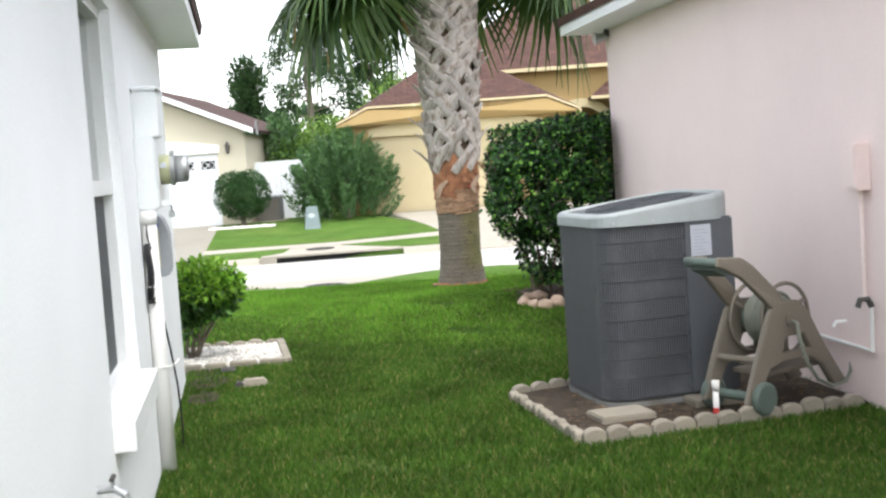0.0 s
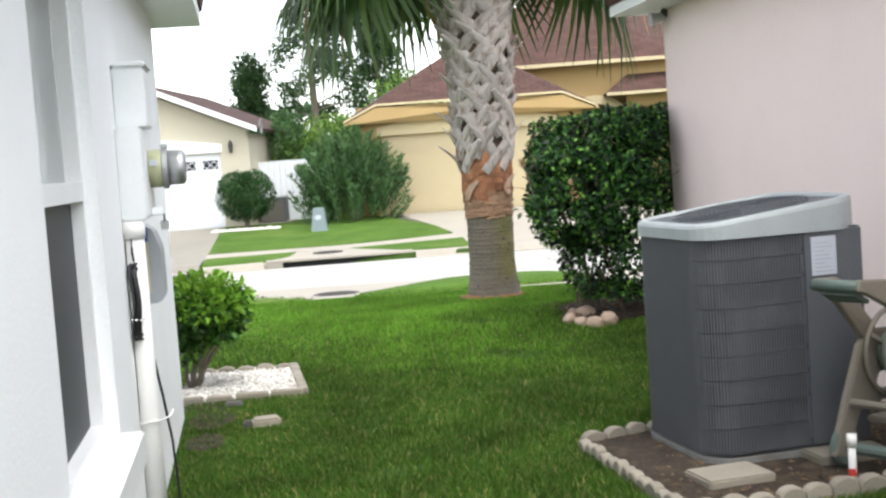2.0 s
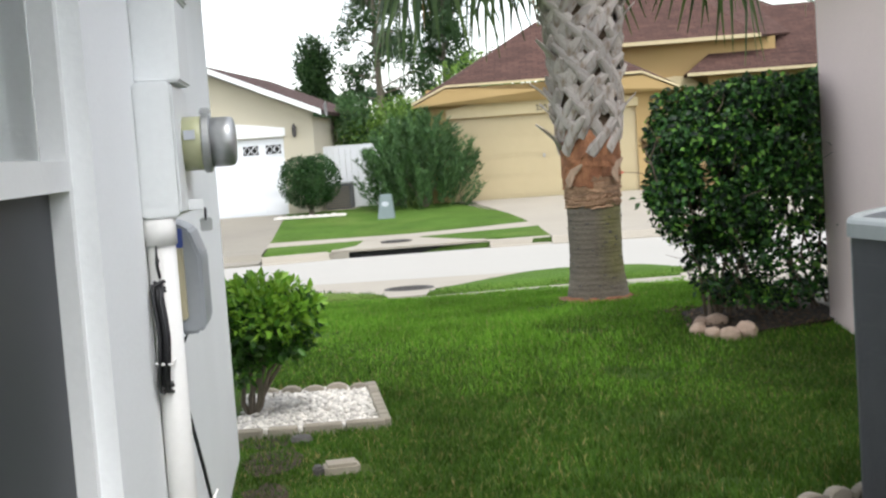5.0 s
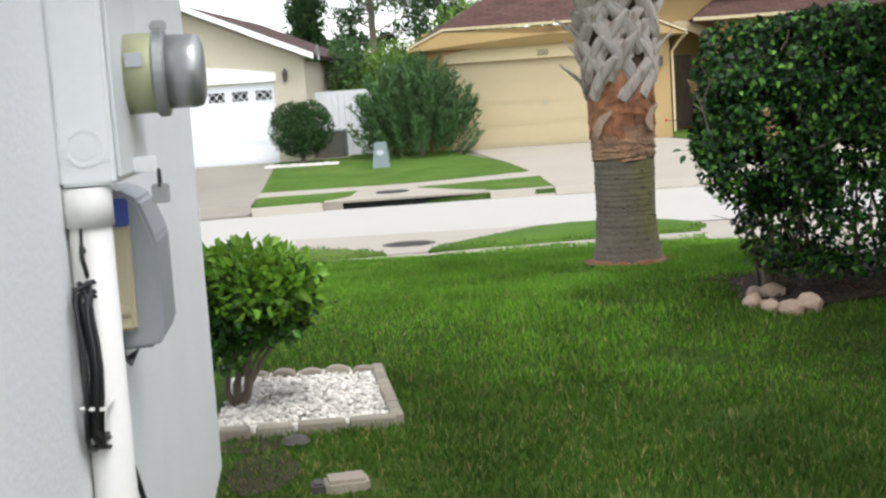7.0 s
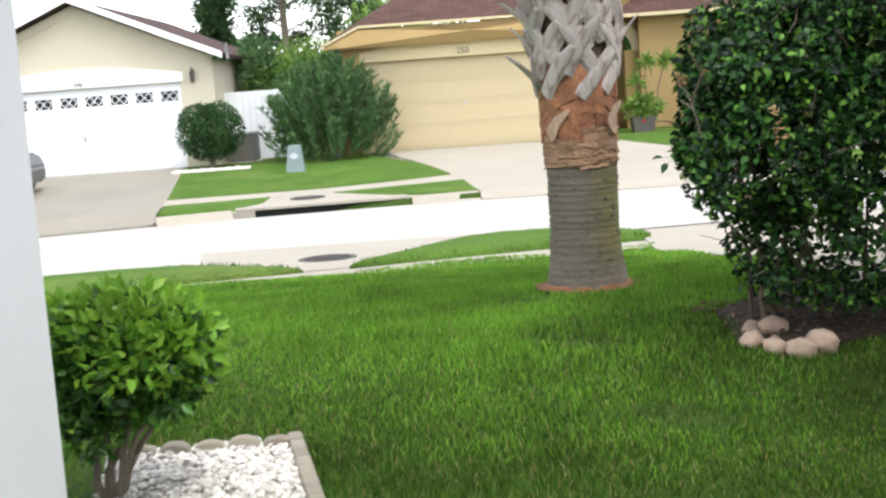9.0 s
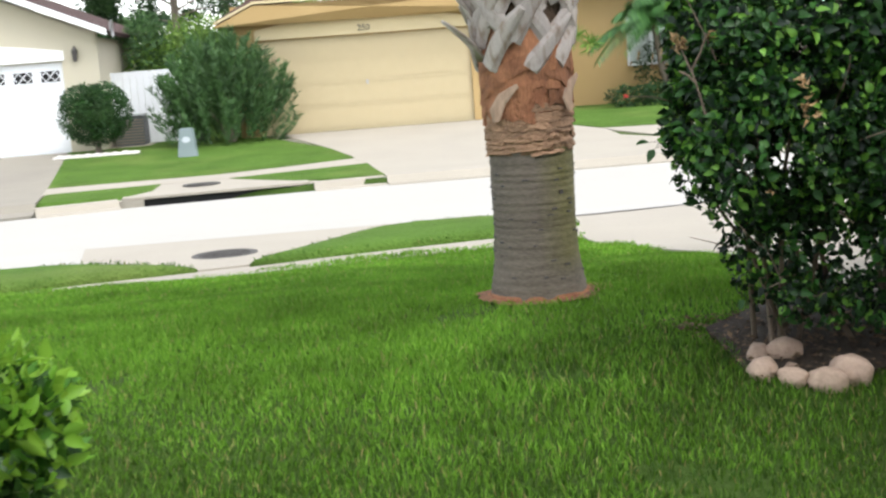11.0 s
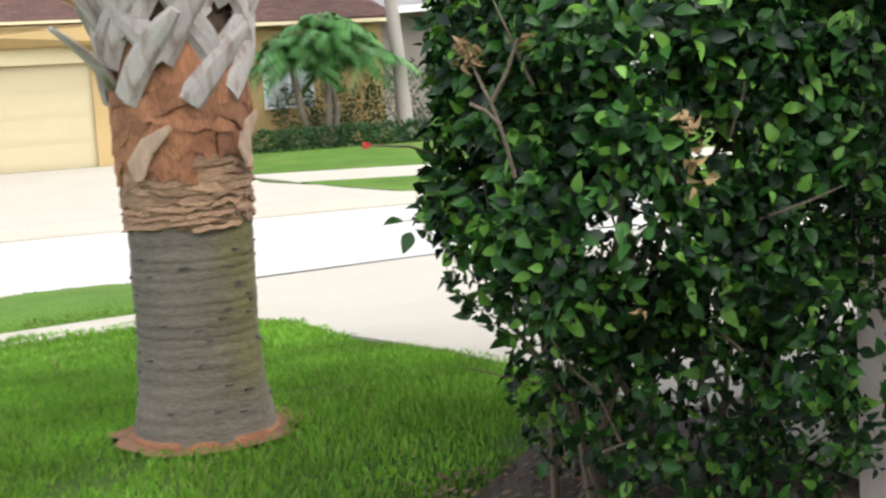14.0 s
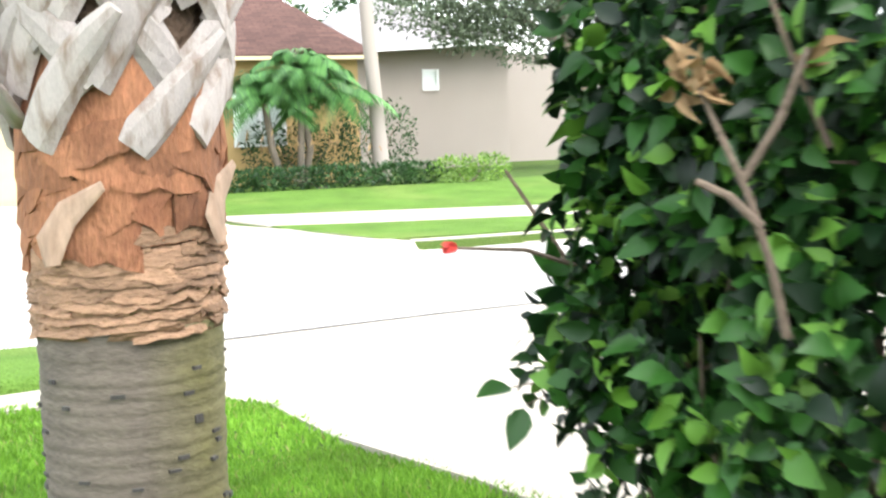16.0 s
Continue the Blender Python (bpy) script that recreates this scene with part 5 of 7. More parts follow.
while z < 3.45:
    n = 7
    for k in range(n):
        a = 2 * math.pi * (k + 0.5 * (row % 2)) / n + rng.uniform(-0.08, 0.08) + row * 0.10
        for side in (0, 1):
            if row == 0 and side == 0:
                continue
            ob = new("boot", rng.choice(protos[side::2])); ob.parent = palm
            zz = z + rng.uniform(-0.03, 0.03) + 0.02 * side
            rr_ = trunk_r(zz)
            sc = rr_ * rng.uniform(0.97, 1.04)
            ob.matrix_basis = pose(0, 0, zz, rng.uniform(-2, 2), rng.uniform(-2, 2), math.degrees(a)) @ Matrix.Diagonal((sc, sc, 0.235 * rng.uniform(0.9, 1.2), 1))
    z += 0.118 + 0.01 * rng.random()
    row += 1
# a few long stubs standing out low on the trunk
for a, z, ln in ((190, 1.30, 0.20), (182, 1.62, 0.20), (352, 1.50, 0.15), (200, 1.95, 0.16), (350, 2.2, 0.15), (178, 2.3, 0.17), (186, 2.62, 0.17), (0, 2.6, 0.15), (176, 1.47, 0.14)):
    ca, sa = math.cos(radians(a)), math.sin(radians(a)); r0 = trunk_r(z)
    out_ = Vector((ca, sa, 0))
    path = [(out_ * (r0 + ln * s) + Vector((0, 0, z - 0.10 + 0.20 * s ** 0.7)), Vector((-0.5 * ca * (1 - s), -0.5 * sa * (1 - s), 1)).normalized()) for s in (0, 0.25, 0.5, 0.75, 1)]
    part("long_boot", strap(path, [0.055, 0.052, 0.045, 0.034, 0.02], 0.012), "boot", palm, smooth=True)
# pale loose flaps on the orange band
for a, z, sg in ((215, 0.90, 1), (308, 0.93, 1), (70, 0.98, 1)):
    ca, sa = math.cos(radians(a)), math.sin(radians(a)); r0 = trunk_r(z)
    o = Vector((ca, sa, 0)); t_ = Vector((-sa, ca, 0))
    path = [(o * (r0 + 0.006 + 0.03 * (1 - s)) + t_ * sg * (0.13 * s - 0.06 * math.sin(3 * s)) + Vector((0, 0, z + 0.17 * s)), (o + Vector((0, 0, 0.1))).normalized()) for s in (0, 0.3, 0.65, 1)]
    part("torn_flap", strap(path, [0.022, 0.042, 0.034, 0.012], 0.005), "palm_flap", palm)
# orange skirt of roots at the ground
bm = bmesh.new(); lathe(bm, [(0.262, -0.05), (0.264, 0.0), (0.258, 0.018), (0.246, 0.03)], 40, lambda a, z: 1 + 0.10 * noise.noise(Vector((math.cos(a) * 5, math.sin(a) * 5, z * 20))))
part("root_collar", bm, "palm_orange", palm, "orange root collar", smooth=True)
bm = bmesh.new()
bb = [bm.verts.new((PXC + (0.33 + 0.12 * noise.noise(Vector((math.cos(a) * 2, math.sin(a) * 2, 3)))) * math.cos(a), PYC + 0.32 * math.sin(a), 0)) for a in [2 * math.pi * k / 30 for k in range(30)]]
bm.faces.new(bb)
for v in bm.verts: v.co.z = ground_z(v.co.x, v.co.y) + 0.014
part("bare_soil", bm, "orange_soil", None, "ring of bare orange-brown soil round the palm", kind="structure")


def fan_mesh(seed, droop, radius=0.92, n=44, petiole=1.0):
    """A fan frond: stalk along +x, then a costa and a fan of narrow drooping leaflets."""
    r = random.Random(seed); L = Leaves()
    base = Vector((petiole, 0, -0.12 * petiole))
    for k in range(n):
        s = (k / (n - 1) - 0.5) * 2
        a = s * radians(118)
        ln = radius * (1.05 - 0.33 * abs(s)) * r.uniform(0.9, 1.05)
        d = Vector((math.cos(a), math.sin(a), 0.10 + 0.22 * abs(s)))
        p0 = base + Vector((0.25 * (1 - abs(s)), 0, -0.05 * (1 - abs(s))))
        w = 0.036
        side = Vector((-math.sin(a), math.cos(a), 0))
        pts = []
        for i in range(6):
            t = i / 5
            p = p0 + d * ln * t + Vector((0, 0, -droop * ln * t ** 2.2 * r.uniform(0.9, 1.1)))
            if i > 3: p += side * 0.03 * r.uniform(-1, 1)
            pts.append(p)
        b = len(L.v)
        for i, p in enumerate(pts):
            ww = w * (0.45, 1.0, 1.0, 0.8, 0.45, 0.08)[i]
            lift = Vector((0, 0, 0.008 * (i < 4)))
            L.v += [(p + side * ww + lift)[:], p[:], (p - side * ww + lift)[:]]
        for i in range(5):
            c = b + 3 * i
            L.f += [(c, c + 1, c + 4, c + 3), (c + 1, c + 2, c + 5, c + 4)]
    return L


fans = []
for s, dr in ((1, 0.45), (2, 0.7), (3, 0.9), (4, 0.25)):
    L = fan_mesh(s, dr)
    me = bpy.data.meshes.new("leaf_fan"); me.from_pydata(L.v, [], L.f); me.materials.append(M["frond_leaf"])
    st = bmesh.new(); tube(st, [(0, 0, 0.12), (0.35, 0, 0.10), (0.7, 0, 0.02), (1.0, 0, -0.12), (1.28, 0, -0.19)], [0.028, 0.02, 0.016, 0.014, 0.005], 6)
    sm = bpy.data.meshes.new("stalk"); st.to_mesh(sm); st.free(); sm.materials.append(M["light_leaf"])
    fans.append((me, sm))
FR = [(184, -24, 3), (200, -28, 2), (172, -18, 2), (215, -16, 1), (160, -26, 2), (235, -5, 1), (12, -30, 2), (-6, -20, 2), (28, -20, 1), (345, -4, 0), (272, 2, 1), (300, 6, 1), (255, 12, 0), (140, -15, 1),
      (120, -35, 2), (95, -20, 1), (70, -32, 2), (50, -8, 1), (190, 15, 0), (10, 18, 0), (110, 20, 3), (320, 30, 3), (220, 35, 3), (60, 40, 3), (160, 45, 3), (0, 60, 3), (285, 55, 3), (178, -32, 2), (330, 5, 0)]
for i, (az, el, kind) in enumerate(FR):
    fr = new("frond"); fr.parent = palm
    me, sm = fans[min(kind, 3)]
    fr.matrix_basis = Matrix.Translation((0, 0, 3.70 + 0.012 * i)) @ Euler((0, 0, radians(az))).to_matrix().to_4x4() @ Euler((radians(rng.uniform(-22, 22)), radians(-el), 0)).to_matrix().to_4x4() @ Matrix.Scale(rng.uniform(0.9, 1.1), 4)
    a = new("leaf_fan", me); a.parent = fr
    b = new("stalk", sm); b.parent = fr

# ---- the tall hedge ----
HX, HY = 3.1, 11.25
hedge = thing("hedge", HX, HY, ground_z(HX, HY), "tall clipped dark green hibiscus hedge with bare twigs", "hedge")
LOBES = [(3.30, 11.04, 1.03, 0.32, 0.34, 0.54), (3.36, 11.04, 0.5, 0.32, 0.30, 0.38), (3.00, 11.13, 1.04, 0.50, 0.42, 0.53), (2.94, 11.11, 0.98, 0.43, 0.38, 0.42), (3.26, 11.16, 1.06, 0.52, 0.44, 0.54), (3.16, 11.20, 0.56, 0.40, 0.38, 0.46), (3.6, 11.45, 0.42, 0.5, 0.36, 0.34), (3.55, 11.45, 1.04, 0.55, 0.42, 0.58), (4.1, 11.55, 1.0, 0.7, 0.42, 0.62), (4.8, 11.6, 1.0, 0.7, 0.42, 0.62)]
def in_hedge(p, k=0.93):
    return any(((p.x - a) / rx) ** 4 + ((p.y - b) / ry) ** 4 + ((p.z - c) / rz) ** 4 < k ** 4 for a, b, c, rx, ry, rz in LOBES)
rng = random.Random(77)
L = Leaves()
singles = []
count = 0
while count < 50000:
    a, b, c, rx, ry, rz = rng.choice(LOBES)
    d = unit(rng)
    m_ = (abs(d.x) ** 4 + abs(d.y) ** 4 + abs(d.z) ** 4) ** 0.25
    k = (1 - 0.34 * rng.random() ** 1.3) / m_
    p = Vector((a + d.x * rx * k, b + d.y * ry * k, c + d.z * rz * k))
    p += 0.06 * Vector((noise.noise(p * 4), noise.noise(p * 4 + Vector((9, 0, 0))), noise.noise(p * 4 + Vector((0, 9, 0)))))
    if (p.y < 11.11 and p.x > 3.59 - 0.36 * (11.11 - p.y)) or p.z < 0.10:
        continue
    if in_hedge(p, 0.66):
        continue
    if p.z < 0.85 and rng.random() < 0.66 - 0.5 * (p.z - 0.15):
        continue
    if p.z < 0.8 and p.x > 3.15 and rng.random() < 0.45:
        continue
    if noise.noise(p * 6.5) < -0.24 + 0.14 * (p.z < 0.8):
        continue
    out = (Vector((d.x, d.y, 0.0)) * 0.8 + unit(rng) * 0.8 + Vector((0, 0, 0.15))).normalized()
    s = rng.uniform(0.018, 0.052)
    n_ = (d * 0.9 + unit(rng) * 0.8 + Vector((0, 0, 0.5)))
    q = p - Vector((HX, HY, 0))
    q.z -= 0.0
    if p.y < 10.85 and len(singles) < 260 and rng.random() < 0.25 and s > 0.038:
        singles.append((q.copy(), out.copy(), n_.copy(), s))
    else:
        L.leaf(q, out, n_, s, s * rng.uniform(0.48, 0.78), fold=rng.uniform(0.05, 0.3), droop=rng.uniform(0.1, 0.6))
    count += 1
L.make("crown", "hedge_leaf", hedge)
HB = Vector((HX, HY, ground_z(HX, HY)))
for lobe_tips, nn, sd in (([(2.55, 11.2, 1.5), (2.6, 11.4, 1.2), (2.75, 11.1, 1.62), (2.95, 11.1, 1.4), (2.5, 11.3, 0.8), (2.7, 11.0, 0.9), (3.1, 11.0, 1.3), (3.3, 11.0, 1.6), (3.0, 11.8, 1.5), (2.7, 11.8, 1.2)], (2.98, 11.5), 1),
                          ([(3.2, 11.1, 1.5), (3.4, 11.15, 1.1), (3.7, 11.25, 1.5), (3.5, 11.2, 0.8), (3.9, 11.3, 1.3), (3.6, 11.9, 1.5), (3.2, 11.9, 0.9)], (3.5, 11.62), 2),
                          ([(4.0, 11.3, 1.4), (4.3, 11.3, 1.5), (4.6, 11.3, 1.2), (4.2, 11.9, 1.4), (4.7, 11.4, 0.8)], (4.3, 11.7), 3)):
    r = random.Random(sd)
    for t in lobe_tips:
        b0 = Vector((nn[0] + 0.1 + r.uniform(-0.24, 0.24) - HX, nn[1] - 0.15 + r.uniform(-0.16, 0.16) - HY, 0))
        tt = Vector(t) - HB + Vector((0.05, 0.0 if t[0] < 3.35 else 0.08, 0))
        tt.x = max(tt.x, 2.62 - HX)
        mid = b0.lerp(tt, 0.45) + Vector((r.uniform(-0.06, 0.06), r.uniform(-0.06, 0.06), 0.1))
        part("branch", tubem([b0, b0.lerp(mid, 0.5), mid, mid.lerp(tt, 0.5) + unit(r) * 0.03, tt], [0.012, 0.010, 0.008, 0.006, 0.003], 6), "twig", hedge)
r = random.Random(14)
bm = bmesh.new()
for _ in range(330):
    p = Vector((r.uniform(2.45, 4.8), r.uniform(10.7, 11.9), r.uniform(0.2, 1.55)))
    if not in_hedge(p, 0.98): continue
    p -= HB
    d = (unit(r) + Vector((0, -0.2, 0.7))).normalized()
    ln = r.uniform(0.12, 0.3)
    tube(bm, [p, p + d * ln * 0.5 + unit(r) * 0.015, p + d * ln], [0.004, 0.003, 0.0015], 4, cap=False)
part("twig", bm, "twig", hedge, "thin bare twigs", kind="stuff")
rr = random.Random(45)
verts, faces = [], []
for _ in range(700):
    x, y = rr.uniform(2.68, 3.62), rr.uniform(10.93, 11.9)
    vs, fs = litter_piece(rr)
    b0 = len(verts)
    verts += [(v + Vector((x, y, ground_z(x, y) + 0.036)))[:] for v in vs]
    faces += [tuple(b0 + i for i in f) for f in fs]
me = bpy.data.meshes.new("litter"); me.from_pydata(verts, [], faces); me.materials.append(M["litter"])
tagged(new("litter", me), "fallen dry leaves on the mulch under the hedge", kind="stuff")
# one thick forked twig with dry leaves at the near side
for pts in ([(2.485, 10.93, 1.06), (2.47, 10.935, 1.13), (2.455, 10.95, 1.20), (2.435, 10.97, 1.265), (2.425, 10.995, 1.325)], [(2.452, 10.955, 1.215), (2.475, 10.93, 1.27), (2.495, 10.91, 1.34)], [(2.462, 10.94, 1.17), (2.44, 10.96, 1.20), (2.42, 10.985, 1.215)]):
    part("branch", tubem([Vector(p) - HB for p in pts], [0.0048, 0.0045, 0.004, 0.0034, 0.0026][:len(pts)], 7), "twig", hedge)
D = Leaves()
for base, nn in (((2.425, 10.995, 1.32), 18), ((2.495, 10.91, 1.335), 3), ((2.72, 10.66, 1.17), 7), ((2.73, 10.66, 1.10), 7), ((2.74, 10.66, 1.04), 5), ((2.6, 10.66, 0.8), 2)):
    for _ in range(nn):
        p = Vector(base) + unit(r) * 0.022 - HB
        D.leaf(p, unit(r) + Vector((0, -0.3, -0.3)), unit(r), r.uniform(0.018, 0.032), 0.014, fold=0.8, droop=0.8)
D.make("dead_leaves", "dead_leaf", hedge, "dry brown leaves")
Fl = Leaves()
for k in range(8):
    a = k * 0.8
    Fl.leaf(Vector((2.370, 11.350, 1.130)) - HB, Vector((-1 + 0.3 * math.sin(a), 0.5 * math.cos(a), 0.35 * math.sin(a))), (0, -1, 0.2), 0.02, 0.008, fold=0.5)
Fl.make("flower", "red", hedge, "small red hibiscus bud", kind="")
part("branch", tubem([Vector(p) - HB for p in ((2.370, 11.350, 1.130), (2.470, 11.350, 1.120), (2.620, 11.350, 1.070))], [0.002, 0.003, 0.004], 5), "twig", hedge)
for tip, base in (((2.390, 11.340, 0.955), (2.480, 11.360, 0.945)), ((2.430, 11.330, 0.885), (2.480, 11.360, 0.945))):
    t0, b0 = Vector(tip) - HB, Vector(base) - HB
    o1 = Leaves(); o1.leaf(t0.lerp(b0, 0.6), t0 - b0, (0.2, -0.4, 1), 0.058, 0.034, 0.16, 0.2)
    o1.make("leaf", "hedge_leaf", hedge, kind="")
    part("branch", tubem([t0.lerp(b0, 0.62), b0 + Vector((0.10, 0.02, 0))], [0.001, 0.002], 4), "twig", hedge)
one = Leaves(); one.leaf((0, 0, 0), (1, 0, 0), (0, 0, 1), 1.0, 0.68, 0.22, 0.25)
single_me = bpy.data.meshes.new("leaf"); single_me.from_pydata(one.v, [], one.f); single_me.polygons.foreach_set("use_smooth", [True] * len(one.f)); single_me.materials.append(M["hedge_leaf"])
def leaf_matrix(p, d, n_, s):
    d = Vector(d).normalized(); n_ = (Vector(n_) - d * Vector(n_).dot(d)).normalized(); y = n_.cross(d)
    m_ = Matrix((( d.x, y.x, n_.x, 0), (d.y, y.y, n_.y, 0), (d.z, y.z, n_.z, 0), (0, 0, 0, 1)))
    return Matrix.Translation(p) @ m_ @ Matrix.Scale(s, 4)

# ---- small privet bush at the corner of the white house ----
privet = thing("privet_bush", 0.0, 10.08, -0.045, "small bright green privet bush with bare stems in white gravel", "bush")
blob_crown("crown", privet, [(0.0, 9.95, 0.57, 0.26, 0.30, 0.16), (-0.1, 10.0, 0.60, 0.28, 0.28, 0.15), (0.16, 9.92, 0.56, 0.18, 0.22, 0.14), (0.06, 10.05, 0.5, 0.26, 0.26, 0.15), (-0.2, 9.95, 0.56, 0.22, 0.24, 0.16), (-0.07, 9.97, 0.42, 0.20, 0.2, 0.12), (0.12, 9.92, 0.44, 0.16, 0.2, 0.10), (-0.14, 9.98, 0.28, 0.10, 0.12, 0.08)], 4200, 0.048, "privet_leaf", 31, 0.55, simple=False, shell=0.55, origin=(0.0, 10.08, 0))
blob_crown("young_leaves", privet, [(0.0, 9.95, 0.70, 0.26, 0.28, 0.09), (0.18, 9.9, 0.62, 0.17, 0.2, 0.10), (-0.15, 10.0, 0.70, 0.18, 0.22, 0.08), (0.27, 9.88, 0.52, 0.08, 0.12, 0.10), (0.05, 9.72, 0.6, 0.2, 0.1, 0.15)], 1300, 0.055, "privet_tip", 32, 0.5, label="bright yellow-green young leaves", simple=False, shell=0.9, origin=(0.0, 10.08, 0))
limbs(privet, (-0.10, -0.03, 0.0), [(-0.2, -0.05, 0.5), (-0.06, -0.06, 0.55), (0.08, -0.06, 0.55), (0.2, -0.06, 0.5), (0.02, 0.1, 0.55), (0.13, -0.12, 0.42)], 0.018, "stem", seed=4)

# ---- trees, shrubs and clutter across the street ----
def far_thing(name, u, v, label, category, rz=0.0, z=None, **k):
    x, y = W(u, v)
    return thing(name, x, y, gz(u, v) if z is None else z, label, category, rz - 9, **k)


t = far_thing("oleander_bush", -3.15, 35.9, "large loose grey-green oleander bush by the driveway", "bush")
L = Leaves()
r = random.Random(41)
for _ in range(380):
    a, q = r.uniform(0, 6.28), math.sqrt(r.random())
    top = Vector((1.62 * q * math.cos(a) + 0.03, 1.0 * q * math.sin(a), 2.45 - 1.15 * q ** 2.2 + r.uniform(-0.35, 0.12)))
    if r.random() < 0.45:
        top.z *= r.uniform(0.35, 0.8); top.x *= 1.05
    d = Vector((0.45 * top.x, 0.45 * top.y, 1.0)).normalized()
    for k in range(44):
        p = top - d * 0.75 * r.random() ** 1.2
        b = r.uniform(0, 6.28)
        L.leaf(p, d * 0.9 + Vector((math.cos(b), math.sin(b), 0)) * 0.7, unit(r), r.uniform(0.12, 0.22), 0.028, simple=True, droop=0.1)
L.make("crown", "oleander_leaf", t)
limbs(t, (0.1, 0, 0), [(-0.6, 0.1, 1.2), (0.1, 0.1, 1.4), (0.7, -0.1, 1.1), (0.3, 0.2, 1.5)], 0.05, "stem", seed=2)
t = far_thing("bin", -4.0, 37.2, "dark plastic bin behind the oleander bush", "bin")
part("body", boxm(-0.3, 0.3, -0.3, 0.3, 0, 0.75, 0.03), "iron", t)
part("lid", boxm(-0.32, 0.32, -0.32, 0.32, 0.75, 0.82, 0.02), "ac_body", t)
t = far_thing("shrub", -4.75, 39.5, "tall yellow-green shrub behind the lawn", "shrub")
blob_crown("crown", t, [(0, 0, 1.4, 1.0, 0.8, 1.1), (-0.3, 0.3, 1.9, 0.8, 0.8, 0.9), (0.6, 0.3, 2.1, 0.9, 0.8, 1.0), (-0.9, 0.8, 2.1, 0.6, 0.7, 0.7), (1.3, 0.5, 2.2, 0.8, 0.6, 0.8)], 6500, 0.13, "light_leaf", 42, 0.4, shell=0.6)
limbs(t, (0, 0, 0), [(-0.5, 0, 1.0), (0.3, 0, 1.2), (0.6, 0.2, 1.4)], 0.06, "stem", seed=3)
t = far_thing("shrub", -5.25, 39.4, "dark leafy shrub against the side of the cream house", "shrub")
blob_crown("crown", t, [(0, 0, 2.3, 0.55, 0.5, 0.7), (-0.1, 0.2, 2.8, 0.45, 0.45, 0.45), (0.35, 0.3, 1.9, 0.5, 0.5, 0.6), (0, 0, 1.3, 0.5, 0.5, 0.6)], 3600, 0.13, "oleander_leaf", 46, 0.4, shell=0.6)
limbs(t, (0, 0, 0), [(-0.2, 0, 1.6), (0.2, 0, 1.8)], 0.05, "stem", seed=6)
t = far_thing("round_bush", -5.95, 35.5, "clipped dark green round bush beside the garage", "bush")
blob_crown("crown", t, [(-0.22, 0, 0.85, 0.56, 0.6, 0.52), (0.24, 0, 0.9, 0.56, 0.6, 0.5), (-0.2, 0, 1.2, 0.5, 0.55, 0.38), (0.22, 0, 1.22, 0.48, 0.5, 0.36), (0, 0, 0.6, 0.6, 0.5, 0.35)], 12000, 0.06, "round_leaf", 43, 0.6, shell=0.3)
bm = bmesh.new(); bmesh.ops.create_icosphere(bm, subdivisions=2, radius=0.45, matrix=Matrix.Translation((0, 0, 0.95)))
part("inner_growth", bm, "pine_leaf", t)
limbs(t, (0, 0, -0.05), [(-0.15, 0, 0.6), (0.12, 0, 0.6), (0, 0.1, 0.7)], 0.05, "stem", seed=5)
t = far_thing("edging_stones", -5.9, 35.2, "row of pale stones under the round bush", "stone")
for k in range(9):
    vs, fs = stone_mesh(random.Random(k), 0.16, 0.10, 0.08)
    bm = bmesh.new(); bb = [bm.verts.new(v + Vector((-0.85 + k * 0.2, 0.03 * (k % 2), 0.04))) for v in vs]
    for f in fs: bm.faces.new([bb[i] for i in f])
    part("stone", bm, "gravel", t)
t = far_thing("utility_box", -3.85, 34.1, "slanted grey-green utility pedestal with a pale label on the lawn", "utility box")
bm = bmesh.new(); slab(bm, [(-0.21, 0), (0.21, 0), (0.15, 0.62), (-0.13, 0.62)], -0.12, 0.12)
bmesh.ops.bevel(bm, geom=bm.edges[:], offset=0.02, segments=2, affect="EDGES")
part("housing", bm, "util_green", t)
bm = bmesh.new(); lathe(bm, [(0.09, 0), (0.09, 0.004)], 18); bmesh.ops.transform(bm, matrix=pose(0.0, -0.121, 0.38, 90, 0, 0) @ Matrix.Diagonal((1, 0.7, 1, 1)), verts=bm.verts)
part("label", bm, "label", t)
t = far_thing("condenser", -5.45, 37.1, "small dark air-conditioning condenser beside the garage", "air conditioner")
part("body", boxm(-0.35, 0.35, -0.35, 0.35, 0.05, 0.72, 0.03), "ac_body", t)
for k in range(9):
    part("slat", boxm(-0.33, 0.33, -0.365, -0.352, 0.10 + k * 0.065, 0.13 + k * 0.065), "tan_plastic", t)
part("top", boxm(-0.37, 0.37, -0.37, 0.37, 0.72, 0.76, 0.01), "ac_top", t)
part("pad", boxm(-0.45, 0.45, -0.45, 0.45, -0.05, 0.05), "concrete", t)
fence = far_thing("fence", -5.5, 37.7, "white vinyl privacy fence running back between the houses", "fence", 0)
for k in range(10):
    x0 = -0.45 + k * 0.16
    part("board", boxm(x0, x0 + 0.15, -0.02, 0.02, 0.05, 1.75), "fence", fence)
for x0 in (-0.5, 1.15):
    part("post", boxm(x0 - 0.05, x0 + 0.05, -0.05, 0.05, 0, 1.85), "fence", fence)
    part("post_cap", boxm(x0 - 0.07, x0 + 0.07, -0.07, 0.07, 1.85, 1.90), "fence", fence)
for zz in (0.1, 1.6):
    part("rail", boxm(-0.5, 1.2, 0.02, 0.06, zz, zz + 0.12), "fence", fence)
f2 = far_thing("fence", -4.78, 37.7, "white vinyl privacy fence running back between the houses", "fence", 90)
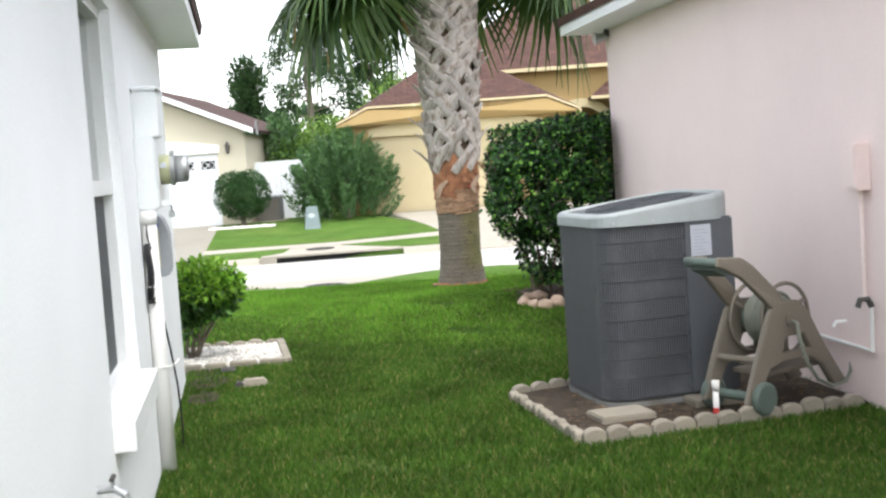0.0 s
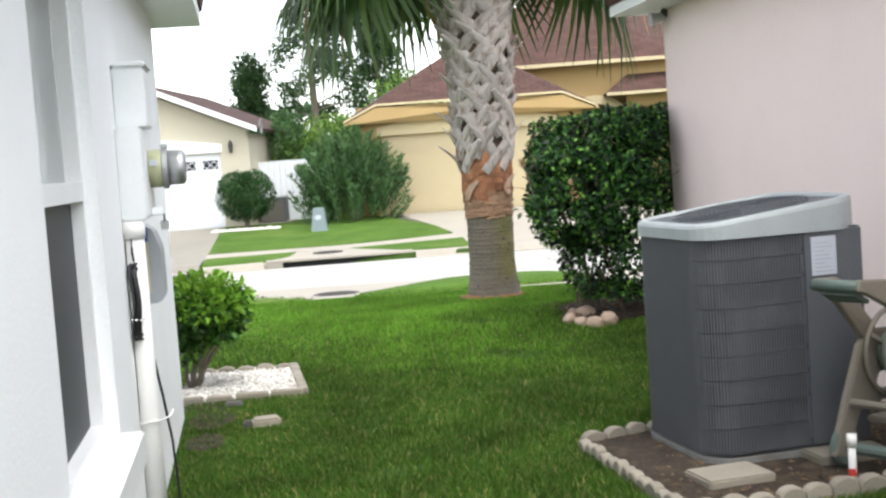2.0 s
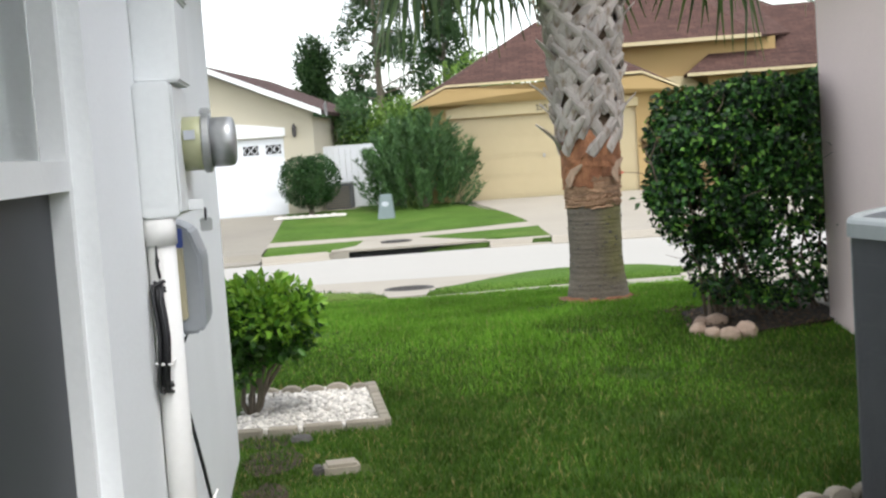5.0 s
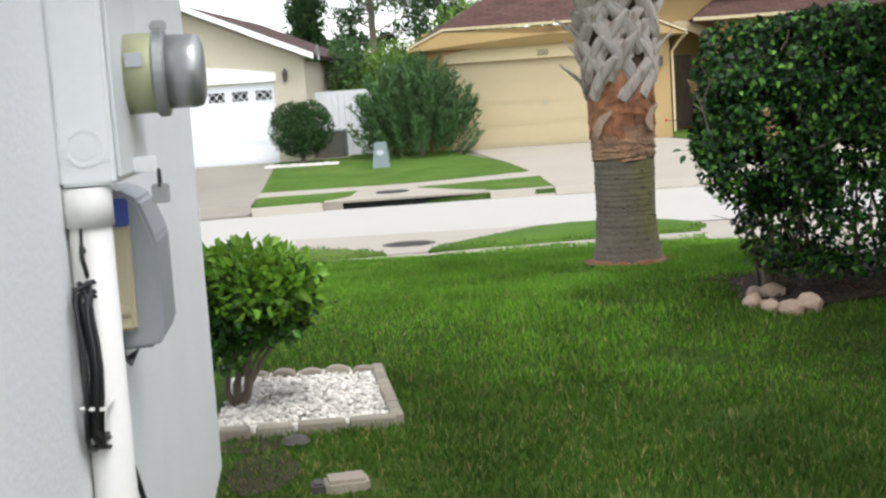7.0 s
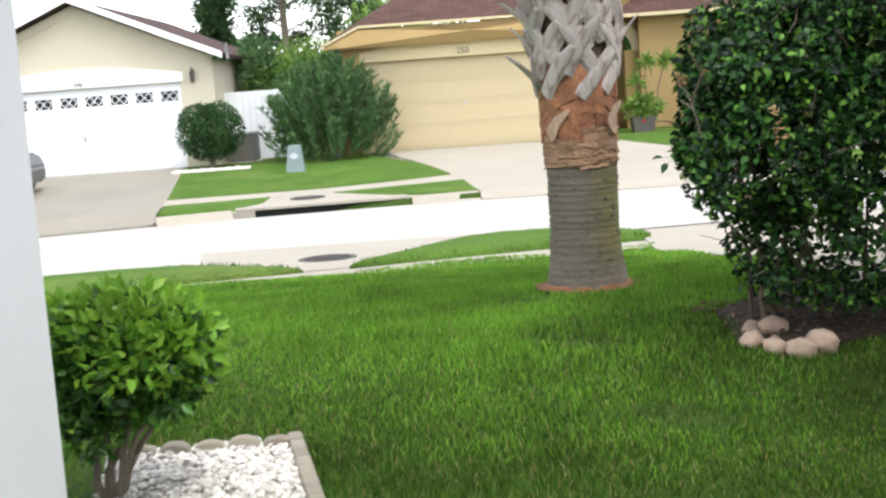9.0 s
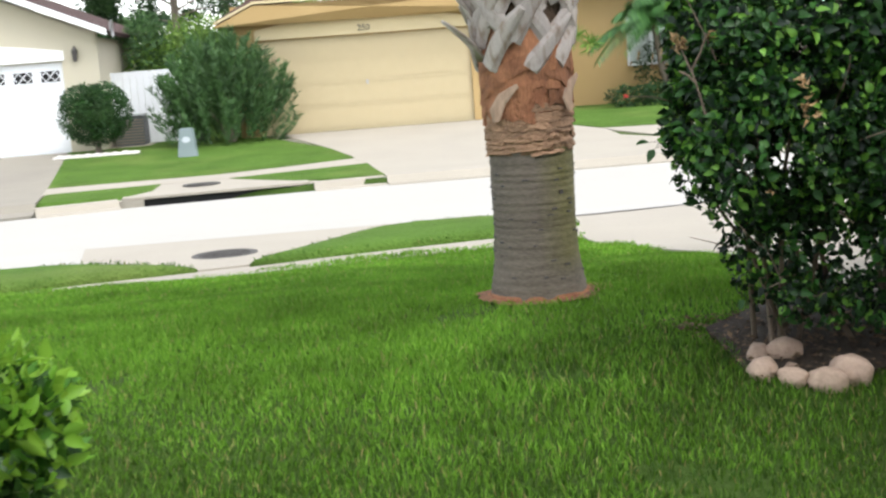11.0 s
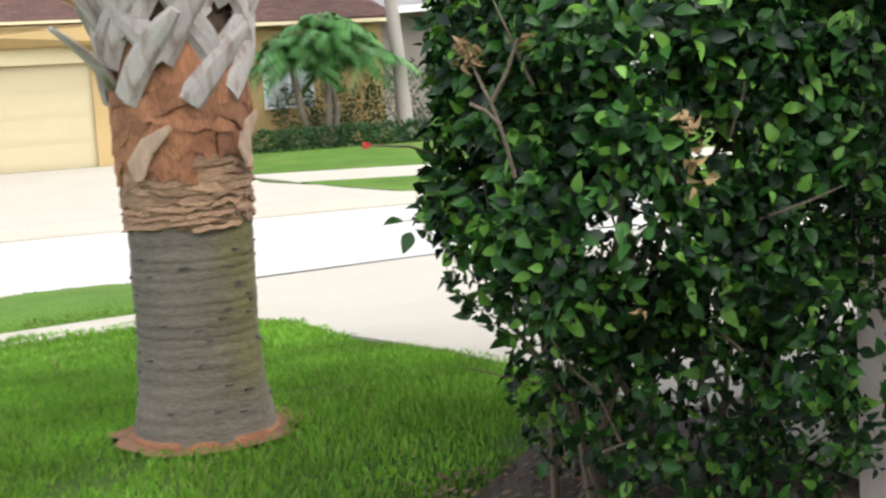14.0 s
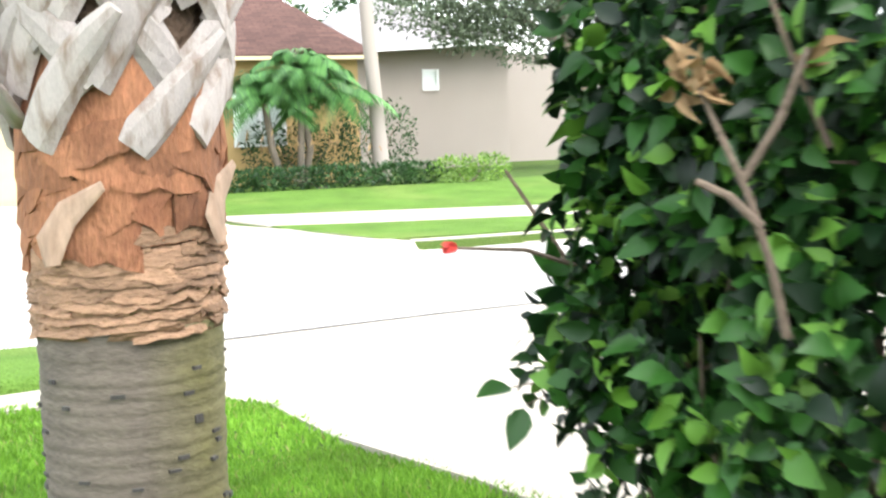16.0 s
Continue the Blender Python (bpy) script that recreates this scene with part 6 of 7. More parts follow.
for k in range(24):
    part("board", boxm(k * 0.3, k * 0.3 + 0.29, -0.02, 0.02, 0.05, 1.75), "fence", f2)

def pine(name, u, v, h, spread, seed, label):
    r = random.Random(seed)
    t = far_thing(name, u, v, label, "tree")
    lean = r.uniform(-0.4, 0.4)
    part("trunk", tubem([(0, 0, 0), (lean * 0.3, 0, h * 0.35), (lean * 0.6, 0.1, h * 0.7), (lean, 0, h)], [0.2, 0.16, 0.10, 0.03], 8), "bark", t, smooth=True)
    L = Leaves()
    for k in range(34):
        s = 0.34 + 0.66 * k / 33
        zc = h * s; a = r.uniform(0, 6.28)
        reach = spread * (1.15 - 0.8 * s) * r.uniform(0.55, 1.1)
        tip = Vector((lean * s + reach * math.cos(a), reach * math.sin(a), zc + r.uniform(-0.2, 0.6)))
        b0 = Vector((lean * s, 0, zc - 0.4))
        part("branch", tubem([b0, b0.lerp(tip, 0.5) + Vector((0, 0, 0.12)), tip], [0.045, 0.03, 0.012], 5), "bark", t)
        for c in range(7):
            q = b0.lerp(tip, r.uniform(0.45, 1.05)) + unit(r) * 0.32
            rad = r.uniform(0.2, 0.48)
            for _ in range(42):
                d = unit(r)
                L.leaf(q + d * rad * r.uniform(0.3, 1), d + Vector((0, 0, 0.4)), unit(r), r.uniform(0.16, 0.3), 0.085, simple=True, droop=0.05)
    L.make("crown", "pine_leaf", t)
    return t


pine("pine_tree", -6.9, 60, 11.2, 3.1, 3, "tall open-crowned pine with dark ragged foliage behind the houses")
pine("pine_tree", -10.1, 62, 6.4, 1.35, 4, "shorter ragged pine behind the houses")
pine("pine_tree", -4.4, 64, 9.2, 2.2, 6, "open-crowned pine behind the yellow house")
pine("pine_tree", 15.5, 66, 10.5, 3.0, 12, "tall dark tree beyond the yellow house")
pine("pine_tree", 20.5, 68, 10.0, 3.0, 13, "tall dark tree beyond the yellow house")
for u, v, h, s, lab in ((-2.2, 52, 5.2, 51, "bright green tree crown behind the yellow house"), (-7.4, 50, 2.6, 52, "green shrub mass behind the fence"), (-9.8, 58, 3.4, 53, "green shrub mass behind the white-door house"), (12, 56, 6.2, 56, "broad green tree beyond the yellow house"), (17.0, 58, 7.6, 57, "broad green tree beyond the yellow house")):
    t = far_thing("tree", u, v, lab, "tree")
    part("trunk", tubem([(0, 0, 0), (0.1, 0, h * 0.4), (0, 0, h * 0.75)], [0.16, 0.12, 0.05], 8), "bark", t)
    limbs(t, (0.1, 0, h * 0.35), [(-h * 0.25, 0, h * 0.75), (h * 0.25, 0.2, h * 0.7), (0, -0.3, h * 0.85)], 0.08, seed=s)
    blob_crown("crown", t, [(0, 0, h * 0.72, h * 0.30, h * 0.28, h * 0.27), (-h * 0.2, 0, h * 0.58, h * 0.22, h * 0.22, h * 0.2), (h * 0.22, 0, h * 0.62, h * 0.22, h * 0.22, h * 0.2), (0, -0.3, h * 0.4, h * 0.3, h * 0.2, h * 0.25)], 4200, 0.2, "light_leaf" if s in (51, 56) else "dark_leaf", s, 0.45, shell=0.6)
# a far belt of woods closes the view between the houses
rw = random.Random(90)
L = Leaves()
for k in range(150):
    a = -75 + 150 * k / 149
    x0, y0 = 130 * math.sin(radians(a)), 130 * math.cos(radians(a))
    h = 4.5 + 3.0 * rw.random()
    for _ in range(90):
        d = unit(rw)
        p = Vector((x0 + d.x * 5.5, y0 + d.y * 3, h * 0.5 + d.z * h * 0.5 + 0.2))
        L.leaf(p, d + Vector((0, 0, 0.3)), unit(rw) + d, 1.5, 0.9, simple=True)
L.make("far_woods", "dark_leaf", None, "distant dark green belt of trees")
bpy.data.objects["far_woods"]["category"] = "woods"

# pygmy date palm, royal palm trunk and low shrubs before the yellow house
t = far_thing("date_palm", 8.1, 38.6, "pygmy date palm with arching feathery fronds and several thin trunks", "palm tree")
for dx, dy, tx in ((0.1, 0, 0.25), (-0.55, 0.1, -1.0), (0.35, 0.1, 0.2)):
    part("trunk", tubem([(dx * 0.5, dy, 0), (dx, dy, 0.9), (tx * 0.7, dy, 2.1)], [0.09, 0.085, 0.08], 9), "bark", t, smooth=True)
r = random.Random(61)
def date_frond(L, base, az, el, ln, r):
    d = Vector((math.cos(az) * math.cos(el), math.sin(az) * math.cos(el), math.sin(el)))
    pts = [base + d * ln * s + Vector((0, 0, -0.62 * ln * s ** 2.4)) for s in [k / 12 for k in range(13)]]
    for i, (p, q) in enumerate(zip(pts, pts[1:])):
        f = (q - p).normalized(); s = f.cross(Vector((0, 0, 1))).normalized()
        for sg in (-1, 1):
            for h in (0, 0.5):
                L.leaf(p.lerp(q, h), s * sg * 0.85 + f * 0.5 + Vector((0, 0, -0.35)), (0, 0, 1), 0.42 * math.sin(0.35 + 2.5 * i / 12) + 0.08, 0.05, simple=True, droop=0.25)
heads = [((0.1, 0, 2.55), 52), ((-0.8, 0.1, 2.05), 34), ((0.9, 0.1, 2.15), 34)]
for (hx, hy, hz), n in heads:
    for k in range(n):
        L = Leaves()
        date_frond(L, Vector((hx, hy, hz)), r.uniform(0, 6.28), radians(r.uniform(0, 85)), r.uniform(1.25, 1.65), r)
        L.make("frond", "date_leaf", t, kind="")
D = Leaves()
for k in range(26):
    D.leaf(Vector((r.uniform(-1.3, 1.9), r.uniform(-0.6, 0.3), r.uniform(0.95, 1.4))), Vector((r.uniform(-0.5, 0.5), -0.2, -1)), (0, -1, 0), 0.22, 0.04, simple=True)
D.make("dead_leaves", "dead_leaf", t, "yellowed hanging leaves")
t = far_thing("royal_palm", 10.05, 38.6, "smooth pale grey palm trunk rising out of view", "palm tree")
part("trunk", tubem([(0.10, 0, 0), (0.08, 0, 0.5), (0, 0, 2.0), (-0.12, 0, 3.6), (-0.25, 0, 6.0), (-0.3, 0, 7.4)], [0.27, 0.20, 0.165, 0.16, 0.15, 0.12], 18), "grey_stucco", t, smooth=True)
for k in range(12):
    L = Leaves(); date_frond(L, Vector((-0.3, 0, 7.4)), 6.28 * k / 12, radians(r.uniform(10, 60)), 2.2, r); L.make("frond", "date_leaf", t, kind="")
for i, (u0, u1, v, h, mt, lab) in enumerate(((6.0, 11.0, 37.3, 0.5, "dark_leaf", "low dark clipped hedge before the yellow house"), (10.8, 12.6, 37.0, 0.6, "light_leaf", "loose pale green grassy shrub by the palm trunk"), (9.6, 11.5, 40.0, 1.9, "dark_leaf", "dark tall shrub against the house"), (7.2, 9.9, 39.7, 1.5, "dark_leaf", "dark shrubs in the shade under the date palm"))):
    c = (u0 + u1) / 2
    t = far_thing("low_hedge" if i == 0 else "shrub", c, v, lab, "hedge" if i == 0 else "shrub")
    n = max(2, int((u1 - u0) / 0.7))
    blob_crown("crown", t, [((k + 0.5) / n * (u1 - u0) - (u1 - u0) / 2, 0, h * 0.55, 0.55, 0.4, h * 0.5) for k in range(n)], 650 * n, 0.11, mt, 70 + i, 0.4, shell=0.5)
    limbs(t, (0, 0, 0), [(-(u1 - u0) / 4, 0, h * 0.7), ((u1 - u0) / 4, 0, h * 0.7)], 0.03, "stem", seed=i)
t = far_thing("oak_tree", 15.2, 42, "grey-green oak crown hanging over the lawn", "tree")
part("trunk", tubem([(2.5, 0, 0), (2.3, 0, 2.0), (1.6, 0, 4.4), (0.8, 0, 6)], [0.3, 0.26, 0.2, 0.1], 10), "bark", t, smooth=True)
limbs(t, (2.0, 0, 3.2), [(-1.8, 0, 5.0), (-0.6, 0.3, 6.2), (1.6, 0, 6.5), (4.2, 0, 5.2)], 0.13, seed=9)
blob_crown("crown", t, [(0, 0, 4.6, 2.3, 1.6, 0.9), (-2.3, 0, 4.5, 1.7, 1.2, 0.8), (2.2, 0, 4.6, 2.4, 1.8, 1.3), (-1.4, -0.3, 3.7, 1.1, 0.8, 0.5), (0.4, -0.3, 3.3, 1.1, 0.7, 0.5), (-0.6, -0.2, 4.0, 2.0, 0.8, 0.6), (4.5, 0, 4.2, 2, 1.6, 1.4), (0.5, 0, 5.8, 2.8, 1.8, 1.2)], 20000, 0.16, "oak_leaf", 81, 0.4, shell=0.8)
t = far_thing("dracaena", 4.75, 38.2, "slender green dracaena against the yellow wall", "shrub")
limbs(t, (0, 0, 0), [(0, 0, 1.7), (-0.25, 0, 1.2), (0.5, 0, 1.75)], 0.035, "stem", seed=12)
L = Leaves()
for c, n in (((0, 0, 1.75), 90), ((-0.25, 0, 1.3), 50), ((0.5, 0, 1.8), 90), ((0.9, 0, 1.6), 60)):
    for _ in range(n):
        d = unit(r); L.leaf(Vector(c), d + Vector((0, 0, 0.2)), unit(r), r.uniform(0.25, 0.42), 0.04, simple=True, droop=0.4)
L.make("crown", "light_leaf", t)
t = far_thing("planter", 4.55, 38.0, "square dark planter with a leafy plant beside the drive", "planter")
bm = bmesh.new(); slab(bm, [(-0.24, 0), (0.24, 0), (0.31, 0.42), (-0.31, 0.42)], -0.25, 0.25)
part("pot", bm, "iron", t)
blob_crown("plant", t, [(0, 0, 0.65, 0.45, 0.35, 0.3)], 500, 0.2, "light_leaf", 71, 0.3, shell=0.9)

# ---- the yellow house ----
YZ = -0.035
yh = far_thing("yellow_house", 0.1, 36.64, "yellow stucco house with cream trim and brown hip roof", "house", z=0.0)
# local frame: x = u - 0.1, y = v - 36.64
bm = bmesh.new()
slab(bm, [(-3.0, -0.2), (-2.44, -0.2), (-2.44, YZ + 2.17), (2.44, YZ + 2.17), (2.44, -0.2), (3.15, -0.2), (3.15, 2.95), (-3.0, 2.95)], 0, 0.2)
part("wall", bm, "yellow_stucco", yh)
part("wall", boxm(-3.0, -2.8, 0.2, 5.0, -0.2, 2.5), "yellow_stucco", yh)
part("wall", boxm(2.95, 3.15, 0.2, 4.5, -0.2, 2.5), "yellow_stucco", yh)
door = part("garage_door", boxm(-2.44, 2.44, 0.10, 0.14, YZ, YZ + 2.17), "cream_door", yh, "cream panelled garage door")
def door_panels(door, cols, x0, x1, z0, h, y, material, rows=4, skip_top=False):
    for i in range(rows):
        for j in range(cols):
            if skip_top and i == rows - 1: continue
            w = (x1 - x0) / cols; hh = h / rows
            a, b = x0 + j * w + 0.05, x0 + (j + 1) * w - 0.05
            bm = bmesh.new()
            box(bm, a, b, y - 0.012, y, z0 + i * hh + 0.09, z0 + (i + 1) * hh - 0.09)
            part("panel", bm, material, door)
    for i in range(rows):
        hh = h / rows
        part("section", boxm(x0, x1, y - 0.004, y + 0.002, z0 + i * hh + 0.012, z0 + (i + 1) * hh - 0.002), material, door)
door_panels(door, 8, -2.44, 2.44, YZ, 2.17, 0.096, "cream_door")
part("handle", boxm(-0.03, 0.03, 0.05, 0.10, 1.0, 1.1, 0.005), "metal", door)
def arch_band(parent, x0, x1, z0, rise_end, rise_mid, y0, y1, material, label):
    pts = [(x0, z0), (x1, z0)] + [(x1 + (x0 - x1) * k / 16, z0 + rise_end + (rise_mid - rise_end) * math.sin(math.pi * k / 16)) for k in range(17)]
    bm = bmesh.new(); slab(bm, pts, y0, y1)
    return part("arch_band", bm, material, parent, label)
arch_band(yh, -2.5, 2.5, YZ + 2.19, 0.22, 0.52, -0.06, 0.0, "cream_trim", "cream arched band over the garage door")
def number(parent, text, x, z, y, size, material="iron"):
    c = bpy.data.curves.new("house_number", "FONT"); c.body = text; c.size = size; c.extrude = 0.008; c.align_x = "CENTER"
    o = new("house_number", c)
    dg = bpy.context.evaluated_depsgraph_get()
    me = bpy.data.meshes.new_from_object(o.evaluated_get(dg))
    bpy.data.objects.remove(o)
    me.materials.clear(); me.materials.append(M[material])
    o = new("house_number", me); o.parent = parent; o.matrix_basis = pose(x, y, z, 90, 0, 0)
    tagged(o, "house number " + text)
number(yh, "250", 0.0, YZ + 2.26, -0.07, 0.2)
# garage roof: hip with a clipped front
roof_faces("roof", [(-2.45, -0.45, 3.03), (2.62, -0.45, 3.03), (3.55, -0.45, 2.60), (3.55, 5.0, 2.60), (3.4, 9.0, 2.62), (-3.35, -0.45, 2.62), (-3.35, 9.0, 2.62), (0.0, 2.6, 4.75), (0.0, 9.0, 4.75)],
           [(0, 1, 7), (1, 2, 4, 8, 7), (0, 7, 8, 6, 5)], "shingle", yh, "brown shingle roof")
bm = bmesh.new()
for a, b in (((-3.35, 2.58), (-2.45, 2.99)), ((-2.45, 2.99), (2.62, 2.99)), ((2.62, 2.99), (3.55, 2.56))):
    va = [bm.verts.new((x, y, z)) for x, z in (a, b) for y, z_ in ((-0.475, 0), ) for z in (z - 0.03, z + 0.03)]
    vb = [bm.verts.new((v.co.x, -0.452, v.co.z)) for v in va]
    for q in ((va[0], va[2], va[3], va[1]), (vb[0], vb[1], vb[3], vb[2]), (va[0], va[1], vb[1], vb[0]), (va[2], vb[2], vb[3], va[3]), (va[1], va[3], vb[3], vb[1]), (va[0], vb[0], vb[2], va[2])):
        bm.faces.new(q)
bmesh.ops.recalc_face_normals(bm, faces=bm.faces)
part("eave_board", bm, "cream_trim", yh, "cream eave board")
bm = bmesh.new(); prism(bm, [(-3.35, -0.45), (-2.45, -0.45), (2.62, -0.45), (3.55, -0.45), (3.55, 0.0), (-3.35, 0.0)], lambda x, y: np.interp(x, [-3.35, -2.45, 2.62, 3.55], [2.50, 2.90, 2.90, 2.48]), lambda x, y: np.interp(x, [-3.35, -2.45, 2.62, 3.55], [2.52, 2.93, 2.93, 2.50]))
part("soffit", bm, "yellow_stucco", yh)
# entry block behind, with arch
bm = bmesh.new()
box(bm, 0.6, 3.15, 4.5, 4.7, -0.2, 4.1)
part("wall", bm, "yellow_stucco", yh)
part("wall", boxm(4.75, 6.9, 4.5, 4.7, -0.2, 4.0), "yellow_stucco", yh)
part("wall", boxm(3.15, 4.75, 4.5, 4.7, 2.75, 4.1), "yellow_stucco", yh)
bm = bmesh.new()
pts = [(3.1, 2.75), (3.1, 3.1)] + [(3.95 + 1.05 * math.cos(a), 2.1 + 1.05 * math.sin(a)) for a in [math.pi * (1 - k / 14) for k in range(15)]]
ring_o = [(3.95 + 1.08 * math.cos(a), 2.08 + 0.95 * math.sin(a)) for a in [math.pi * k / 14 for k in range(15)]]
ring_i = [(3.95 + 0.78 * math.cos(a), 2.08 + 0.68 * math.sin(a)) for a in [math.pi * k / 14 for k in range(15)]]
slab(bm, ring_o + ring_i[::-1], 4.36, 4.5)
part("arch", bm, "cream_trim", yh, "cream entry arch")
part("porch_recess", boxm(3.15, 4.75, 6.0, 6.1, -0.1, 2.8), "yellow_stucco", yh)
part("pillar", boxm(3.15, 3.4, 4.40, 4.7, -0.1, 2.1), "yellow_stucco", yh)
part("pillar", boxm(4.5, 4.75, 4.40, 4.7, -0.1, 2.1), "yellow_stucco", yh)
part("front_door", boxm(3.5, 4.4, 5.9, 5.99, 0, 2.1), "bark", yh, "dark front door")
bm = bmesh.new()
box(bm, 4.85, 10.2, 3.9, 4.1, -0.2, 3.0)
part("wall", bm, "yellow_stucco", yh)
part("wall", boxm(10.0, 10.2, 4.1, 11, -0.2, 3.0), "yellow_stucco", yh)
w = part("window", boxm(7.0, 8.3, 3.84, 3.9, 0.9, 2.2), "fence", yh, "white front window")
part("pane", boxm(7.06, 7.62, 3.835, 3.839, 0.96, 2.14), "glass", w)
part("pane", boxm(7.68, 8.24, 3.835, 3.839, 0.96, 2.14), "glass", w)
roof_faces("roof", [(-0.9, 4.0, 4.14), (6.4, 4.0, 4.02), (3.2, 9.2, 7.3), (3.2, 13, 7.3), (-0.9, 13, 4.1), (9.6, 8.0, 4.3), (9.6, 13, 4.3)], [(0, 1, 2), (1, 5, 2), (5, 6, 3, 2), (0, 2, 3, 4)], "shingle", yh, "brown shingle main roof")
roof_faces("roof", [(4.2, 3.4, 3.02), (10.5, 3.4, 3.12), (10.5, 12, 3.1), (8.6, 7.4, 5.15), (7.0, 7.4, 5.15), (4.2, 12, 3.02)], [(0, 1, 3, 4), (1, 2, 3), (0, 4, 5)], "shingle", yh, "brown shingle wing roof")
bm = bmesh.new(); box(bm, 4.2, 10.5, 3.36, 3.40, 2.95, 3.04)
part("gutter", bm, "cream_trim", yh, "cream gutter")
bm = bmesh.new(); box(bm, -0.9, 6.42, 3.96, 4.0, 3.96, 4.07)
part("eave_board", bm, "cream_trim", yh, "cream eave board")
part("soffit", boxm(4.6, 10.6, 3.4, 3.9, 2.98, 3.0), "cream_trim", yh)
part("soffit", boxm(0.0, 6.3, 4.0, 4.5, 4.02, 4.04), "cream_trim", yh)
part("downspout", tubem([(3.55, -0.4, 2.52), (3.40, -0.1, 2.35), (3.22, 0.05, 2.1), (3.22, 0.05, 0.1)], 0.035, 8), "cream_trim", yh)
lamp = part("wall_lamp", boxm(2.85, 2.97, -0.12, -0.003, 1.75, 2.0, 0.01), "iron", yh, "dark wall lantern")

def lantern(parent, x, y, z):
    bm = bmesh.new()
    lathe(bm, [(0.02, 0), (0.05, 0.04), (0.065, 0.22), (0.08, 0.23), (0.03, 0.32), (0.01, 0.36)], 8)
    bmesh.ops.transform(bm, matrix=Matrix.Translation((x, y, z)), verts=bm.verts)
    box(bm, x - 0.02, x + 0.02, y, y + 0.10, z + 0.02, z + 0.10)
    return part("wall_lamp", bm, "iron", parent, "dark wall lantern")

# ---- the house with the white garage door ----
wh = far_thing("cream_house", -9.16, 36.4, "cream stucco house with brown gable roof and white garage door", "house", z=0.0)
WZ = -0.06
bm = bmesh.new()
slab(bm, [(-3.35, -0.2), (-2.44, -0.2), (-2.44, WZ + 2.07), (2.44, WZ + 2.07), (2.44, -0.2), (3.25, -0.2), (3.25, 2.62), (0, 4.0), (-3.35, 2.58)], 0, 0.2)
part("wall", bm, "cream_stucco", wh)
part("wall", boxm(3.05, 3.25, 0.2, 10.0, -0.2, 2.5), "cream_stucco", wh)
part("wall", boxm(-3.15, 3.25, 10.0, 10.2, -0.2, 2.5), "cream_stucco", wh)
part("wall", boxm(-3.35, -3.15, 0.2, 10.2, -0.2, 2.5), "cream_stucco", wh)
door = part("garage_door", boxm(-2.44, 2.44, 0.10, 0.14, WZ, WZ + 2.07), "white_door", wh, "white panelled garage door with small patterned windows")
door_panels(door, 8, -2.44, 2.44, WZ, 2.07, 0.096, "white_door", 4, True)
for j in range(8):
    xc = -2.44 + (j + 0.5) * 0.61
    z0, z1 = WZ + 1.64, WZ + 1.88
    wn_ = part("door_window", boxm(xc - 0.21, xc + 0.21, 0.086, 0.094, z0, z1), "dark", door, "dark window with a white diamond grille")
    bm = bmesh.new()
    for dx in (-0.10, 0.10):
        for s in (1, -1):
            for (xa, za), (xb, zb) in ((((0), -0.11 * s), (0.10, 0)), ((0, -0.11 * s), (-0.10, 0))):
                tube(bm, [(xc + dx + xa, 0.080, (z0 + z1) / 2 + za), (xc + dx + xb, 0.080, (z0 + z1) / 2 + zb)], 0.011, 4)
    box(bm, xc - 0.23, xc + 0.23, 0.076, 0.085, z0 - 0.025, z0); box(bm, xc - 0.23, xc + 0.23, 0.076, 0.085, z1, z1 + 0.025)
    box(bm, xc - 0.23, xc - 0.205, 0.076, 0.085, z0, z1); box(bm, xc + 0.205, xc + 0.23, 0.076, 0.085, z0, z1)
    part("grille", bm, "white_door", wn_)
part("handle", boxm(-0.03, 0.03, 0.05, 0.10, 0.75, 0.88, 0.005), "metal", door)
arch_band(wh, -2.5, 2.5, WZ + 2.09, 0.22, 0.46, -0.05, 0.0, "white_paint", "white arched band over the garage door")
number(wh, "246", 0.0, WZ + 2.13, -0.06, 0.15)
lantern(wh, 2.76, -0.10, 1.98)
roof_faces("roof", [(0, -0.4, 4.16), (3.55, -0.4, 2.62), (3.55, 10.6, 2.62), (0, 10.6, 4.16), (-3.65, -0.4, 2.58), (-3.65, 10.6, 2.58)], [(0, 1, 2, 3), (0, 3, 5, 4)], "shingle_dark", wh, "dark brown shingle roof", thick=0.10)
bm = bmesh.new()
for xa, za, xb, zb in ((0, 4.05, 3.57, 2.50), (0, 4.05, -3.67, 2.46)):
    va = [bm.verts.new(c) for c in ((xa, -0.44, za), (xb, -0.44, zb), (xb, -0.44, zb + 0.15), (xa, -0.44, za + 0.15))]
    vb = [bm.verts.new((v.co.x, -0.402, v.co.z)) for v in va]
    bm.faces.new(va); bm.faces.new(vb[::-1])
    for k in range(4): bm.faces.new((va[k], vb[k], vb[(k + 1) % 4], va[(k + 1) % 4]))
bmesh.ops.recalc_face_normals(bm, faces=bm.faces)
part("rake_board", bm, "white_paint", wh, "white rake board")
bm = bmesh.new()
for xa, za, xb, zb in ((0, 3.78, 3.2, 2.38), (0, 3.78, -3.3, 2.34)):
    va = [bm.verts.new(c) for c in ((xa, -0.05, za), (xb, -0.05, zb), (xb, -0.05, zb + 0.2), (xa, -0.05, za + 0.2))]
    vb = [bm.verts.new((v.co.x, -0.001, v.co.z)) for v in va]
    bm.faces.new(va); bm.faces.new(vb[::-1])
    for k in range(4): bm.faces.new((va[k], vb[k], vb[(k + 1) % 4], va[(k + 1) % 4]))
bmesh.ops.recalc_face_normals(bm, faces=bm.faces)
part("gable_trim", bm, "cream_stucco", wh)
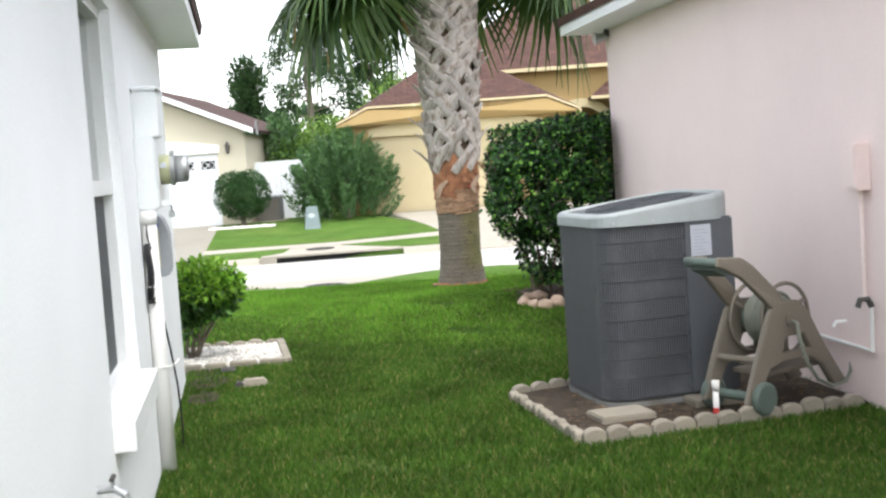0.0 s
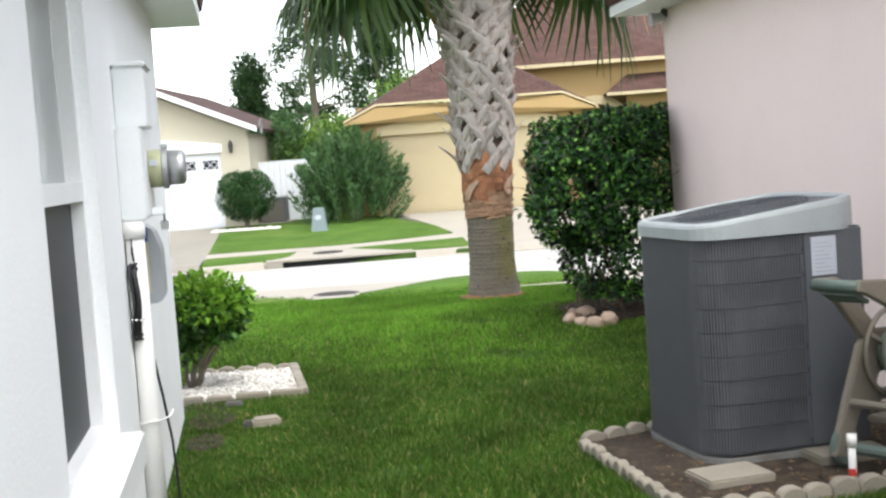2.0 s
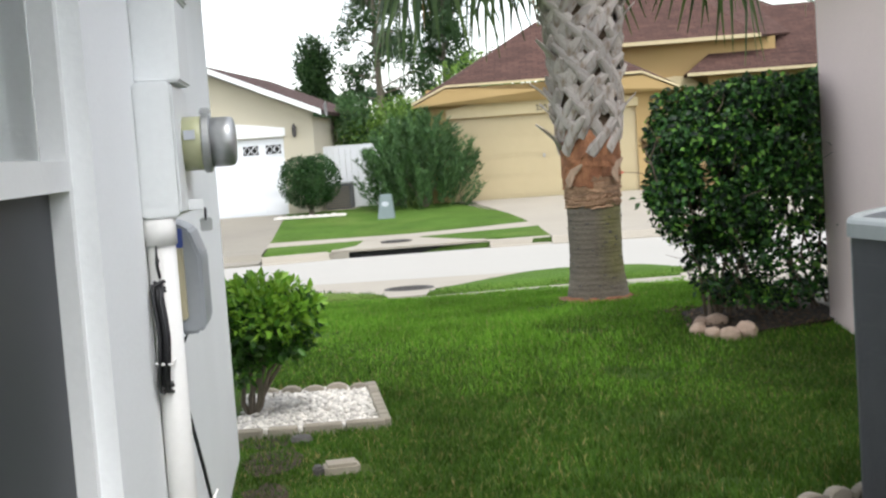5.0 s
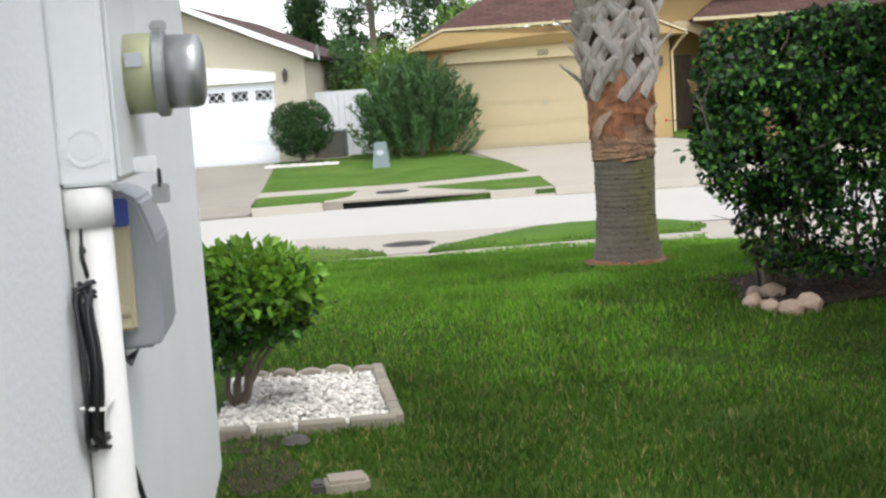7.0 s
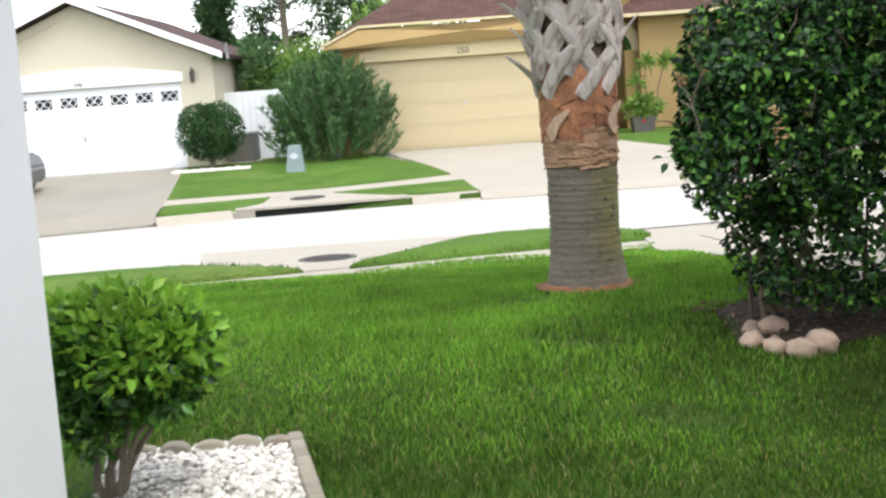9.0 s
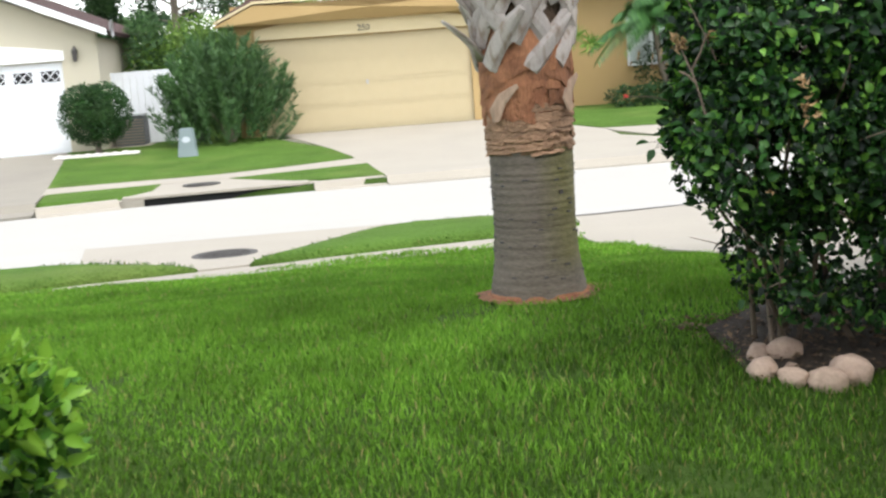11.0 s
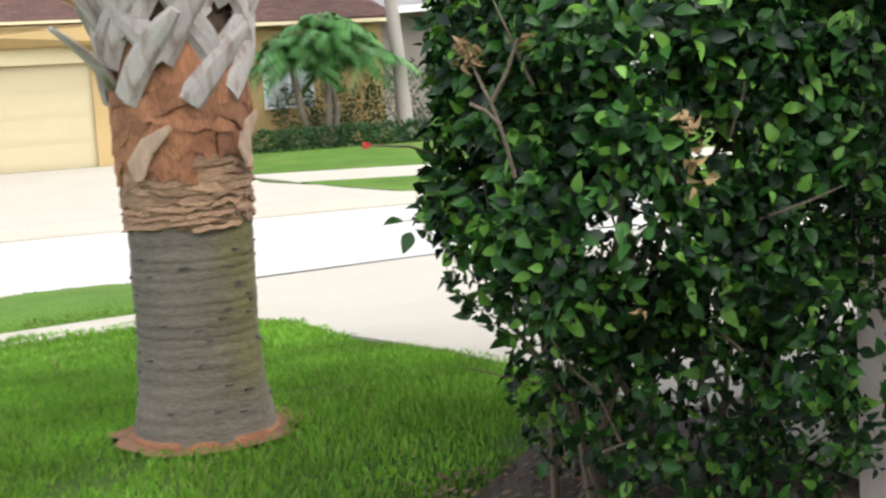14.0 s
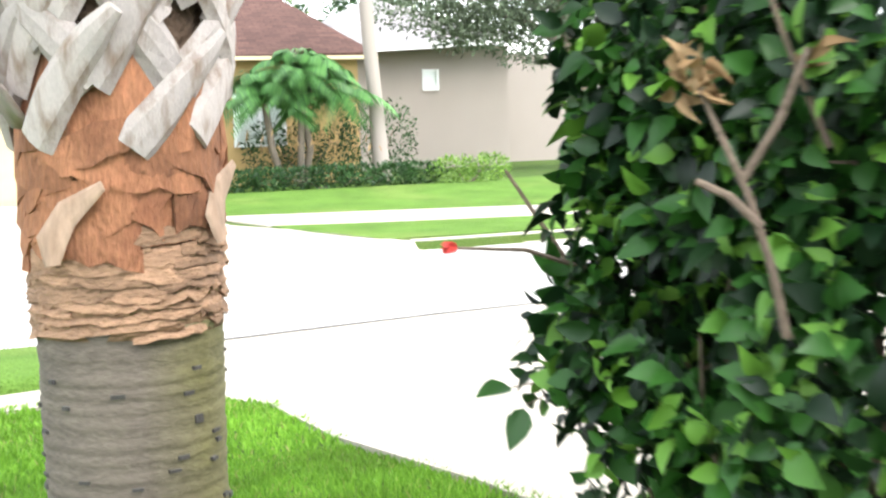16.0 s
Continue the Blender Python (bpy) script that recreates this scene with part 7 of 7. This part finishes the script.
part("dish", disc_x([(0.0, 0.0), (0.12, 0.02), (0.2, 0.06), (0.2, 0.07), (0.11, 0.03), (0.001, 0.01)], 3.58, -0.1, 2.66, 18), "metal", wh, "small pale round dish at the eave")
car = far_thing("car", -11.45, 33.2, "dark grey parked car, only its rear end in view", "car", 0)
bm = bmesh.new(); slab(bm, [(-2.2, 0.35), (2.0, 0.30), (2.05, 0.65), (1.9, 0.95), (1.3, 1.0), (0.8, 1.42), (-0.9, 1.45), (-1.5, 1.0), (-2.2, 0.9)], -0.85, 0.85)
bmesh.ops.bevel(bm, geom=bm.edges[:], offset=0.06, segments=2, affect="EDGES")
bmesh.ops.translate(bm, verts=bm.verts, vec=(0, 0, -0.02))
part("body", bm, "car", car, smooth=False)
for x in (-1.35, 1.45):
    for y in (-0.80, 0.80):
        bm = bmesh.new(); lathe(bm, [(0.2, -0.1), (0.31, -0.1), (0.33, -0.07), (0.33, 0.07), (0.31, 0.1), (0.2, 0.1)], 20)
        bmesh.ops.transform(bm, matrix=pose(x, y, 0.33, 90, 0, 0), verts=bm.verts)
        part("wheel", bm, "black", car)

# ---- the grey house further along ----
gh = far_thing("grey_house", 15.2, 47.0, "plain grey-beige stucco house with a pale roof", "house", z=0.0)
bm = bmesh.new(); box(bm, -4.0, 2.3, 0, 0.2, -0.2, 3.7); box(bm, 2.1, 2.3, 0.2, 9, -0.2, 3.6)
part("wall", bm, "grey_stucco", gh)
part("wall", boxm(2.3, 7.0, 3.0, 3.2, -0.2, 3.6), "grey_stucco", gh)
roof_faces("roof", [(-4.4, -0.5, 3.62), (2.7, -0.5, 3.95), (2.7, 9, 3.95), (-4.4, 9, 3.62), (-0.8, 4.2, 5.6)], [(0, 1, 4), (1, 2, 4), (2, 3, 4), (3, 0, 4)], "shingle_pale", gh, "pale grey roof")
bm = bmesh.new(); slab(bm, [(-4.42, 3.42), (2.72, 3.76), (2.72, 3.98), (-4.42, 3.64)], -0.56, -0.50)
part("eave_board", bm, "white_paint", gh, "white eave board")
w = part("window", boxm(-0.62, -0.08, -0.04, 0.0, 2.35, 3.0), "white_paint", gh, "small white window")
part("pane", boxm(-0.55, -0.15, -0.048, -0.042, 2.42, 2.93), "glass", w)

# ---- grass ----
def grass(name, n, region, hmin, hmax, w, seed, label, keep=None, lift=0.0, mat_="blade"):
    """Bent three-sided blades scattered over a plan region (x0, x1, y0, y1)."""
    g = np.random.default_rng(seed)
    x = g.uniform(region[0], region[1], n); y = g.uniform(region[2], region[3], n)
    ok = keep(x, y)
    x, y = x[ok], y[ok]; n = len(x)
    u, v = CT * x + ST * y, -ST * x + CT * y
    z = np.interp(v, PV, PZ) + lift
    a = g.uniform(0, 2 * np.pi, n); b = g.uniform(0, 2 * np.pi, n)
    h = g.uniform(hmin, hmax, n) * (1 + 0.35 * np.sin(x * 2.1 + 1.3 * np.sin(y * 1.7)) * np.cos(y * 1.9))
    lean = g.uniform(0.15, 0.9, n) * h
    ww = w * g.uniform(0.6, 1.2, n)
    sx, sy = np.cos(a) * ww, np.sin(a) * ww; lx, ly = np.cos(b) * lean, np.sin(b) * lean
    V = np.empty((n, 5, 3), np.float32)
    V[:, 0] = np.stack([x - sx, y - sy, z - 0.005], -1); V[:, 1] = np.stack([x + sx, y + sy, z - 0.005], -1)
    V[:, 2] = np.stack([x - sx * 0.8 + lx * 0.35, y - sy * 0.8 + ly * 0.35, z + h * 0.6], -1); V[:, 3] = np.stack([x + sx * 0.8 + lx * 0.35, y + sy * 0.8 + ly * 0.35, z + h * 0.6], -1)
    V[:, 4] = np.stack([x + lx, y + ly, z + h], -1)
    base = np.arange(n)[:, None] * 5
    loops = np.concatenate([base + [0, 1, 3, 2], base + [2, 3, 4]], 1).astype(np.int32)
    me = bpy.data.meshes.new(name)
    me.vertices.add(n * 5); me.vertices.foreach_set("co", V.ravel())
    me.loops.add(n * 7); me.loops.foreach_set("vertex_index", loops.ravel())
    me.polygons.add(n * 2)
    me.polygons.foreach_set("loop_start", (np.arange(n)[:, None] * 7 + [0, 4]).ravel().astype(np.int32))
    me.update(calc_edges=True)
    me.materials.append(M[mat_])
    return tagged(new(name, me), label, "grass", kind="stuff")


def poly_mask(poly, x, y):
    c = np.zeros(len(x), bool)
    for i in range(len(poly)):
        (x0, y0), (x1, y1) = poly[i], poly[i - 1]
        if y0 == y1: continue
        c ^= ((y0 > y) != (y1 > y)) & (x < (x1 - x0) * (y - y0) / (y1 - y0) + x0)
    return c


def lawn_keep(x, y):
    u, v = CT * x + ST * y, -ST * x + CT * y
    ok = ~((x < WX + 0.01 + np.maximum(8.85 - y, 0) * 0.0262) & (y < 9.12)) & ~((x > PX - 0.01) & (y < 11.09))
    ok &= ~poly_mask([(2.0, 6.03), (3.6, 6.28), (3.6, 7.78), (2.6, 7.62), (1.93, 7.38)], x, y)
    ok &= ~poly_mask([(-0.2, 9.48), (0.66, 9.46), (0.62, 10.68), (-0.2, 10.78)], x, y)
    ok &= ~poly_mask([(2.71, 11.14), (2.82, 10.94), (3.02, 10.93), (3.6, 11.04), (5.5, 11.1), (5.5, 11.95), (3.2, 11.95), (2.85, 11.7)], x, y)
    ok &= (np.hypot(x - PXC, y - PYC) > 0.29 + 0.04 * np.sin(5 * x) * np.cos(7 * y))
    for cx, cy, ax, ay in ((0.06, 8.95, 0.16, 0.30), (0.02, 9.33, 0.16, 0.12), (0.08, 8.3, 0.12, 0.25)):
        ok &= (((x - cx) / ax) ** 2 + ((y - cy) / ay) ** 2 > 1.0) | ((x * 7919 + y * 104729) % 1 < 0.5)
    ok &= ~((np.abs(x - 0.40) < 0.13) & (np.abs(y - 8.66) < 0.08))
    edge = np.interp(u, [-14, -6, -2.5, 0, 1.66, 9], [15.4, 17.1, 18.02, 18.62, 18.85, 18.9])
    ok &= v < edge + 0.05 * np.sin(u * 9) + 0.04 * np.sin(u * 23 + 1)
    ok &= ~((u > 0.03 * np.sin(v * 7) + np.interp(v, [8, 12, 13.8, 15.6, 17.4, 18.3, 19.5], [2.1, 1.9, 1.66, 1.65, 1.82, 1.66, 1.75])) & (v > 10.3) & (x > 3.3))
    bare = np.sin(x * 3.1 + 2 * np.sin(y * 2.3)) * np.sin(y * 2.7 + x) > 0.86
    return ok & ~(bare & ((x * 7919 + y * 104729) % 1 < 0.6))


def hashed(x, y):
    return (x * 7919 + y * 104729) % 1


# darker blades between the houses give way to brighter ones past y 9.6
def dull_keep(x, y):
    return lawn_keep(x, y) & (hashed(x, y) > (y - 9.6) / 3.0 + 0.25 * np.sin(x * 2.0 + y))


def bright_keep(x, y):
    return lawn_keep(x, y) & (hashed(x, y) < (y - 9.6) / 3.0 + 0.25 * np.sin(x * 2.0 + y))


grass("grass", 330000, (-0.1, 4.0, 2.6, 12.0), 0.018, 0.040, 0.0028, 1, "darker green lawn grass between the houses", dull_keep)
grass("grass", 290000, (-2.6, 5.2, 9.0, 15.0), 0.022, 0.045, 0.0035, 2, "brighter green front lawn grass", bright_keep, mat_="blade_bright")
grass("grass", 110000, (-5.5, 6.0, 15.0, 20.5), 0.03, 0.060, 0.007, 3, "brighter green lawn grass by the sidewalk", lawn_keep, mat_="blade_bright")


def verge_keep(x, y):
    u, v = CT * x + ST * y, -ST * x + CT * y
    return poly_mask(VERGE_L, u, v) | poly_mask(VERGE_R, u, v)


grass("grass", 60000, (-10, 7.0, 15.0, 23.0), 0.03, 0.06, 0.008, 4, "grass on the street verge", verge_keep, lift=0.06)

# ---- pieces: single hedge leaves on the side nearest the path ----
for p, d, n_, s in singles:
    ob = new("leaf", single_me); ob.parent = hedge
    ob.matrix_basis = leaf_matrix(p, d, n_, s)
